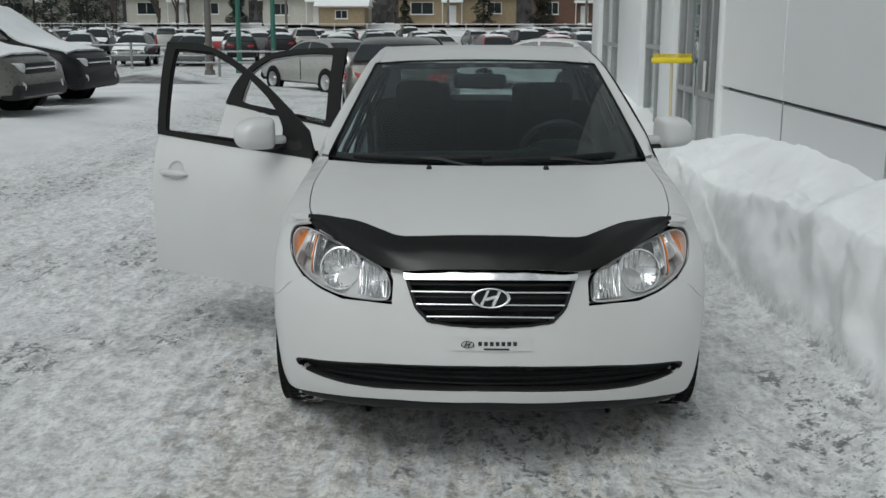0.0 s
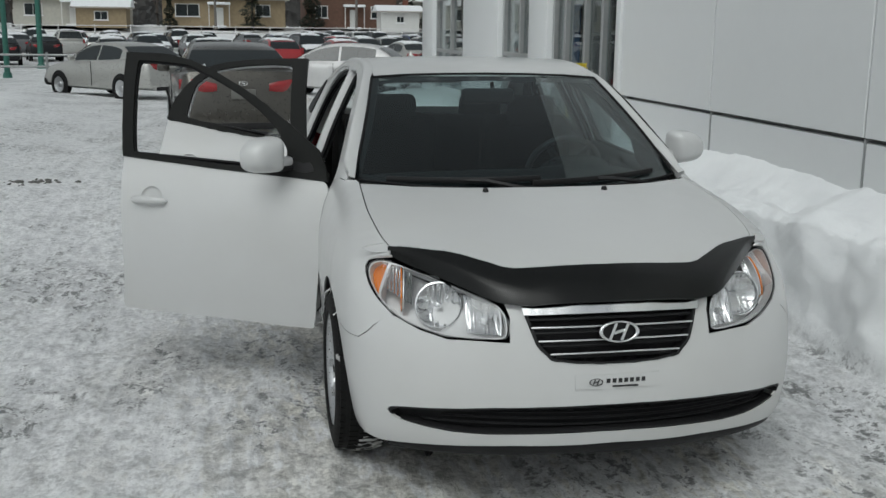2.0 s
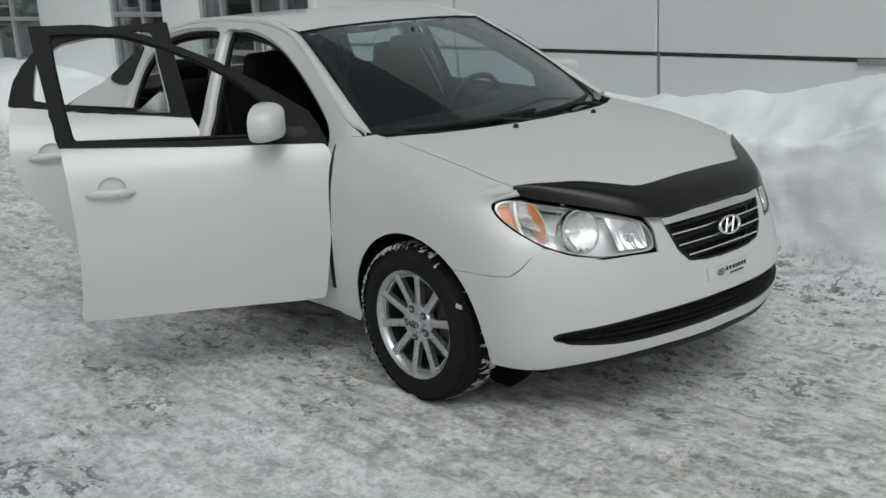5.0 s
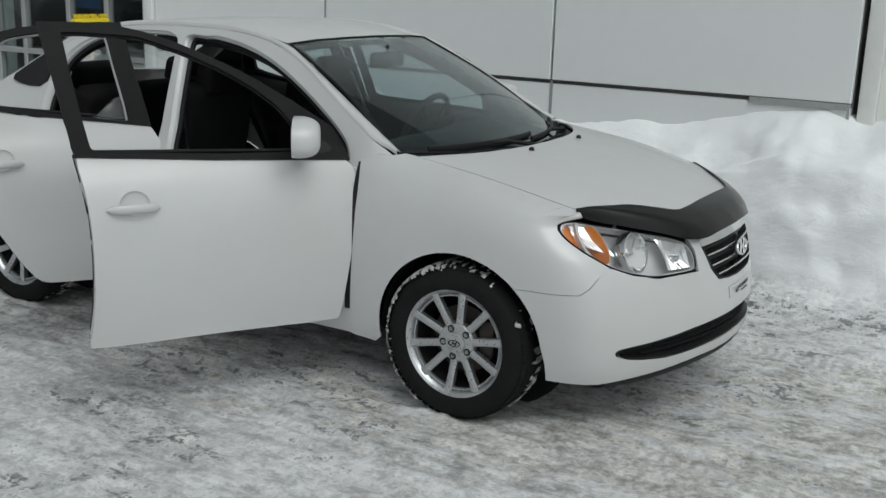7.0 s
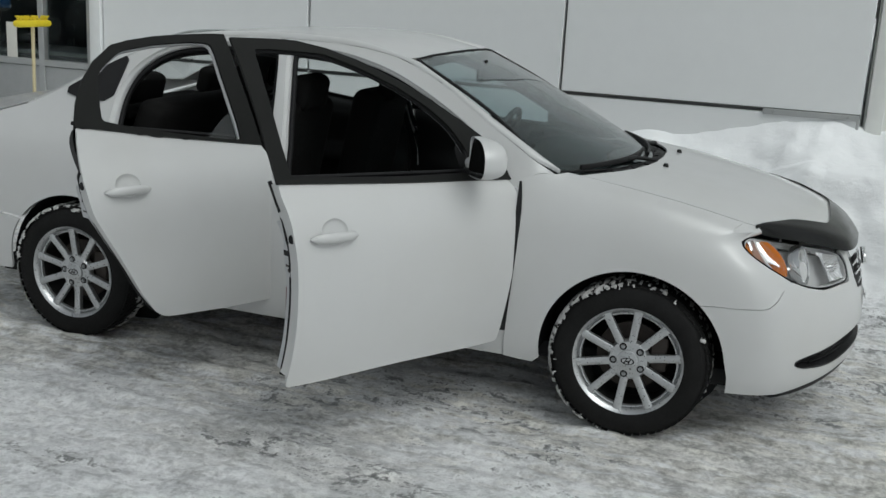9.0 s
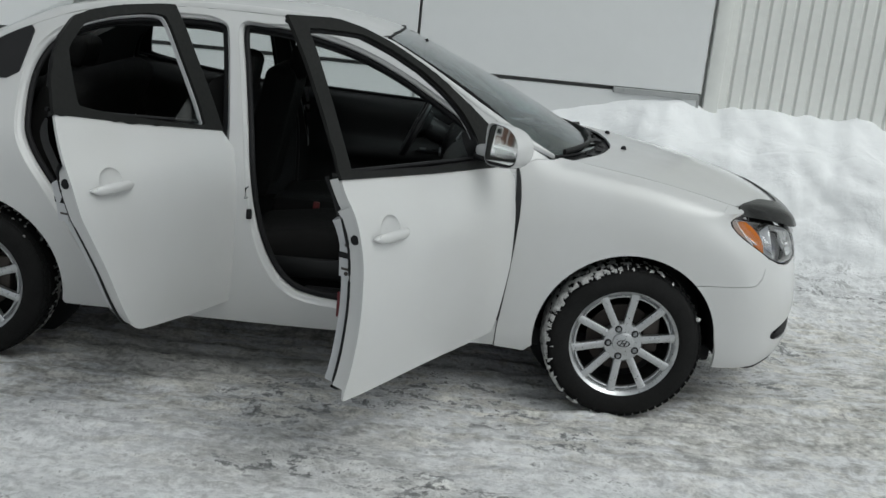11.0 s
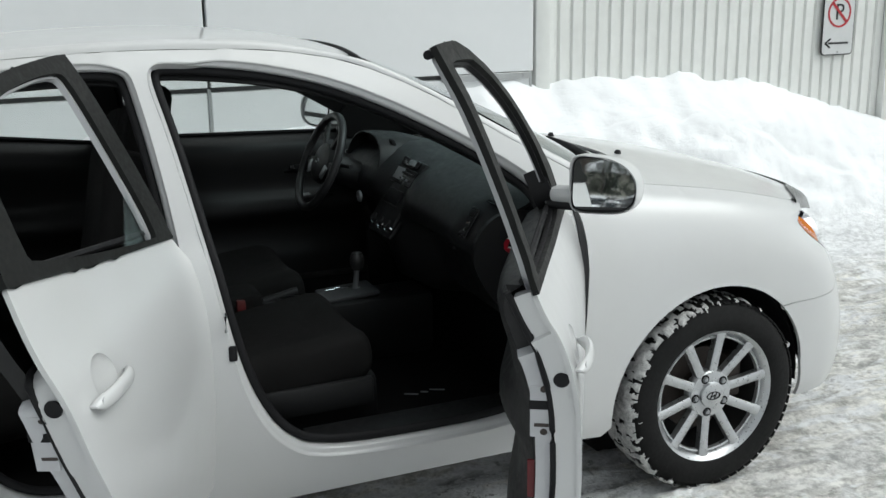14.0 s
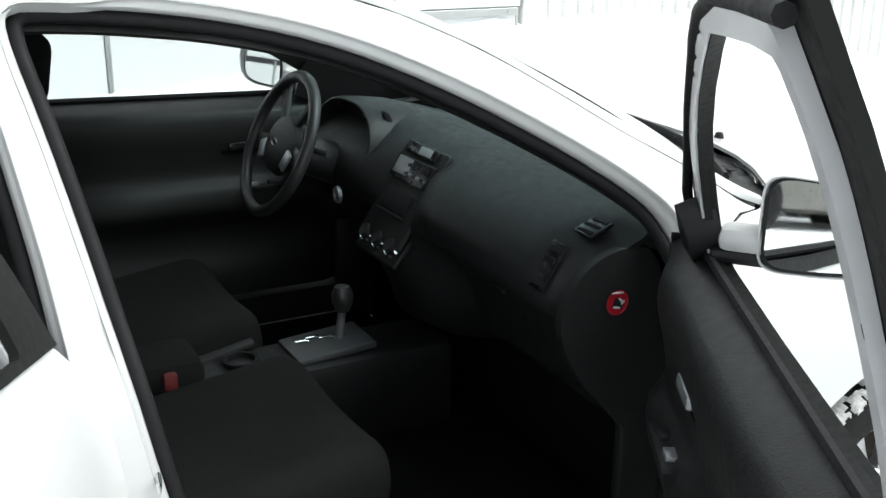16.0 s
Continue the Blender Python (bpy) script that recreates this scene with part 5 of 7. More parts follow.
for dy, dz, w, h, a, mat in ((0.0, -0.002, 0.022, 0.018, 20, RUBBER), (-0.006, 0.004, 0.012, 0.004, 50, STICKER_WHITE), (-0.010, 0.000, 0.010, 0.004, -40, STICKER_WHITE), (0.004, -0.008, 0.016, 0.004, 15, STICKER_WHITE), (0.003, 0.0205, 0.026, 0.003, 4, STICKER_WHITE)):
    part("sticker_mark", box(0.0016, w, h, (-0.7328 - (0.0004 if mat is not RUBBER else 0), 0.668 + dy, 0.866 + dz), 0.0, 1, Matrix.Rotation(radians(a), 4, "X")), mat, dash)
part("glovebox_lid", loft([[(x, y, z) for x in [-0.60 + 0.42 * k / 8 for k in range(9)]] for y, z in ((0.712, 0.800), (0.684, 0.765), (0.658, 0.70), (0.63, 0.62))], thick=0.014), CABIN, dash)
part("glovebox_latch", box(0.05, 0.012, 0.018, (-0.38, 0.708, 0.785), 0.004, 1, Matrix.Rotation(radians(-30), 4, "X")), BLACK_TRIM, dash)
GLOSS_BLACK = varied("gloss_black_plastic", (0.008, 0.008, 0.009), 0.25, 8, 0.2)
slope = Matrix.Rotation(radians(33), 4, "X")


def fascia(name, sx, sz, at, mat, parent, depth=0.014, bevel=0.005, label="", turn=slope):
    """A flat plate lying on the sloped face of the dash."""
    return part(name, box(sx, depth, sz, at, bevel, 2, turn), mat, parent, label)


for at, sx, sz, n, turn in (((-0.640, 0.764, 0.925), 0.050, 0.100, 4, slope), ((-0.650, 0.672, 0.990), 0.060, 0.055, 3, Matrix.Rotation(radians(68), 4, "X")), ((0.640, 0.764, 0.925), 0.050, 0.100, 4, slope)):
    vent = fascia("air_vent", sx, sz, at, GLOSS_BLACK, dash, 0.008, 0.004, "", turn)
    up, out = turn.to_3x3() @ Vector((0, 0, 1)), turn.to_3x3() @ Vector((0, 1, 0))
    for k in range(n):
        c = Vector(at) + up * sz * 0.7 * (k / (n - 1) - 0.5) + out * 0.0045
        part("louvre", box(sx * 0.74, 0.003, sz * 0.5 / n, c, 0.001, 1, turn), RUBBER, vent)

# radio, pocket and climate knobs on the sloped middle of the dash
stack = fascia("console_panel", 0.215, 0.255, (0, 0.744, 0.903), CABIN, car, 0.02, 0.012)


def face_at(z, out=0.0):
    return (0.748 + (0.905 - z) * math.tan(radians(33)) + (0.010 + out) * math.cos(radians(33)), z + (0.010 + out) * math.sin(radians(33)))


def on_face(name, x, z, sx, sz, mat, depth=0.006, bevel=0.002, label=""):
    y, zz = face_at(z, 0.0)
    return fascia(name, sx, sz, (x, y, zz), mat, stack, depth, bevel, label)


on_face("radio", 0.0, 0.952, 0.185, 0.062, GLOSS_BLACK, 0.010, 0.004, "dark radio with silver trim")
on_face("radio_trim", 0.045, 0.956, 0.075, 0.046, SILVER_TRIM, 0.014, 0.004, "silver radio keys")
on_face("display_hood", 0.0, 0.998, 0.15, 0.030, GLOSS_BLACK, 0.014, 0.005)
on_face("display", -0.025, 0.998, 0.060, 0.020, varied("clear_display", (0.34, 0.37, 0.38), 0.2, 20, 0.1), 0.018, 0.002)
for k in range(5):
    on_face("button", -0.065 + 0.020 * k, 0.962, 0.015, 0.010, BLACK_TRIM, 0.016, 0.002)
    on_face("button", -0.065 + 0.020 * k, 0.944, 0.015, 0.008, SILVER_TRIM if k % 2 else BLACK_TRIM, 0.015, 0.002)
on_face("pocket", 0.0, 0.885, 0.13, 0.052, RUBBER, 0.006, 0.003)
on_face("pocket_rim", 0.0, 0.858, 0.14, 0.006, CABIN, 0.016, 0.002)
shelf = fascia("climate_panel", 0.215, 0.085, (0, 0.800, 0.790), CABIN, stack, 0.02, 0.012, "", Matrix.Rotation(radians(40), 4, "X"))
for x in (-0.068, 0.0, 0.068):
    at = Matrix.Translation((x, 0.809, 0.798)) @ Matrix.Rotation(radians(-50), 4, "X")
    knob = lathe([(0.0, 0.022), (0.016, 0.021), (0.020, 0.0)], 24)
    knob.transform(at)
    part("climate_knob", knob, BLACK_TRIM, stack)
    ringm = lathe([(0.0215, 0.006), (0.024, 0.009), (0.027, 0.0)], 24)
    ringm.transform(at)
    part("knob_ring", ringm, CHROME, stack, "thin chrome ring")

# steering wheel
SW = Matrix.Translation((0.372, 0.925, 0.972)) @ Matrix.Rotation(radians(-66), 4, "X")
rim = tube([(0.182 * math.cos(a), 0.182 * math.sin(a), 0) for a in [2 * math.pi * k / 48 for k in range(48)]], 0.0155, 12, closed=True)
rim.transform(SW)
wheel_rim = part("steering_wheel", rim, varied("wheel_grip", (0.020, 0.020, 0.021), 0.38, 8, 0.15, bump=0.2, bump_scale=250), car, "black four-spoke steering wheel")
pad = lathe([(0.0, 0.012), (0.045, 0.010), (0.066, 0.0), (0.074, -0.02), (0.06, -0.05)], 28)
pad.transform(SW @ Matrix.Diagonal((1.30, 1.10, 1, 1)))
part("horn_pad", pad, CABIN, wheel_rim)
for a, w in ((8, 0.05), (172, 0.05), (-55, 0.03), (-125, 0.03)):
    sp = box(0.13, w, 0.016, (0.115, 0, -0.012), 0.006)
    sp.transform(SW @ Matrix.Rotation(radians(a), 4, "Z"))
    part("spoke", sp, CABIN, wheel_rim)
for a in (20, 160):
    sp = box(0.034, 0.05, 0.010, (0.092, 0, 0.003), 0.004)
    sp.transform(SW @ Matrix.Rotation(radians(a), 4, "Z"))
    part("switch", sp, SILVER_TRIM, wheel_rim)
bd = emblem(0.018, 0.003)
bd.transform(SW @ Matrix.Translation((0, 0, 0.012)))
part("badge", bd, CHROME, wheel_rim)
part("steering_column", tube([(0.372, 0.89, 0.955), (0.372, 0.70, 0.87)], 0.062, 14, flat=0.9), CABIN, car)
part("ignition_bezel", lathe([(0.0, 0.006), (0.012, 0.006), (0.014, 0.010), (0.021, 0.009), (0.023, 0.0)], 20, "y", (0.265, 0.805, 0.846)), SILVER_TRIM, car)
hood_rows = []
for y, k in ((0.50, 0.55), (0.55, 0.76), (0.61, 0.90), (0.67, 0.97), (0.715, 1.0), (0.728, 0.985), (0.730, 0.95), (0.715, 0.91), (0.655, 0.87)):
    hood_rows.append([(0.37 + 0.190 * k * math.copysign(abs(math.cos(a)) ** 0.75, math.cos(a)), y + 0.03 * (1 - math.sin(a)), 0.965 + 0.108 * k * math.sin(a)) for a in [math.pi * q / 20 for q in range(21)]])
part("instrument_hood", loft(hood_rows), CABIN, car)
part("instrument_panel", box(0.30, 0.02, 0.12, (0.37, 0.665, 1.000), 0.02, turn=Matrix.Rotation(radians(-20), 4, "X")), RUBBER, car)
for dx in (-0.24, 0.24):
    part("stalk", tube([(0.372, 0.86, 0.955), (0.372 + dx * 0.8, 0.865, 0.975)], 0.008, 8), BLACK_TRIM, car)

# console and shifter
console = part("centre_console", box(0.20, 0.85, 0.23, (0, 1.08, 0.435), 0.03), CABIN, car)
part("shift_plate", box(0.150, 0.20, 0.02, (0.0, 0.955, 0.558), 0.008, turn=Matrix.Rotation(radians(-4), 4, "X")), varied("console_grey", (0.045, 0.047, 0.05), 0.4, 8, 0.12), console)
slot = bmesh.new()
for k, (dx, dy) in enumerate(((0, 0.06), (0.012, 0.03), (0.0, 0.0), (-0.008, -0.03))):
    box(0.006, 0.034, 0.004, (0.015 + dx, 0.955 + dy, 0.571), 0.001, 1, None, slot)
    box(0.016, 0.006, 0.004, (0.015 + dx, 0.94 + dy, 0.571), 0.001, 1, None, slot)
part("shift_gate", slot, CHROME, console)
part("shift_stem", tube([(0.0, 0.925, 0.56), (-0.008, 0.918, 0.64)], 0.010, 10), SILVER_TRIM, console)
part("shift_knob", lathe([(0.0, 0.066), (0.018, 0.062), (0.026, 0.044), (0.025, 0.022), (0.016, 0.0), (0.0, -0.002)], 20, "z", (-0.010, 0.917, 0.640)), varied("knob_leather", (0.02, 0.02, 0.02), 0.35, 12, 0.2), console)
part("cup_holder", lathe([(0.042, 0.0), (0.042, 0.012), (0.034, 0.012), (0.034, -0.03), (0.0, -0.03)], 24, "z", (0.0, 1.17, 0.552)), RUBBER, console)
part("armrest", box(0.17, 0.30, 0.12, (0, 1.42, 0.56), 0.03), CLOTH, car)
part("hand_brake", tube([(0.06, 1.32, 0.53), (0.06, 1.12, 0.57)], 0.015, 10), BLACK_TRIM, car)


def cushion(sx, sy, sz, at, turn=None, puff=0.25):
    """A padded block with rolled edges and a shallow dish."""
    b = box(sx, sy, sz, (0, 0, 0), min(sz, sx) * 0.42, 5)
    bmesh.ops.subdivide_edges(b, edges=[e for e in b.edges if e.calc_length() > 0.12], cuts=3, use_grid_fill=True)
    for v in b.verts:
        u = v.co.x / (sx / 2)
        if v.co.z > 0:
            v.co.z += sz * 0.18 * (u * u - 0.45)
    b.transform(Matrix.Translation(at) @ (turn if turn is not None else Matrix()))
    bmesh.ops.recalc_face_normals(b, faces=b.faces)
    for e in b.edges:
        e.smooth = True
    return b


for x, label in ((-0.37, "dark cloth passenger seat"), (0.37, "dark cloth driver seat")):
    seat = part("front_seat", cushion(0.52, 0.55, 0.17, (x, 1.335, 0.508), Matrix.Rotation(radians(-8), 4, "X")), CLOTH, car, label)
    part("seat_base", box(0.46, 0.46, 0.16, (x, 1.28, 0.40), 0.03), CABIN, seat)
    part("side_shield", box(0.03, 0.40, 0.09, (x + (-0.255 if x < 0 else 0.255), 1.28, 0.44), 0.012), CABIN, seat)
    set_back = 0.11 if x < 0 else -0.03
    back = cushion(0.50, 0.66, 0.15, (0, 0, 0))
    back.transform(Matrix.Translation((x, 1.68 + 0.8 * set_back, 0.87)) @ Matrix.Rotation(radians(101), 4, "X"))
    part("backrest", back, CLOTH, seat)
    rest = cushion(0.26, 0.17, 0.10, (0, 0, 0))
    rest.transform(Matrix.Translation((x, 1.56 + set_back, 1.215)) @ Matrix.Rotation(radians(100), 4, "X"))
    part("headrest", rest, CLOTH, seat)
    for dx in (-0.06, 0.06):
        part("headrest_post", tube([(x + dx, 1.68 + set_back, 1.10), (x + dx, 1.575 + set_back, 1.19)], 0.006, 8), CHROME, seat)
rear_seat = part("rear_seat", cushion(1.24, 0.52, 0.18, (0, 2.18, 0.52), Matrix.Rotation(radians(-6), 4, "X")), CLOTH, car, "dark cloth rear bench")
back = cushion(1.24, 0.62, 0.14, (0, 0, 0))
back.transform(Matrix.Translation((0, 2.49, 0.84)) @ Matrix.Rotation(radians(112), 4, "X"))
part("backrest", back, CLOTH, rear_seat)
for x in (-0.34, 0.34):
    rest = cushion(0.27, 0.15, 0.09, (0, 0, 0))
    rest.transform(Matrix.Translation((x, 2.60, 1.16)) @ Matrix.Rotation(radians(105), 4, "X"))
    part("headrest", rest, CLOTH, rear_seat)
part("seat_belt", tube([(-0.66, 1.64, 1.20), (-0.64, 1.62, 0.8), (-0.62, 1.55, 0.40)], 0.022, 6, flat=0.12), BLACK_TRIM, car)
part("buckle", box(0.022, 0.030, 0.05, (-0.115, 1.36, 0.590), 0.006), varied("buckle_red", (0.10, 0.012, 0.012), 0.5, 20, 0.1), car, "red belt buckle")
part("rear_view_mirror", box(0.26, 0.038, 0.072, (-0.025, 0.905, 1.338), 0.020, 3), BLACK_TRIM, car)
part("mirror_stem", tube([(0, 0.91, 1.36), (0, 0.925, 1.40)], 0.010, 8), BLACK_TRIM, car)
for x in (-0.33, 0.33):
    part("sun_visor", box(0.40, 0.15, 0.014, (x, 1.10, 1.415), 0.006, turn=Matrix.Rotation(radians(12), 4, "X")), HEADLINER, car)
part("pillar_trim", sheet(rounded([(0.37, 1.0), (0.76, 1.0), (0.75, 1.15), (0.66, 1.15), (0.50, 1.08), (0.40, 1.03)], 1), lambda y, z: (half_width(y, z) - 0.085, y, z), 0.04, thick=0.012), CABIN, car, "dark trim at the foot of the pillar")
# fittings on the door trims
for d, side in ((door_fr, -1), (door_fl, 1)):
    part("switch_panel", box(0.040, 0.15, 0.012, (side * 0.690, 0.86, 0.776), 0.004), BLACK_TRIM, d)
    part("window_switch", box(0.022, 0.035, 0.012, (side * 0.690, 0.90, 0.784), 0.003), SILVER_TRIM, d)
    part("window_switch", box(0.020, 0.025, 0.012, (side * 0.690, 0.84, 0.784), 0.003), BLACK_TRIM, d)
    part("inner_handle", box(0.016, 0.085, 0.026, (side * 0.699, 0.92, 0.900), 0.007), SILVER_TRIM if side < 0 else GLOSS_BLACK, d, "pull handle in the trim")
    part("handle_cup", box(0.010, 0.13, 0.055, (side * 0.706, 0.92, 0.905), 0.012), GLOSS_BLACK, d)
part("red_reflector", box(0.012, 0.012, 0.10, (-0.765, 1.492, 0.46), 0.004), RED_LENS, door_fr, "red reflector in the door edge")
# strikers on the pillar
for y, z in ((1.552, 0.79),):
    part("striker", tube([(-0.855, y, z - 0.02), (-0.880, y + 0.004, z - 0.02), (-0.880, y + 0.004, z + 0.02), (-0.855, y, z + 0.02)], 0.004, 8), CHROME, car)
part("door_switch", box(0.012, 0.022, 0.042, (-0.868, 1.540, 0.705), 0.005), RUBBER, car)
part("scuff_plate", box(0.13, 0.74, 0.02, (-0.745, 0.95, 0.372), 0.006), CABIN, car, "black plastic sill plate")
for x in (-0.715, 0.715):
    part("kick_panel", box(0.03, 0.16, 0.34, (x, 0.555, 0.47), 0.01), CABIN, car)
for z in (0.52, 0.93):
    part("hinge", box(0.03, 0.035, 0.05, (-0.822, 1.662, z), 0.006), JAMB, car)
    part("hinge", box(0.05, 0.05, 0.06, (-0.800, 0.535, z), 0.008), JAMB, car)


# ---- ground and snow, one sheet ----
def lump(x, y, scale, octaves=4):
    return noise.fractal((x * scale, y * scale, 0.37 * scale), 0.9, 2.1, octaves)


WALL_SNOW = curve((-12, 0.2), (-5.5, 0.35), (-4.3, 0.5), (-3.6, 0.66), (-3.3, 0.72), (-2.75, 0.90), (-2.3, 0.985), (-1.5, 1.03), (-0.9, 1.05), (0.0, 0.95), (0.9, 0.87), (2.7, 0.85), (4.0, 0.76), (4.7, 0.66),
                  (6.0, 0.45), (7.5, 0.45), (9.0, 0.65), (11, 0.8), (13, 0.8), (15, 0.5), (18, 0.1), (22, 0.0))
FOOT_X = curve((-12, 1.6), (-5, 1.5), (-3.5, 1.25), (-2.0, 1.10), (-0.6, 1.18), (0.3, 1.16), (2.0, 1.12), (4.0, 1.1), (6.0, 1.15), (8.0, 1.0), (10, 0.55), (12, 0.45), (14, 0.7), (16, 1.2), (22, 1.9))
# the blown-off face of the drift along the car: its line, its crest and the loose apron below
FACE_X = curve((-6, 1.95), (-4, 1.86), (-3, 1.78), (-2, 1.70), (-1, 1.66), (0, 1.71), (1, 1.68), (2, 1.60), (3, 1.50), (4.5, 1.35))
CREST = curve((-6, 0.16), (-4.2, 0.26), (-3.2, 0.46), (-2.4, 0.70), (-1.6, 0.79), (-0.8, 0.77), (0, 0.67), (1, 0.63), (2, 0.58), (3, 0.52), (4.5, 0.45))
APRON_X = curve((-6, 1.75), (-3.6, 1.42), (-2.4, 1.22), (-1.3, 1.05), (-0.6, 1.20), (0.2, 1.32), (1.2, 1.36), (2.2, 1.30), (4.5, 1.10))
APRON = curve((-6, 0.06), (-3, 0.12), (-1.5, 0.17), (-0.5, 0.14), (0.5, 0.08), (2, 0.06), (4.5, 0.06))


def pile(x, y):
    f, top = FOOT_X(y), WALL_SNOW(y)
    s = (x - f + 0.10 + 0.09 * lump(0.3, y, 0.9, 3)) / (2.12 - f)
    if s <= 0:
        return 0.0
    s = min(s, 1.15)
    h = top * (0.84 * blend(-0.08, 0.60, s) + 0.16 * s - 0.84 * blend(-0.08, 0.60, 0))
    return max(h + 0.035 * lump(x, y + 9, 1.2, 2) * min(s * 3, 1) * min(top, 1), 0)


def cut(x, y):
    f = FACE_X(y) + 0.035 * lump(0.7, y, 1.1, 3)
    top, crest, a0, a = WALL_SNOW(y), CREST(y) + 0.03 * lump(2.1, y, 1.7, 3), APRON_X(y) + 0.08 * lump(5.3, y, 0.8, 3), APRON(y)
    h = a * blend(a0, f + 0.05, x) * (1 + 0.5 * lump(x, y, 2.2, 3))
    lean = 0.075 + 0.05 * blend(-0.3, -1.8, y)
    h += (crest - a) * blend(f - lean, f + lean, x) ** 0.8
    h += (top - crest) * blend(f + 0.02, 2.16, x) + 0.012 * lump(x, y + 3, 1.2, 2) * blend(f, f + 0.15, x)
    return max(h, 0.0)


def bank(x, y):
    k = blend(2.6, 4.2, y)
    if k <= 0:
        return cut(x, y)
    if k >= 1:
        return pile(x, y)
    return cut(x, y) * (1 - k) + pile(x, y) * k


def ground(x, y):
    z = 0.012 * lump(x, y, 0.6, 2)
    near = max(0.0, 1 - max(abs(x + 1.5) - 6, abs(y - 1) - 9, 0) / 6)
    if near:
        driven = blend(-2.4, -1.2, x) * blend(1.35, 1.0, x)
        rut = 0.010 * lump(x * 3.2, y * 0.35 + 5, 1.4, 3) + 0.010 * lump(x, y, 3.5, 4) + 0.006 * abs(lump(x * 1.6, y, 9.0, 3))
        knob = 1 - abs(noise.noise((x * 6.5, y * 3.4, 2.2)))
        crumb = noise.noise((x * 15, y * 10, 8.1))
        rut += 0.013 * knob ** 5 + 0.007 * max(crumb, 0) + 0.010 * noise.noise((x * 3.1, y * 1.9, 4.4))
        rut += driven * (0.011 * lump(x * 2.6, y * 0.22, 4.2, 3) - 0.014 * math.exp(-((abs(x) - 0.77) / 0.11) ** 4))
        z += rut * near
    if -14 < y < 24 and x > -1:
        z += bank(x, y)
    # low ploughed ridge along the far side of the yard
    if 18.5 < y < 23.5 and -9.2 < x < -4.6:
        z += 0.42 * max(0.0, 1 - ((y - 21.0) / 1.3) ** 2) * (1 + 0.6 * lump(x, y, 0.9, 3)) * min((-4.6 - x) / 0.8, (x + 9.2) / 0.8, 1)
    if 27 < y < 33 and x < -7:
        z += 0.5 * max(0.0, 1 - ((y - 30.0) / 2.2) ** 2) * (1 + 0.4 * lump(x, y, 0.7, 3)) * min((-7 - x) / 2, 1)
    z -= 0.05 * blend(8, 13, y) + 0.41 * blend(14, 36, y)
    if x < -3.5 and 4 < y < 30:
        z += 0.32 * blend(-3.5, -6.5, x) * blend(4, 9, y) * (1 - blend(20, 30, y))
    if y > 104:
        z += 1.9 * blend(104, 122, y)
    if math.hypot(x + 19, y - 31) < 8 and y > 22:
        z += 2.4 * max(0, 1 - (math.hypot(x + 19, (y - 31)) / 6.0) ** 2)
    return z


def lines(lo, fine_lo, fine_hi, hi, step):
    fine = np.arange(fine_lo, fine_hi + step / 2, step)
    out, d, v = [], step, fine_hi
    while v < hi:
        d *= 1.18
        v += d
        out.append(min(v, hi))
    down, d, v = [], step, fine_lo
    while v > lo:
        d *= 1.18
        v -= d
        down.append(max(v, lo))
    return list(down[::-1]) + list(fine) + out


gx, gy = lines(-420, -4.6, 2.3, 420, 0.026), lines(-160, -4.2, 5.0, 460, 0.026)


gx = sorted(set(gx + [0.9 + 0.0125 * k for k in range(40)] + [1.4 + 0.009 * k for k in range(56)]))


def drift(x, y):
    """A point of the sheet; the cut face breaks into lumps and small overhangs."""
    z = ground(x, y)
    if -7 < y < 4.5 and 1.05 < x < 2.04 and z > 0.04:
        k = min((z - 0.04) * 6, 1) * min((2.04 - x) * 7, 1)
        steep = k * math.exp(-((x - FACE_X(y)) / 0.22) ** 2)
        q = Vector((x * 1.2, y * 2.4, z * 2.9))
        d = noise.voronoi(q * 1.35)[0]
        clod = 0.042 * (0.42 - d[0]) + 0.030 * noise.noise(q * 1.0 + Vector((3, 1, 7)))
        push = clod + 0.016 * noise.noise(q * 3.1) + 0.008 * noise.noise(q * 6.7)
        x -= steep * push
        z += (0.35 * steep + 0.03 * k) * push
    return (x, y, z)


verts = [drift(x, y) for y in gy for x in gx]
n = len(gx)
faces = [(j * n + i, j * n + i + 1, (j + 1) * n + i + 1, (j + 1) * n + i) for j in range(len(gy) - 1) for i in range(n - 1)]
me = bpy.data.meshes.new("ground")
me.from_pydata(verts, [], faces)
me.polygons.foreach_set("use_smooth", [True] * len(faces))
yard = new("ground", me)
tagged(yard, "packed snow and grey ice with tyre tracks and drifts", "ground", kind="structure")

ICE = material("packed_snow", (0.6, 0.61, 0.62), 0.7)
pos = ICE.node_tree.nodes.new("ShaderNodeNewGeometry")
sep = ICE.node_tree.nodes.new("ShaderNodeSeparateXYZ")
link(ICE, pos.outputs["Position"], sep.inputs[0])
patchy = fractal(ICE, 1.25, 9, 0.62, (1.25, 0.62, 1))
streak = fractal(ICE, 3.2, 9, 0.68, (2.0, 0.36, 1))
comb = fractal(ICE, 8.0, 8, 0.68, (2.0, 0.38, 1))
speck = fractal(ICE, 34, 7, 0.72)
chips = fractal(ICE, 8.5, 9, 0.72, (1.15, 0.75, 1))
grain = fractal(ICE, 60, 5, 0.68)


def fade(socket, a, b):
    r = ICE.node_tree.nodes.new("ShaderNodeMapRange")
    r.inputs["From Min"].default_value, r.inputs["From Max"].default_value = a, b
    link(ICE, socket, r.inputs["Value"])
    return r.outputs[0]


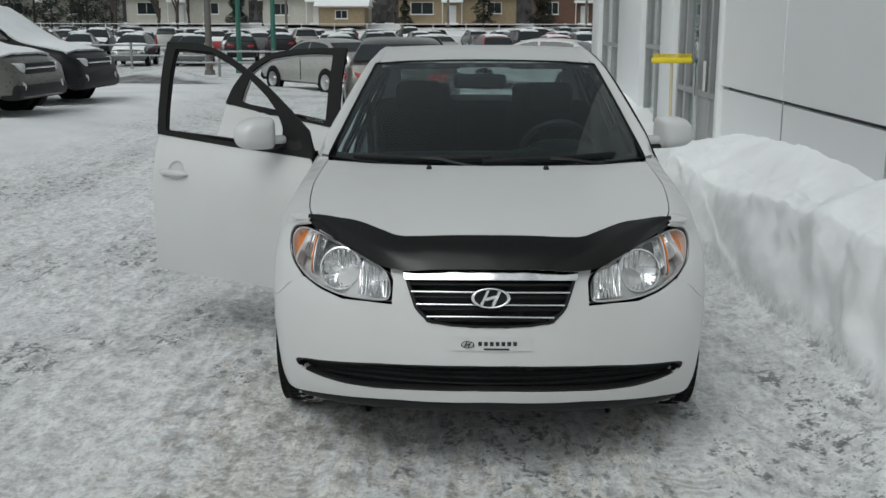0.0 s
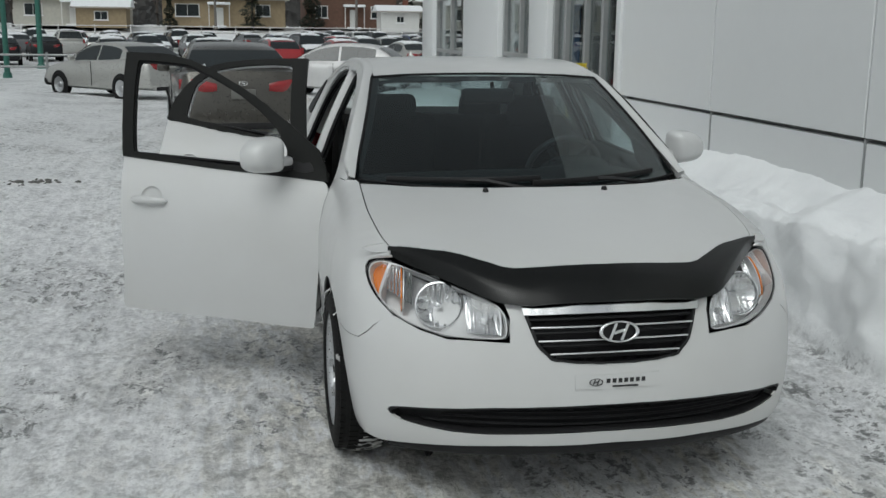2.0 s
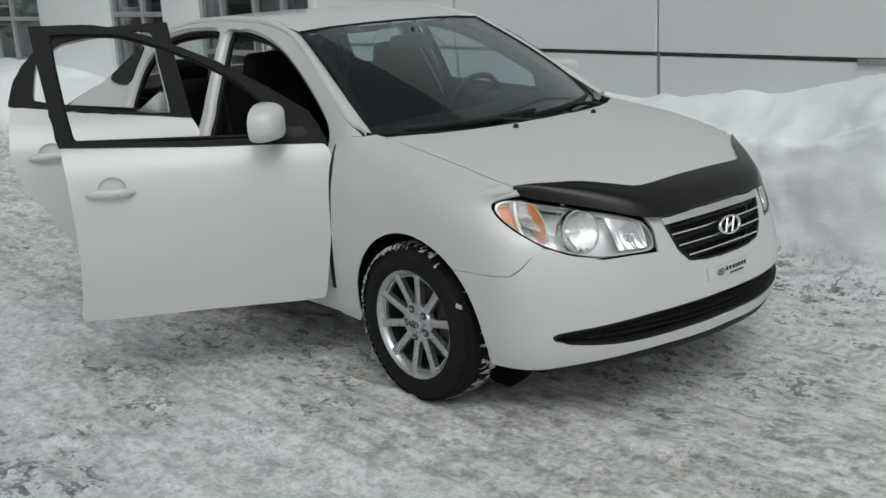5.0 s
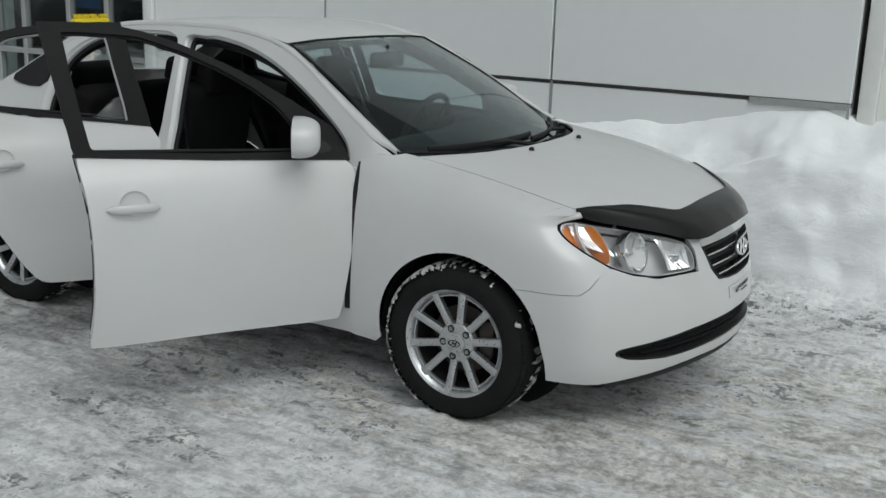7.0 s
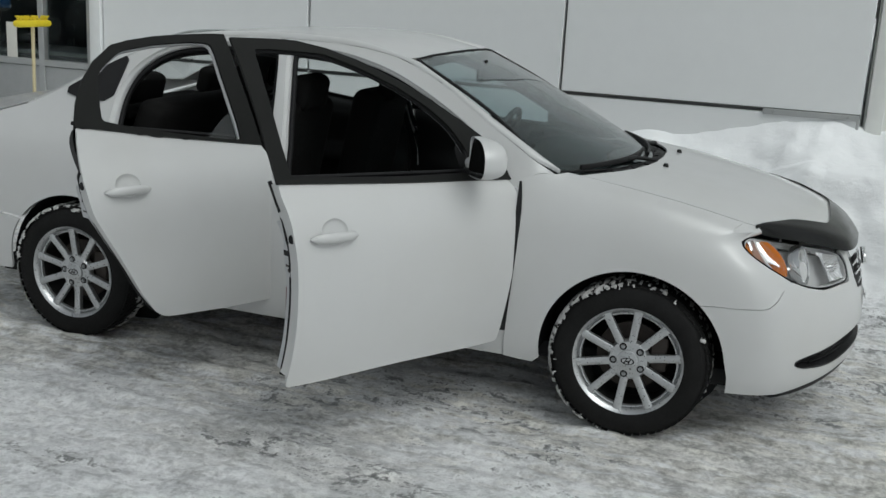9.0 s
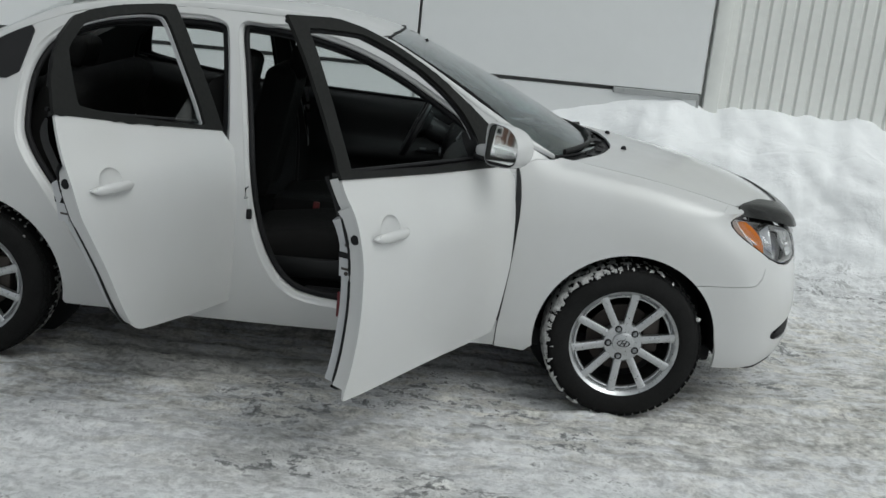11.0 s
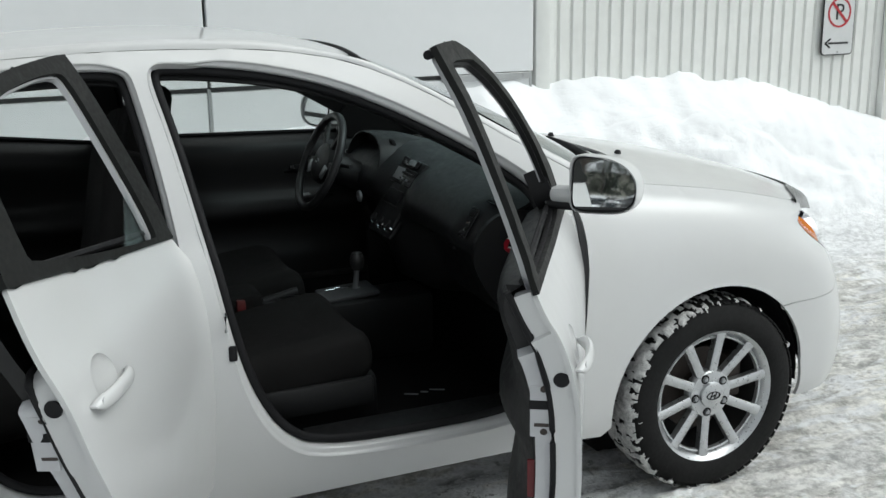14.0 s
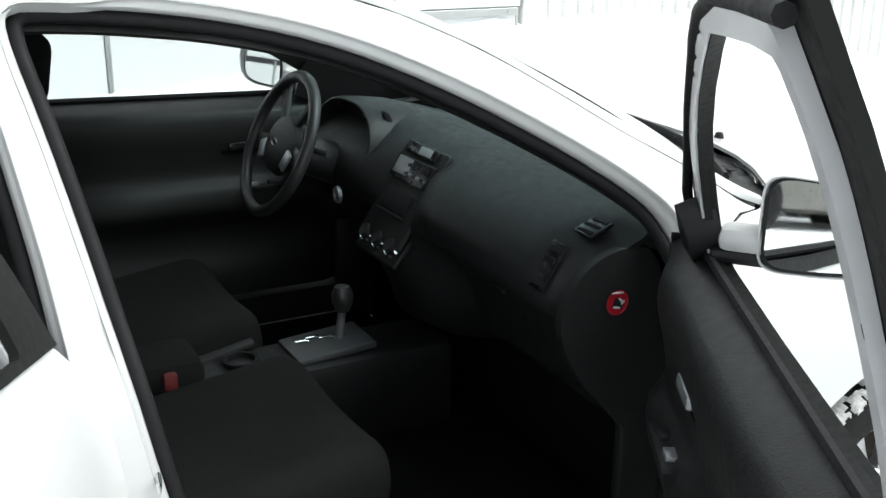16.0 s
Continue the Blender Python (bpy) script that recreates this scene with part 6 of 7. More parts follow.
# the driven lane, where the tyres have ground the snow to grey-brown ice
lane = mixed(ICE, 1.0, fade(sep.outputs["X"], -2.3, -1.0), fade(sep.outputs["X"], 1.30, 0.85), "MULTIPLY")
flake = fractal(ICE, 13.0, 7, 0.60, (1.35, 0.62, 1))
white = ramp(ICE, mixed(ICE, 0.4, chips, speck), (0.41, (0.56, 0.57, 0.58)), (0.53, (0.79, 0.80, 0.81)))
grey_ice = ramp(ICE, mixed(ICE, 0.3, chips, speck), (0.42, (0.38, 0.385, 0.385)), (0.55, (0.68, 0.685, 0.685)))
worn = ramp(ICE, mixed(ICE, 0.3, mixed(ICE, 0.6, streak, chips), speck), (0.435, (0.27, 0.262, 0.23)), (0.555, (0.80, 0.785, 0.735)))
dirt = ramp(ICE, grain, (0.36, (0.035, 0.036, 0.036)), (0.66, (0.21, 0.215, 0.215)))
base = mixed(ICE, mixed(ICE, 1.0, lane, ramp(ICE, mixed(ICE, 0.4, patchy, streak), (0.40, (0.35, 0.35, 0.35)), (0.54, (1, 1, 1))), "MULTIPLY"), grey_ice, worn)
# crisp crusts of trodden snow over the ice, thicker beside the lane
cover = mixed(ICE, 0.42, mixed(ICE, 0.5, flake, comb), patchy)
thick = mixed(ICE, lane, ramp(ICE, cover, (0.415, (0, 0, 0)), (0.475, (0.88, 0.88, 0.88))), ramp(ICE, cover, (0.485, (0, 0, 0)), (0.525, (0.9, 0.9, 0.9))))
c = mixed(ICE, thick, base, white)
# bare dark patches in loose clusters
cluster = ramp(ICE, mixed(ICE, 0.35, fractal(ICE, 0.85, 4, 0.6, (1.2, 0.7, 1)), streak), (0.49, (0, 0, 0)), (0.57, (1, 1, 1)))
c = mixed(ICE, mixed(ICE, 1.0, ramp(ICE, mixed(ICE, 0.42, mixed(ICE, 0.4, flake, chips), speck), (0.505, (0, 0, 0)), (0.545, (0.9, 0.9, 0.9))), cluster, "MULTIPLY"), c, dirt)
c = mixed(ICE, ramp(ICE, mixed(ICE, 0.4, mixed(ICE, 0.5, chips, patchy), speck), (0.57, (0, 0, 0)), (0.62, (0.8, 0.8, 0.8))), c, dirt)
# trodden crumbs and pits, a few centimetres each
crumbs = ramp(ICE, mixed(ICE, 0.35, fractal(ICE, 21, 5, 0.66, (1.2, 0.8, 1)), speck), (0.41, (0.84, 0.84, 0.84)), (0.54, (1.10, 1.10, 1.10)))
c = mixed(ICE, 1.0, c, crumbs, "MULTIPLY")
# pressed tread marks in the two wheel tracks, with broken white crust between the bars
bars = ICE.node_tree.nodes.new("ShaderNodeTexWave")
bars.wave_type, bars.bands_direction = "BANDS", "Y"
for key, value in (("Scale", 5.6), ("Distortion", 6.0), ("Detail", 4.0), ("Detail Scale", 2.2)):
    bars.inputs[key].default_value = value
link(ICE, pos.outputs["Position"], bars.inputs["Vector"])
tracks = None
for x in (-0.98, -0.76, 0.74):
    one = mixed(ICE, 1.0, fade(sep.outputs["X"], x - 0.12, x - 0.06), fade(sep.outputs["X"], x + 0.12, x + 0.06), "MULTIPLY")
    tracks = one if tracks is None else mixed(ICE, 1.0, tracks, one, "LIGHTEN")
pressed = mixed(ICE, 1.0, tracks, ramp(ICE, mixed(ICE, 0.5, patchy, comb), (0.44, (0, 0, 0)), (0.53, (0.40, 0.40, 0.40))), "MULTIPLY")
pressed = mixed(ICE, 1.0, pressed, fade(sep.outputs["Y"], -0.3, -0.9), "MULTIPLY")
c = mixed(ICE, pressed, c, ramp(ICE, mixed(ICE, 0.45, bars.outputs["Fac"], chips), (0.36, (0.30, 0.295, 0.265)), (0.60, (0.80, 0.80, 0.79))))
# clean snow where it stands higher than the driven ice
hi = ICE.node_tree.nodes.new("ShaderNodeMapRange")
hi.inputs["From Min"].default_value, hi.inputs["From Max"].default_value = 0.05, 0.22
link(ICE, sep.outputs["Z"], hi.inputs["Value"])
far = ICE.node_tree.nodes.new("ShaderNodeMapRange")
far.inputs["From Min"].default_value, far.inputs["From Max"].default_value = 9.0, 16.0
link(ICE, sep.outputs["Y"], far.inputs["Value"])
snowy = ramp(ICE, fractal(ICE, 1.1, 8, 0.62), (0.3, (0.75, 0.765, 0.78)), (0.62, (0.885, 0.90, 0.91)))
c = mixed(ICE, hi.outputs[0], c, snowy)
# the bare wet street beyond the yard
street = mixed(ICE, 1.0, mixed(ICE, 1.0, fade(sep.outputs["Y"], 23.4, 24.2), fade(sep.outputs["Y"], 28.2, 27.4), "MULTIPLY"), fade(sep.outputs["X"], -5.0, -6.5), "MULTIPLY")
c = mixed(ICE, street, c, ramp(ICE, patchy, (0.35, (0.07, 0.07, 0.075)), (0.65, (0.26, 0.26, 0.26))))
link(ICE, c, surface(ICE).inputs["Base Color"])
link(ICE, ramp(ICE, patchy, (0.4, (0.62, 0.62, 0.62)), (0.60, (0.30, 0.30, 0.30))), surface(ICE).inputs["Roughness"])
bumped(ICE, mixed(ICE, 0.15, mixed(ICE, 0.35, cover, chips), speck), 1.0, 0.05)
bump = surface(ICE).inputs["Normal"].links[0].from_node
link(ICE, ramp(ICE, hi.outputs[0], (0.0, (1, 1, 1)), (1.0, (0.5, 0.5, 0.5))), bump.inputs["Strength"])
me.materials.append(ICE)


# a kicked heap of dirty slush on the trodden snow
SLUSH = varied("dirty_slush", (0.10, 0.098, 0.092), 0.6, 30, 0.5, bump=0.6)
heap = bmesh.new()
rng = random.Random(4)
for _ in range(34):
    px, py = rng.gauss(0, 0.20), rng.gauss(0, 0.10)
    r = rng.uniform(0.018, 0.055)
    bit = lathe([(0.0, r * 0.55), (r * 0.6, r * 0.45), (r, 0.0), (r * 0.9, -r * 0.4)], 7)
    for v in bit.verts:
        v.co *= 0.75 + 0.5 * noise.noise(v.co * 30 + Vector((px, py, 0)) * 9)
    bit.transform(pose(px, py, ground(-3.33 + px, 7.55 + py), rng.uniform(-15, 15), rng.uniform(-15, 15), rng.uniform(0, 360)))
    join(heap, bit)
slush = part("slush_heap", heap, SLUSH)
slush.matrix_world = Matrix.Translation((-3.33, 7.55, 0.0))
tagged(slush, "dark grey heap of dirty slush on packed snow", "slush")


# ---- the white showroom building ----
PANEL = varied("white_wall_panel", (0.745, 0.76, 0.765), 0.42, 1.2, 0.02)
RIBBED = varied("ribbed_white_cladding", (0.74, 0.75, 0.725), 0.45, 2.0, 0.05)
JOINT = varied("joint_grey", (0.16, 0.16, 0.16), 0.6, 9, 0.2)
ALU = varied("brushed_aluminium", (0.42, 0.43, 0.43), 0.4, 9, 0.08, metal=0.6)
# the room's dimness is put into this near-black wall and floor colour
ROOM = varied("showroom_dimmed_by_colour", (0.05, 0.055, 0.06), 0.7, 3, 0.4)
PANE = pane("shop_glass", (0.75, 0.80, 0.80))
WX, TOP = 2.06, 5.2


def slab(name, y0, y1, z0, z1, x=WX, depth=0.05, mat=PANEL, parent=None, bevel=0.004):
    return part(name, box(depth, y1 - y0, z1 - z0, (x + depth / 2, (y0 + y1) / 2, (z0 + z1) / 2), bevel, 1), mat, parent)


wall_main = tagged(part("wall_showroom", box(0.25, 5.50, TOP, (WX + 0.19, 1.87, TOP / 2), 0.0), JOINT), "white panelled showroom wall above a snow bank", "wall", kind="structure")
SEAMS = [-0.885, 1.01, 2.87, 4.62]
for i in range(3):
    a, b = SEAMS[i] + 0.009, SEAMS[i + 1] - 0.009
    slab("wall_panel", a, b, 1.108, 3.0, parent=wall_main)
    slab("wall_panel", a, b, 3.02, TOP, parent=wall_main)
    slab("plinth_panel", a, b, 0.0, 1.080, x=WX + 0.014, parent=wall_main)
    slab("seam_strip", SEAMS[i] - 0.008 + (0.02 if i == 0 else 0), SEAMS[i] + 0.008 + (0.02 if i == 0 else 0), 0.3, 1.10, x=WX + 0.010, depth=0.02, mat=ALU, parent=wall_main, bevel=0.001)
# loose rail under the last panel
rail = slab("loose_rail", -0.86, -0.30, 1.068, 1.104, x=WX - 0.004, depth=0.02, mat=ALU, parent=wall_main, bevel=0.002)
tagged(rail, "bent aluminium rail under the panel")
for y in (-0.80, -0.36):
    part("rivet", lathe([(0, 0.004), (0.006, 0.003), (0.008, 0)], 10, "x", (WX - 0.006, y, 1.088)), JOINT, rail)

# glazed front: two narrow windows and a door between white piers
FX = 2.02
front = tagged(part("wall_entrance", box(0.30, 0.68, TOP, (FX + 0.15, 7.06, TOP / 2), 0.01), PANEL), "white piers of the showroom front", "wall", kind="structure")
for y0, y1 in ((8.78, 10.75), (13.05, 13.95)):
    part("pier", box(0.30, y1 - y0, TOP, (FX + 0.15, (y0 + y1) / 2, TOP / 2), 0.01), PANEL, front)
part("jamb", box(0.30, 0.10, TOP, (FX + 0.16, 4.67, TOP / 2), 0.01), PANEL, front)
for y0, y1, z0 in ((4.72, 6.72, 2.35), (7.40, 8.78, 2.6), (10.75, 13.05, 3.0)):
    part("header", box(0.28, y1 - y0, TOP - z0, (FX + 0.16, (y0 + y1) / 2, (TOP + z0) / 2), 0.005), PANEL, front)
part("side_return", box(14.0, 0.25, TOP, (FX + 7.2, 13.85, TOP / 2), 0.005), PANEL, front)
part("roof_slab", box(14.0, 38.0, 0.25, (FX + 7.1, -4.9, TOP + 0.12), 0.01), PANEL, front)


def glazing(name, y0, y1, z0, z1, mullions, transoms, label):
    w = tagged(new(name), label, "window", kind="structure")
    for y in (y0, *mullions, y1):
        part("mullion", box(0.07, 0.055, z1 - z0, (FX + 0.10, min(max(y, y0 + 0.03), y1 - 0.03), (z0 + z1) / 2), 0.006, 1), ALU, w)
    for z in (z0, *transoms, z1):
        part("transom", box(0.066, y1 - y0 - 0.01, 0.05, (FX + 0.10, (y0 + y1) / 2, min(max(z, z0 + 0.026), z1 - 0.026)), 0.006, 1), ALU, w)
    part("window_pane", box(0.008, y1 - y0 - 0.05, z1 - z0 - 0.05, (FX + 0.115, (y0 + y1) / 2, (z0 + z1) / 2)), PANE, w).visible_shadow = False
    return w


door_1 = glazing("door_1", 4.73, 6.71, 0.05, 2.35, (5.22, 5.70, 6.30), (0.98,), "glazed aluminium entrance door")
part("kick_panel", box(0.04, 0.94, 0.86, (FX + 0.10, 5.20, 0.52), 0.005), ALU, door_1)
part("paper_notice", box(0.004, 0.10, 0.28, (FX + 0.09, 5.52, 1.14), 0.001, 1), varied("notice_paper", (0.62, 0.61, 0.56), 0.7, 12, 0.05), door_1)
part("pull_handle", tube([(FX + 0.03, 5.66, 0.95), (FX + 0.03, 5.66, 1.25)], 0.014, 8), ALU, door_1)
glazing("window_1", 7.41, 8.77, 0.35, 2.6, (8.0,), (1.35,), "narrow aluminium framed window")
glazing("window_2", 10.76, 13.04, 0.45, 3.0, (11.9,), (1.3, 2.1), "tall aluminium framed window")
room = tagged(part("wall_inside", box(0.2, 9.6, TOP, (FX + 3.2, 9.2, TOP / 2), 0.0), ROOM), "wall inside the showroom, coloured dark for the dim room", "wall", kind="structure")
tagged(part("floor_inside", box(3.2, 9.6, 0.08, (FX + 1.7, 9.2, 0.02), 0.0), ROOM), "showroom floor, coloured dark for the dim room", "floor", kind="structure")
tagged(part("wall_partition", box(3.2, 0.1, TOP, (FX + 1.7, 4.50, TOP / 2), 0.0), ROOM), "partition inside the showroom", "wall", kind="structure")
# things seen through the glass
BLUE = varied("blue_poster", (0.03, 0.12, 0.30), 0.4, 6, 0.3)
for y, z, w, h, m in ((8.45, 1.55, 0.34, 0.8, BLUE), (6.4, 1.7, 0.35, 0.7, BLUE), (5.35, 1.75, 0.5, 0.5, varied("teal_poster", (0.03, 0.25, 0.30), 0.4, 6, 0.3))):
    tagged(part("poster", box(0.02, w, h, (FX + 0.9, y, z), 0.003, 1), m), "blue advertising panel behind the glass", "poster", "posters behind the glass")
desk = thing("reception_desk", "pale counter with papers inside the showroom", "desk")
part("top", box(0.7, 1.7, 0.04, (FX + 1.6, 6.3, 0.95), 0.01), varied("pale_laminate", (0.4, 0.4, 0.38), 0.4, 5, 0.1), desk)
part("front_panel", box(0.5, 1.6, 0.88, (FX + 1.65, 6.3, 0.48), 0.01), varied("grey_laminate", (0.15, 0.15, 0.15), 0.4, 5, 0.1), desk)

# broom with a yellow head leaning by the door
broom = thing("snow_broom", "snow broom with a yellow head standing in the snow", "broom")
part("handle", tube([(1.72, 5.0, 0.30), (1.70, 4.97, 1.29)], 0.014, 10), varied("pale_wood", (0.55, 0.48, 0.30), 0.5, 10, 0.1), broom)
YEL = varied("yellow_plastic", (0.75, 0.60, 0.02), 0.5, 14, 0.1)
part("head", box(0.36, 0.07, 0.05, (1.70, 4.97, 1.305), 0.02), YEL, broom, "yellow plastic head")
bristles = bmesh.new()
rng = random.Random(4)
for k in range(90):
    x = 1.53 + 0.34 * rng.random()
    tube([(x, 4.97 + 0.02 * rng.uniform(-1, 1), 1.32), (x + 0.02 * rng.uniform(-1, 1), 4.97 + 0.035 * rng.uniform(-1, 1), 1.362)], 0.003, 4, bristles)
part("bristles", bristles, YEL, broom)

# ribbed metal cladding past the panels
clad = tagged(part("wall_ribbed", box(0.2, 9.1, TOP, (WX + 0.20, -5.45, TOP / 2), 0.0), RIBBED), "white ribbed metal wall", "wall", kind="structure")
part("corner_post", box(0.08, 0.10, TOP, (WX + 0.07, -0.96, TOP / 2), 0.01), RIBBED, clad)
y = -1.003
while y > -3.58:
    rib = loft([[(WX + 0.10, y, z), (WX + 0.085, y - 0.010, z), (WX + 0.085, y - 0.066, z), (WX + 0.10, y - 0.076, z), (WX + 0.10, y - 0.088, z)] for z in (0.0, TOP)], thick=0.002)
    part("rib", rib, RIBBED, clad)
    y -= 0.0879
steel_door = tagged(new("door_2"), "white steel side door with a lever lock", "door", kind="structure")
part("leaf", box(0.05, 0.95, 2.05, (WX + 0.085, -4.16, 1.075), 0.004), PANEL, steel_door)
for yy in (-3.655, -4.67):
    part("frame", box(0.10, 0.06, 2.2, (WX + 0.08, yy, 1.10), 0.006), RIBBED, steel_door)
part("lock_plate", box(0.012, 0.062, 0.36, (WX + 0.055, -3.765, 1.03), 0.004), ALU, steel_door)
part("lever", tube([(WX + 0.045, -3.78, 1.0), (WX + 0.01, -3.785, 1.0), (WX + 0.008, -3.805, 1.0), (WX + 0.008, -3.81, 0.89)], 0.010, 8), ALU, steel_door)
part("blue_sign", box(0.006, 0.30, 0.30, (WX + 0.056, -3.985, 1.54), 0.002, 1), varied("sign_blue", (0.03, 0.05, 0.22), 0.4, 10, 0.1), steel_door)

# no-parking sign
sign = thing("parking_sign", "white no-parking sign with an arrow on the ribbed wall", "sign", at=Matrix.Translation((WX + 0.055, -3.20, 1.305)))
SIGN_WHITE = varied("sign_white", (0.60, 0.61, 0.61), 0.35, 8, 0.05)
SIGN_BLACK = varied("sign_black", (0.015, 0.015, 0.016), 0.4, 10, 0.2)
SIGN_RED = varied("sign_red", (0.42, 0.02, 0.03), 0.4, 10, 0.15)
b = box(0.006, 0.270, 0.41, (0, 0, 0), 0.0)
bmesh.ops.bevel(b, geom=[e for e in b.edges if abs(e.verts[0].co.x - e.verts[1].co.x) > 0.004], offset=0.03, segments=5, profile=0.5, affect="EDGES")
part("border", b, SIGN_BLACK, sign)
b = box(0.006, 0.256, 0.394, (-0.002, 0, 0), 0.0)
bmesh.ops.bevel(b, geom=[e for e in b.edges if abs(e.verts[0].co.x - e.verts[1].co.x) > 0.004], offset=0.026, segments=5, profile=0.5, affect="EDGES")
part("plate", b, SIGN_WHITE, sign)
part("ring", lathe([(0.085, 0.0), (0.085, 0.003), (0.098, 0.003), (0.098, 0.0), (0.085, 0.0)], 40, "x", (-0.0075, 0, 0.075)), SIGN_RED, sign)
letter = bpy.data.curves.new("letter", "FONT")
letter.body, letter.size, letter.extrude, letter.align_x, letter.align_y = "P", 0.15, 0.001, "CENTER", "CENTER"
letter.materials.append(SIGN_BLACK)
tmp = new("letter", letter)
dg = bpy.context.evaluated_depsgraph_get()
lm = bpy.data.meshes.new_from_object(tmp.evaluated_get(dg))
bpy.data.objects.remove(tmp)
lb = bmesh.new()
lb.from_mesh(lm)
lb.transform(Matrix.Translation((-0.0065, 0, 0.075)) @ Matrix(((0, 0, -1, 0), (-1, 0, 0, 0), (0, 1, 0, 0), (0, 0, 0, 1))))
part("letter", lb, SIGN_BLACK, sign, smooth=False)
part("slash", box(0.003, 0.018, 0.18, (-0.0085, 0, 0.075), 0.0, turn=Matrix.Rotation(radians(-45), 4, "X")), SIGN_RED, sign)
part("arrow_shaft", box(0.003, 0.17, 0.013, (-0.0065, -0.005, -0.125), 0.0), SIGN_BLACK, sign)
for a in (35, -35):
    part("arrow_head", box(0.003, 0.055, 0.012, (-0.0065, 0.085, -0.125 + (0.014 if a < 0 else -0.014)), 0.0, turn=Matrix.Rotation(radians(a), 4, "X")), SIGN_BLACK, sign)
for z in (0.185, -0.185):
    part("bolt", lathe([(0, 0.004), (0.006, 0.003), (0.008, 0)], 10, "x", (-0.009, 0, z)), ALU, sign)


# ---- parked cars ----
STYLES = {
    # body stations (y, top, half-width) and cabin stations (y, roof); fronts look towards -y
    "sedan": dict(body=[(-0.88, 0.50, 0.68), (-0.80, 0.68, 0.79), (-0.55, 0.80, 0.86), (0.0, 0.92, 0.885), (0.35, 0.97, 0.89), (1.3, 0.97, 0.89), (2.3, 1.02, 0.89), (3.0, 1.09, 0.88), (3.5, 1.08, 0.85), (3.62, 0.90, 0.81), (3.68, 0.5, 0.76)],
                  cabin=[(0.30, 0.97), (0.7, 1.22), (1.1, 1.41), (1.6, 1.46), (2.1, 1.43), (2.45, 1.36), (2.75, 1.23), (3.05, 1.09)], axle=2.65, r=0.32, glass=(0.62, 2.62), shield=(0.36, 1.03), back=(2.50, 3.0)),
    "hatch": dict(body=[(-0.82, 0.55, 0.66), (-0.74, 0.72, 0.77), (-0.5, 0.86, 0.83), (0.0, 0.97, 0.85), (0.3, 1.02, 0.86), (1.3, 1.00, 0.86), (2.3, 1.06, 0.86), (2.9, 1.12, 0.84), (3.2, 1.10, 0.80), (3.32, 0.85, 0.78), (3.36, 0.45, 0.74)],
                  cabin=[(0.15, 1.00), (0.6, 1.27), (1.0, 1.45), (1.5, 1.53), (2.1, 1.52), (2.6, 1.45), (2.9, 1.32), (3.22, 1.06)], axle=2.55, r=0.31, glass=(0.5, 2.75), shield=(0.22, 0.95), back=(2.72, 3.18)),
    "suv": dict(body=[(-0.92, 0.56, 0.72), (-0.84, 0.76, 0.84), (-0.6, 0.90, 0.91), (0.0, 1.01, 0.93), (0.35, 1.12, 0.93), (1.3, 1.10, 0.93), (2.4, 1.13, 0.93), (3.2, 1.16, 0.92), (3.55, 1.12, 0.89), (3.68, 0.9, 0.87), (3.74, 0.5, 0.84)],
                cabin=[(0.25, 1.11), (0.6, 1.36), (0.95, 1.60), (1.5, 1.70), (2.3, 1.70), (3.0, 1.66), (3.35, 1.52), (3.62, 1.12)], axle=2.75, r=0.365, glass=(0.55, 3.1), shield=(0.32, 0.92), back=(3.2, 3.58)),
}
DARK_GLASS = varied("far_car_glass", (0.014, 0.019, 0.021), 0.10, 6, 0.3, specular_ior_level=0.55)


def paint(name, color, metal=0.0):
    return varied(name, color, 0.3, 3, 0.08, metal=metal, coat_weight=0.6)


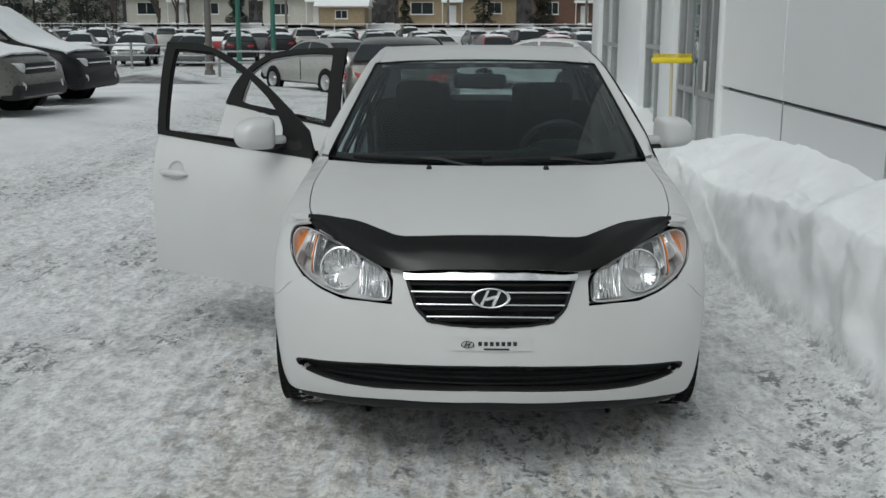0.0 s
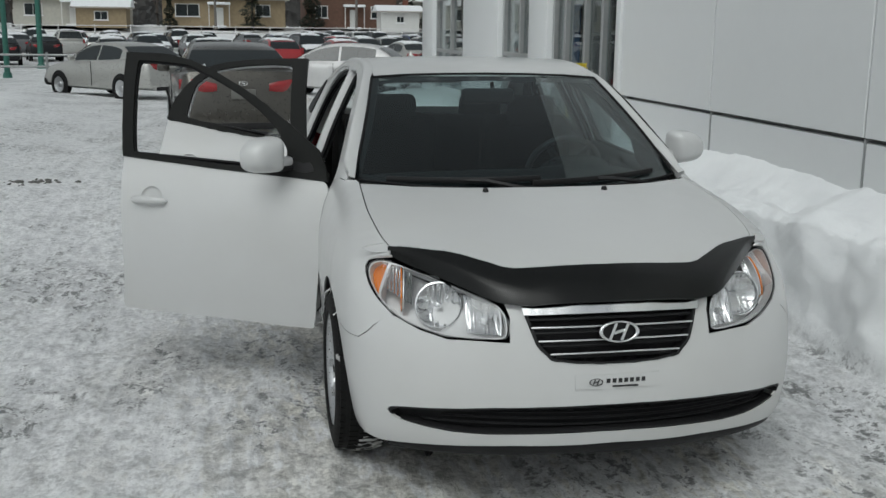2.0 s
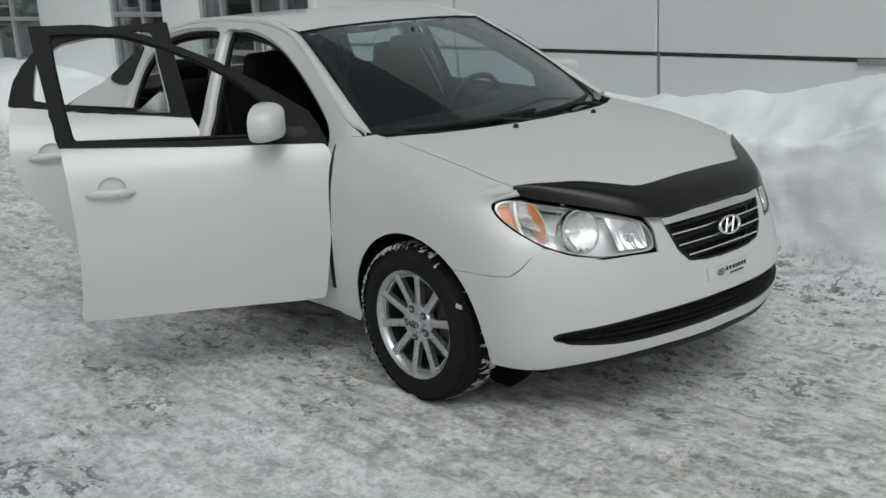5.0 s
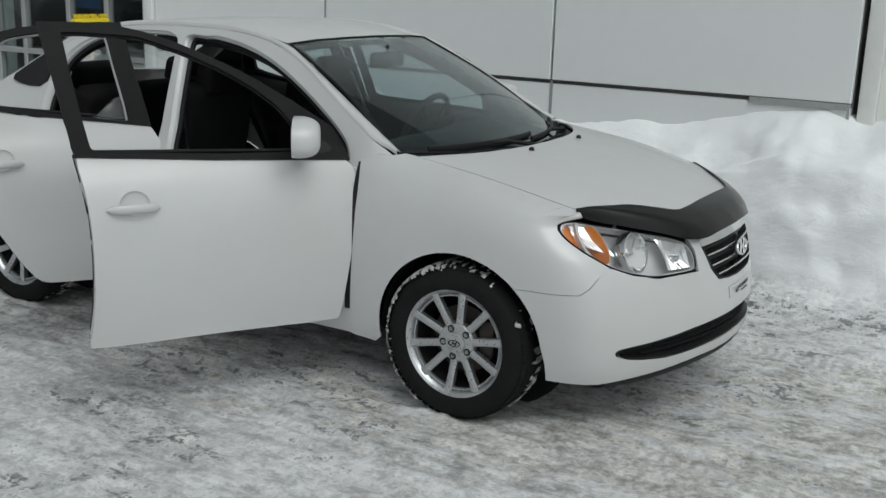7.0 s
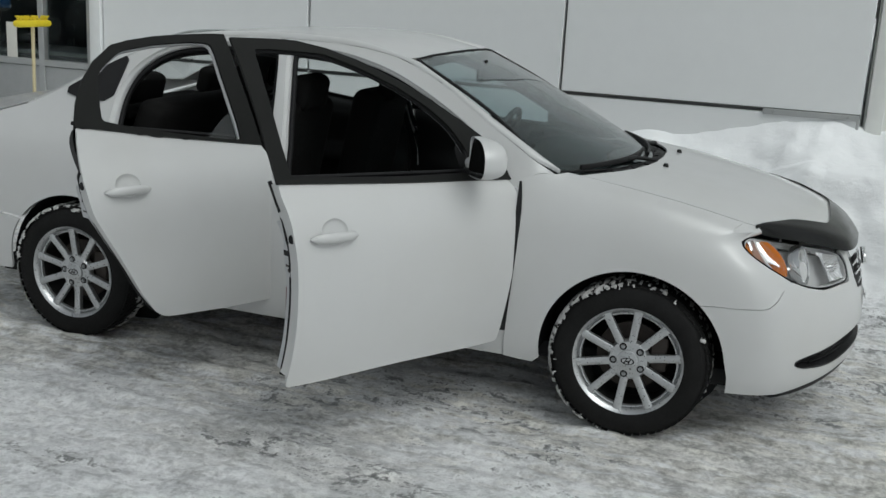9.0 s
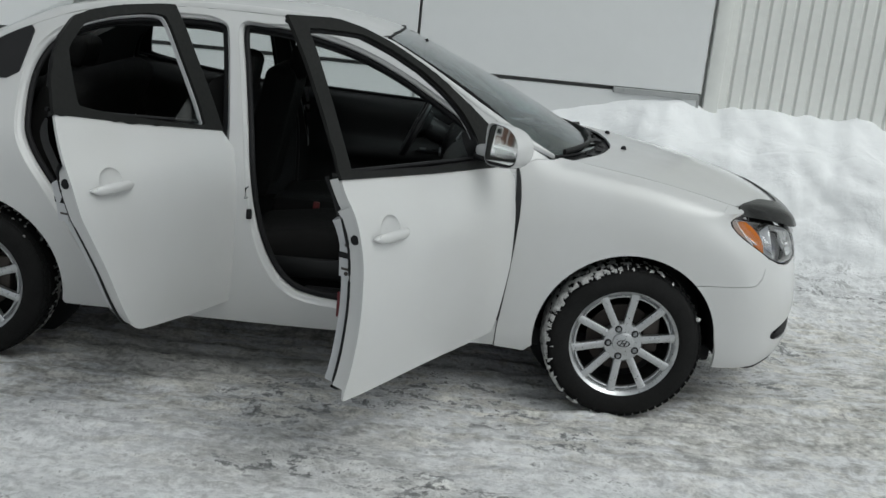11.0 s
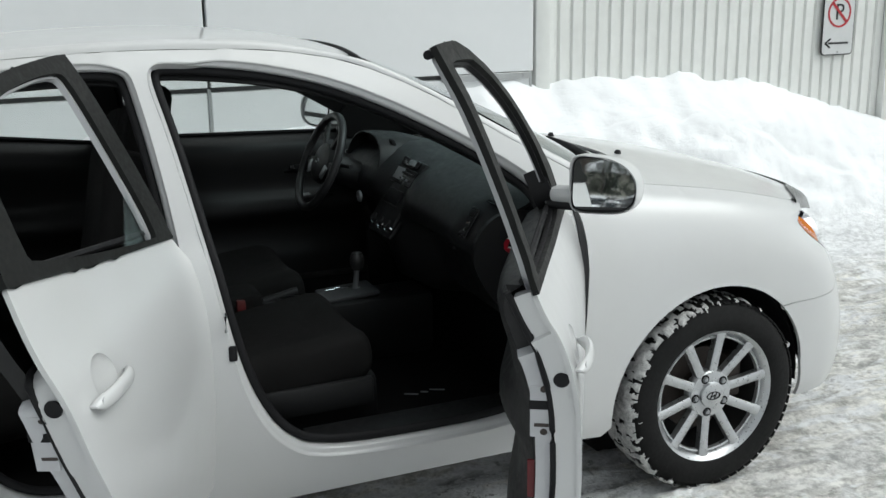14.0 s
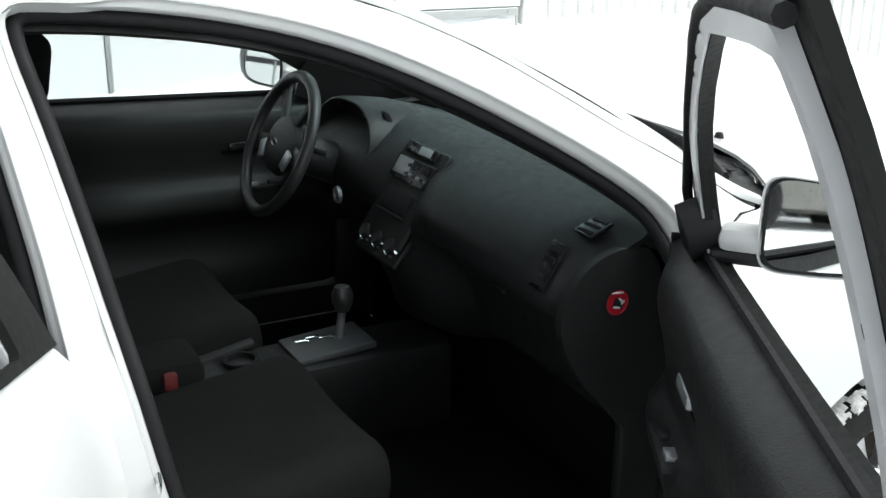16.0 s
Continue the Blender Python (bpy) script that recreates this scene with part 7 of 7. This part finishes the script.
def parked(name, style, mat, label, group, snow, detail):
    """A parked car: body, roof, glass, wheels, lamps, plate; snow lies on it where asked."""
    st = STYLES[style]
    ob = thing(name, label, "car", group)
    top = curve(*[(y, z) for y, z, _ in st["body"]])
    roofz = curve(*st["cabin"])
    y0, y1 = st["cabin"][0][0], st["cabin"][-1][0]
    rows = []
    for y, z, w in st["body"]:
        zb = 0.24 if 0 < y < st["axle"] else 0.30
        pts = [(w * 0.80, zb), (w * 0.97, zb + 0.06), (w, zb + (z - zb) * 0.45), (w * 0.985, zb + (z - zb) * 0.72), (w * 0.94, z - 0.05), (w * 0.85, z), (w * 0.45, z + 0.015), (0, z + 0.02)]
        rows.append([(x, y, zz) for x, zz in pts] + [(-x, y, zz) for x, zz in pts[-2::-1]])
    part("body", loft(rows, closed=True), mat, ob)

    def side(y, k):
        zb = top(y) - 0.02
        zt = max(roofz(y) - 0.035, zb)
        wb = 0.90 * curve(*[(a, c) for a, _, c in st["body"]])(y)
        f = (zt - zb) / 0.45
        return (wb - (0.21 * f) * k, y, zb + (zt - zb) * k)

    cab = []
    n = 18
    for i in range(n + 1):
        y = y0 + (y1 - y0) * i / n
        e = side(y, 1.0)
        z = max(roofz(y), e[2])
        half_row = [side(y, 0), side(y, 0.5), e, (e[0] - 0.06, y, z - 0.004), (e[0] * 0.5, y, z + 0.008), (0, y, z + 0.012)]
        cab.append(half_row + [(-x, yy, zz) for x, yy, zz in half_row[-2::-1]])
    part("cabin", loft(cab), mat, ob)
    ga, gb = st["glass"]
    mids = [ga + (gb - ga) * t for t in (0.0, 0.46, 0.49, 0.95)]
    for s in (-1, 1):
        for a, b in ((mids[0], mids[1]), (mids[2], mids[3])):
            g = [[(s * (p[0] + 0.008), p[1], p[2]) for p in [side(a + (b - a) * t, k) for t in [j / 6 for j in range(7)]]] for k in (0.10, 0.5, 0.90)]
            part("side_window", loft(g, thick=0.003), DARK_GLASS, ob)
    for nm, (a, b) in (("windshield", st["shield"]), ("rear_window", st["back"])):
        g = []
        for j in range(5):
            y = a + (b - a) * j / 4
            w = side(y, 1.0)[0] - 0.05
            g.append([(x * w, y, max(roofz(y), side(y, 1)[2]) + 0.016 + 0.006 * (1 - x * x)) for x in (-1, -0.5, 0, 0.5, 1)])
        part(nm, loft(g, thick=0.003), DARK_GLASS, ob)
    r = st["r"]
    wheel_x = (0.805 if style == "sedan" else 0.845) if detail else 0.80
    for s in (-1, 1):
        for y in (0, st["axle"]):
            w = part("wheel", lathe([(r * 0.62, -0.10), (r * 0.9, -0.105), (r, -0.07), (r, 0.07), (r * 0.9, 0.105), (r * 0.62, 0.10)], 24 if detail else 14, "x", (s * wheel_x, y, r)), TYRE, ob)
            part("wheel_disc", lathe([(0.0, 0.062), (r * 0.2, 0.060), (r * 0.25, 0.035), (r * 0.55, 0.05), (r * 0.66, 0.075)], 20 if detail else 10, "x", (s * (wheel_x + 0.033) - (0.11 if s < 0 else 0), y, r)), ALLOY, w)
    yf, yr = st["body"][0][0], st["body"][-1][0]
    for s in (-1, 1):
        part("headlamp", box(0.36, 0.16, 0.15, (s * 0.60, yf + 0.14, top(yf + 0.14) - 0.10), 0.05, 3, Matrix.Rotation(radians(s * 22), 4, "Z")), LAMP_BODY, ob)
        if style == "sedan":
            lens = loft([[(s * (0.36 + 0.50 * t), yr - 0.035 - 0.26 * t ** 3.2 + back, 0.875 + 0.035 * t + h * (0.35 + 0.65 * math.sin(math.pi * min(0.12 + 0.62 * t, 0.5))) * (1 - 0.25 * t ** 6)) for t in [j / 10 for j in range(11)]] for h, back in ((-0.085, 0.0), (-0.05, 0.018), (0.0, 0.024), (0.05, 0.018), (0.085, 0.0))], thick=0.02)
            part("tail_lamp", lens, RED_LENS, ob, "red tail lamp wrapped round the corner")
        else:
            part("tail_lamp", box(0.12, 0.10, 0.34, (s * 0.76, yr - 0.12, 1.0), 0.04, 3, Matrix.Rotation(radians(-s * 12), 4, "Z")), RED_LENS, ob, "red tail lamp")
    if detail:
        part("front_grille", box(0.95, 0.08, 0.17, (0, yf + 0.05, 0.62 if style == "sedan" else 0.70), 0.04), BLACK_TRIM, ob)
        part("grille_bar", box(0.90, 0.09, 0.03, (0, yf + 0.045, 0.63 if style == "sedan" else 0.71), 0.012), CHROME, ob)
        part("front_skirt", box(1.62, 0.34, 0.26, (0, yf + 0.15, 0.40), 0.11, 4), BLACK_TRIM, ob, "black lower bumper")
        for s in (-1, 1):
            fog = lathe([(0.0, 0.02), (0.05, 0.015), (0.065, 0.03), (0.075, 0.0)], 18)
            fog.transform(Matrix.Translation((s * 0.62, yf + 0.02, 0.46)) @ Matrix.Rotation(radians(90), 4, "X") @ Matrix.Rotation(radians(s * 20), 4, "Y"))
            part("fog_lamp", fog, LAMP_BODY, ob)
            for y in (0, st["axle"]):
                part("wheel_arch", lathe([(r * 0.96, 0.0), (r * 0.96, 0.008), (r * 1.16, 0.008), (r * 1.18, 0.0)], 28, "x", (s * (0.886 if style == "sedan" else 0.926) - (0.008 if s < 0 else 0), y, r)), RUBBER, ob)
        part("rear_plate", box(0.34, 0.02, 0.14, (0, yr - 0.005, 0.78 if style == "sedan" else 0.72), 0.01), varied("blank_plate", (0.13, 0.13, 0.12), 0.5, 12, 0.1), ob)
        part("rear_skirt", box(1.2, 0.06, 0.10, (0, yr - 0.01, 0.34), 0.03), BLACK_TRIM, ob)
        for s in (-1, 1):
            part("wing_mirror", box(0.20, 0.10, 0.13, (s * 0.98, y0 + 0.42, top(0.5) + 0.07), 0.04, 3), mat, ob)
            part("door_handle", box(0.02, 0.16, 0.03, (s * 0.895, 1.35, 0.88), 0.008), mat, ob)
            part("door_gap", box(0.012, 0.012, 0.62, (s * 0.892, 1.42, 0.66), 0.0), RUBBER, ob)
        bd = emblem(0.06, 0.01)
        bd.transform(pose(0, yr + 0.0, 0.93, 90, 0, 180))
        part("badge", bd, CHROME, ob)
    if snow:
        cap = []
        for i in range(9):
            y = st["cabin"][2][0] + (st["cabin"][-3][0] - st["cabin"][2][0]) * i / 8
            w = side(y, 1.0)[0] - 0.08
            cap.append([(x * w, y, roofz(y) + 0.02 + 0.06 * (1 - abs(x) ** 3) * (0.7 + 0.5 * noise.noise((x * 3, y * 3, 1)))) for x in [j / 4 - 1 for j in range(9)]])
        part("snow_on_roof", loft(cap, thick=0.03), SNOW_CAP, ob)
        cap = []
        last = 0.25 if not detail else st["cabin"][2][0]
        for i in range(9):
            y = -0.68 + (last + 0.68) * i / 8
            cap.append([(x * (0.74 - 0.10 * blend(0.2, 0.9, y)), y, max(top(y), roofz(y) if y > y0 else 0) + 0.02 + 0.05 * (1 - abs(x) ** 3) * (0.7 + 0.5 * noise.noise((x * 3, y * 3, 5)))) for x in [j / 4 - 1 for j in range(9)]])
        part("snow_on_hood", loft(cap, thick=0.03), SNOW_CAP, ob)
    return ob


def stand(x, y, turn=0.0):
    return Matrix.Translation((x, y, ground(x, y) - 0.02)) @ Matrix.Rotation(radians(turn), 4, "Z")


GREY_BEIGE = paint("grey_beige_paint", (0.066, 0.062, 0.054), 0.6)
SILVER = paint("silver_paint", (0.42, 0.42, 0.40), 0.4)
BLACK_P = varied("black_paint", (0.008, 0.008, 0.010), 0.35, 3, 0.15, specular_ior_level=0.3)
CHAMPAGNE = paint("champagne_paint", (0.115, 0.112, 0.10), 0.35)
RED_P = paint("red_paint", (0.30, 0.012, 0.016))
BLUE_P = paint("blue_paint", (0.02, 0.035, 0.10))
GREY_P = paint("grey_paint", (0.10, 0.105, 0.11), 0.3)
# front axle places; a turn of 180 looks away from the yard's near end
parked("sedan", "sedan", GREY_BEIGE, "grey beige sedan parked tail-on in the snow", "", False, True).matrix_world = stand(-1.36, 14.66, 185)
parked("sedan", "sedan", SILVER, "silver compact sedan beside the snow ridge", "", False, True).matrix_world = stand(-5.03, 26.5, 222)
parked("hatchback", "hatch", paint("clean_white_paint", (0.55, 0.55, 0.55)), "white hatchback parked beyond the snow pile", "", False, True).matrix_world = stand(0.7, 27.9, 249)
parked("sedan", "sedan", RED_P, "red sedan parked beyond the snow pile", "", False, True).matrix_world = stand(5.2, 33.0, 225)
parked("suv", "suv", CHAMPAGNE, "pale champagne sport utility car with snow on its hood", "", True, True).matrix_world = stand(-7.2, 10.95, 86)
parked("suv", "suv", BLACK_P, "black sport utility car with snow on its hood", "", True, True).matrix_world = stand(-7.3, 13.7, 86)

# the lot beyond, row on row
rng = random.Random(11)
protos = []
for style, mat, word in (("sedan", GREY_P, "grey"), ("hatch", BLUE_P, "dark blue"), ("sedan", SILVER, "silver"), ("suv", BLACK_P, "black"), ("hatch", RED_P, "red"), ("sedan", BLACK_P, "black"), ("suv", SILVER, "silver"), ("hatch", GREY_P, "grey")):
    kind = {"sedan": "sedan", "hatch": "hatchback", "suv": "suv"}[style]
    protos.append(parked(kind, style, mat, f"{word} car with snow on its roof in the far lot", "cars in the far lot", True, False))
used = set()
for row, y in enumerate((47.0, 55.0, 62.0, 70.0, 78.0, 87.0, 97.0)):
    x = -62.0 + rng.uniform(0, 2) if row else -46.0
    while x < (24.0 if row < 4 else 32.0):
        if -12.5 < x < -8.0 and row == 0:
            x += 2.7
            continue
        if rng.random() < 0.9:
            i = rng.choices(range(8), (5, 3, 4, 3, 1, 4, 2, 3))[0]
            m = stand(x, y + rng.uniform(-0.4, 0.4), rng.choice((0, 180)) + rng.uniform(-4, 4) + 12)
            if i in used:
                copy_thing(protos[i], m)
            else:
                protos[i].matrix_world = m
                used.add(i)
        x += 2.75 + rng.uniform(0, 0.5) + (2.2 if rng.random() < 0.06 else 0)
for i in range(8):
    if i not in used:
        protos[i].matrix_world = stand(-30 + 4 * i, 102, 0)

# ---- fences, poles, houses, trees ----
STEEL = varied("galvanised_steel", (0.25, 0.26, 0.26), 0.5, 8, 0.15, metal=0.5)
GREEN_STEEL = varied("green_steel", (0.03, 0.13, 0.10), 0.5, 8, 0.15)
WOODPOLE = varied("grey_pole", (0.13, 0.12, 0.11), 0.8, 6, 0.2)
for x, y, r, mat, label in ((-10.6, 38.5, 0.14, WOODPOLE, "tall grey wooden utility pole"), (-9.7, 40.0, 0.11, GREEN_STEEL, "tall green painted lamp pole"), (-9.9, 49.0, 0.13, GREEN_STEEL, "tall green painted lamp pole"), (-20.0, 112.0, 0.15, WOODPOLE, "weathered grey utility pole beyond the lot"),
                            (-2.5, 118.0, 0.15, WOODPOLE, "weathered grey utility pole beyond the lot"), (13.0, 116.0, 0.15, WOODPOLE, "weathered grey utility pole beyond the lot")):
    p = thing("street_pole", label, "pole", at=Matrix.Translation((x, y, ground(x, y) - 0.05)))
    part("shaft", tube([(0, 0, 0), (0, 0, 4.5), (0, 0, 9.5)], r, 12, taper=0.75), mat, p)
    part("base", lathe([(0, 0.25), (r * 1.4, 0.25), (r * 1.7, 0.0)], 12), mat, p)
    part("arm", tube([(0, 0, 9.2), (0.9, 0, 9.5), (1.6, 0, 9.5)], 0.05, 8), mat, p)


def fence(x0, x1, y, h, step, mat, label, rails):
    f = thing("fence", label, "fence")
    n = int((x1 - x0) / step)
    for k in range(n + 1):
        x = x0 + step * k
        z = ground(x, y)
        part("post", box(0.09, 0.09, h + 0.15, (x, y, z + h / 2), 0.01, 1), mat, f)
    for q in rails:
        part("rail", tube([(x0 + (x1 - x0) * k / 24, y, ground(x0 + (x1 - x0) * k / 24, y) + q * h) for k in range(25)], 0.045, 6), mat, f)
    return f


fence(-11.9, -5.4, 36.8, 1.0, 2.1, STEEL, "galvanised pipe rail fence in the snow", (0.55, 0.97))
fence(-46, -12, 43.6, 1.1, 3.4, STEEL, "galvanised pipe rail fence before the lot", (0.55, 0.97))
fence(-48, 34, 106.0, 1.9, 3.4, varied("white_fence_paint", (0.6, 0.6, 0.6), 0.6, 6, 0.08), "white rail fence behind the lot", (0.3, 0.65, 0.98))


def house(x, y, w, d, h, roof_h, wall, roof_mat, label, windows, door_at=None, hip=True):
    ob = thing("house", label, "house", at=Matrix.Translation((x, y, ground(x, y) - 0.1)))
    part("wall", box(w, d, h, (0, 0, h / 2), 0.02, 1), wall, ob)
    e = 0.5
    b = bmesh.new()
    lo = [b.verts.new(v) for v in ((-w / 2 - e, -d / 2 - e, h), (w / 2 + e, -d / 2 - e, h), (w / 2 + e, d / 2 + e, h), (-w / 2 - e, d / 2 + e, h))]
    k = d * 0.42 if hip else -e
    ridge = [b.verts.new((-w / 2 + k, 0, h + roof_h)), b.verts.new((w / 2 - k, 0, h + roof_h))]
    for f in ((lo[0], lo[1], ridge[1], ridge[0]), (lo[2], lo[3], ridge[0], ridge[1]), (lo[1], lo[2], ridge[1]), (lo[3], lo[0], ridge[0]), tuple(lo[::-1])):
        b.faces.new(f)
    bmesh.ops.recalc_face_normals(b, faces=b.faces)
    part("roof", b, roof_mat, ob, "roof under deep snow", smooth=False)
    part("eave", box(w + 1.02, d + 1.02, 0.16, (0, 0, h - 0.05), 0.02, 1), varied("eave_paint", (0.35, 0.33, 0.30), 0.6, 4, 0.1), ob)
    for wx, wz, ww, wh in windows:
        win = part("window", box(ww + 0.16, 0.10, wh + 0.16, (wx, -d / 2 - 0.03, wz), 0.02, 1), varied("window_white", (0.65, 0.65, 0.63), 0.5, 6, 0.06), ob, "white framed window")
        for j in (-1, 1):
            part("pane", box(ww / 2 - 0.05, 0.04, wh, (wx + j * ww / 4, -d / 2 - 0.075, wz), 0.0), DARK_GLASS, win)
        part("sill", box(ww + 0.3, 0.18, 0.07, (wx, -d / 2 - 0.07, wz - wh / 2 - 0.1), 0.01, 1), SNOW_CAP, win)
    if door_at is not None:
        part("door", box(0.95, 0.08, 2.05, (door_at, -d / 2 - 0.03, 1.25), 0.02, 1), varied("door_white", (0.6, 0.6, 0.58), 0.5, 6, 0.06), ob)
        part("step", box(1.6, 0.9, 0.25, (door_at, -d / 2 - 0.45, 0.12), 0.02, 1), SNOW_CAP, ob)
        part("porch_roof", box(2.6, 1.3, 0.30, (door_at, -d / 2 - 0.6, 2.75), 0.08, 2), SNOW_CAP, ob)
        for s in (-1, 1):
            part("porch_post", box(0.10, 0.10, 2.5, (door_at + s * 1.15, -d / 2 - 1.1, 1.35), 0.01, 1), varied("post_white", (0.6, 0.6, 0.58), 0.5, 6, 0.06), ob)
    part("chimney", box(0.6, 0.6, 1.4, (w * 0.22, 0.6, h + roof_h * 0.8), 0.02, 1), BRICK, ob)
    return ob


BRICK = varied("far_red_brick", (0.16, 0.065, 0.045), 0.85, 3, 0.3, bump=0.3)
BEIGE = varied("far_beige_brick", (0.27, 0.21, 0.13), 0.85, 3, 0.2, bump=0.3)
SIDING = varied("far_pale_siding", (0.42, 0.41, 0.36), 0.75, 3, 0.12)
BROWN = varied("far_brown_brick", (0.12, 0.065, 0.045), 0.85, 3, 0.25)
house(-1.5, 128, 14.0, 9, 3.3, 2.2, BEIGE, SNOW_CAP, "beige brick bungalow under a snowy roof", ((-4.2, 1.95, 2.6, 1.3), (4.4, 2.0, 1.6, 1.2)), -0.6)
house(13.5, 130, 11.0, 9, 5.4, 2.2, BROWN, SNOW_CAP, "brown brick house of two storeys", ((-3.6, 2.0, 1.4, 1.3), (3.2, 2.0, 1.5, 1.3), (-3.4, 4.4, 1.3, 1.2), (3.2, 4.4, 1.3, 1.2)), 0.3)
house(27.0, 131, 11.0, 9, 3.4, 2.2, SIDING, SNOW_CAP, "pale siding bungalow under snow", ((-3.0, 1.95, 2.0, 1.3), (3.2, 2.0, 1.6, 1.2)), 0.2)
house(-18.5, 127, 12.0, 10, 2.9, 2.6, SIDING, SNOW_CAP, "grey house with a broad snowy roof", ((-3.8, 1.8, 1.8, 1.2), (3.6, 1.8, 1.6, 1.1)), 0.5)
house(-14.5, 119, 5.2, 5, 2.2, 1.3, BEIGE, SNOW_CAP, "small hut with a snowy gable roof", ((0.0, 1.3, 1.3, 0.8),), None, False)
house(-35.0, 129, 13.0, 9, 3.2, 2.3, SIDING, SNOW_CAP, "pale siding bungalow under a snowy roof", ((-4.0, 1.9, 2.2, 1.3), (3.8, 1.9, 1.8, 1.2)), 0.0)
house(-52.0, 131, 13.0, 9, 3.2, 2.3, SIDING, SNOW_CAP, "pale bungalow under a snowy roof", ((-4.0, 1.9, 2.2, 1.3), (3.8, 1.9, 1.8, 1.2)), 0.0)
house(18.0, 118, 4.4, 3.6, 2.3, 0.7, varied("shed_white", (0.58, 0.58, 0.56), 0.6, 5, 0.06), SNOW_CAP, "low white shed topped with snow", ((0.0, 1.4, 0.8, 0.6),), None, False)

NEEDLES = varied("dark_needles", (0.020, 0.030, 0.020), 0.8, 3, 0.45)
BARK = varied("winter_bark", (0.055, 0.045, 0.038), 0.9, 6, 0.3)


def conifer(seed, h, r):
    """A trunk and thousands of small drooping sprays."""
    g = random.Random(seed)
    t = thing("conifer", "dark green conifer dusted with snow", "tree", "trees behind the lot")
    part("trunk", tube([(0, 0, -0.3), (0, 0, h * 0.5), (0, 0, h)], 0.16, 8, taper=0.2), BARK, t)
    vs, fs = [], []
    for _ in range(2600):
        z = h * (0.04 + 0.96 * g.random() ** 1.25)
        rr = r * (1 - z / h) ** 0.8 * (0.35 + 0.65 * math.sqrt(g.random())) * (0.8 + 0.35 * math.sin(z * 3.1 + 2 * seed))
        a = g.uniform(0, 2 * math.pi)
        c = Vector((rr * math.cos(a), rr * math.sin(a), z))
        d = Vector((math.cos(a), math.sin(a), g.uniform(-0.7, 0.2))).normalized() * g.uniform(0.18, 0.42)
        s = Vector((-math.sin(a), math.cos(a), g.uniform(-0.4, 0.4))).normalized() * g.uniform(0.06, 0.14)
        n = len(vs)
        vs += [c - s, c + s, c + d]
        fs.append((n, n + 1, n + 2))
    m = bpy.data.meshes.new("crown")
    m.from_pydata(vs, [], fs)
    m.materials.append(NEEDLES)
    crown = new("crown", m)
    crown.parent = t
    return t


def bare_tree(seed, h):
    """A leafless crown of forking limbs."""
    g = random.Random(seed)
    t = thing("bare_tree", "leafless grey winter tree behind the lot", "tree", "trees behind the lot")
    b = bmesh.new()

    def grow(p, d, l, r, depth):
        q = p + d * l * 0.5 + Vector((g.uniform(-1, 1), g.uniform(-1, 1), 0)) * l * 0.06
        e = p + d * l
        tube([p, q, e], r, 5 if depth else 8, b, taper=0.62)
        if depth < 5:
            for _ in range(3 if depth < 4 else 2):
                nd = (d + Vector((g.uniform(-1, 1), g.uniform(-1, 1), g.uniform(-0.25, 0.6))) * 0.72).normalized()
                grow(p + d * l * g.uniform(0.6, 1.0), nd, l * g.uniform(0.58, 0.8), r * 0.58, depth + 1)

    grow(Vector((0, 0, -0.2)), Vector((0, 0, 1)), h * 0.30, h * 0.020, 0)
    limbs = part("limbs", b, BARK, t)
    return t


c1, c2, c3 = conifer(1, 7.5, 1.7), conifer(2, 10.5, 2.6), conifer(3, 5.0, 1.3)
c1.matrix_world = stand(1.6, 120)
for src, x, y, s in ((c1, 19.6, 121, 1.0), (c2, -47, 124, 1.1), (c2, -51, 127, 1.25), (c2, -43.5, 125, 0.9), (c2, -55.5, 124, 1.0), (c3, 8.5, 122, 1.1), (c3, -7.6, 121, 0.7), (c2, 34, 128, 1.0), (c2, -60, 127, 1.2), (c3, -27.5, 122, 1.0), (c2, -50.5, 108, 0.95), (c2, -47.2, 111, 1.15), (c2, -44.6, 109, 0.85), (c2, -41.8, 112, 1.0)):
    o = copy_thing(src, stand(x, y, 40 * s))
    o.scale = (s, s, s)
c2.matrix_world, c3.matrix_world = stand(-39.5, 133), stand(22.5, 124)
b1, b2 = bare_tree(5, 12), bare_tree(8, 10)
b1.matrix_world, b2.matrix_world = stand(-30, 118), stand(-24.5, 122)
for src, x, y, s in ((b1, -40.5, 117, 1.0), (b2, -36.0, 119, 1.1), (b2, 5.5, 138, 1.3), (b1, 22, 140, 1.2), (b1, -10, 140, 1.2), (b2, -46, 140, 1.4), (b1, -33.0, 121, 0.9), (b2, 31, 137, 1.3), (b1, -38.0, 110, 0.9), (b2, -33.8, 112, 1.0), (b1, -31.6, 111, 0.8)):
    copy_thing(src, stand(x, y, 100 * s))
woods = random.Random(21)
vs, fs = [], []
for _ in range(9000):
    x, y = woods.uniform(-160, 150), woods.uniform(185, 230)
    z = ground(x, y) + 11 * woods.random() ** 0.8 * (0.75 + 0.35 * noise.noise((x * 0.06, y * 0.02, 3)))
    n = len(vs)
    w = woods.uniform(0.3, 1.1)
    vs += [(x - w, y, z), (x + w, y + woods.uniform(-1, 1), z + woods.uniform(-0.4, 0.4)), (x + woods.uniform(-0.4, 0.4), y, z + woods.uniform(0.6, 2.0))]
    fs.append((n, n + 1, n + 2))
m = bpy.data.meshes.new("far_woods")
m.from_pydata(vs, [], fs)
m.materials.append(varied("far_winter_woods", (0.05, 0.048, 0.046), 0.9, 0.2, 0.3))
tagged(new("far_woods", m), "grey winter woods on the horizon", "woods", kind="stuff")
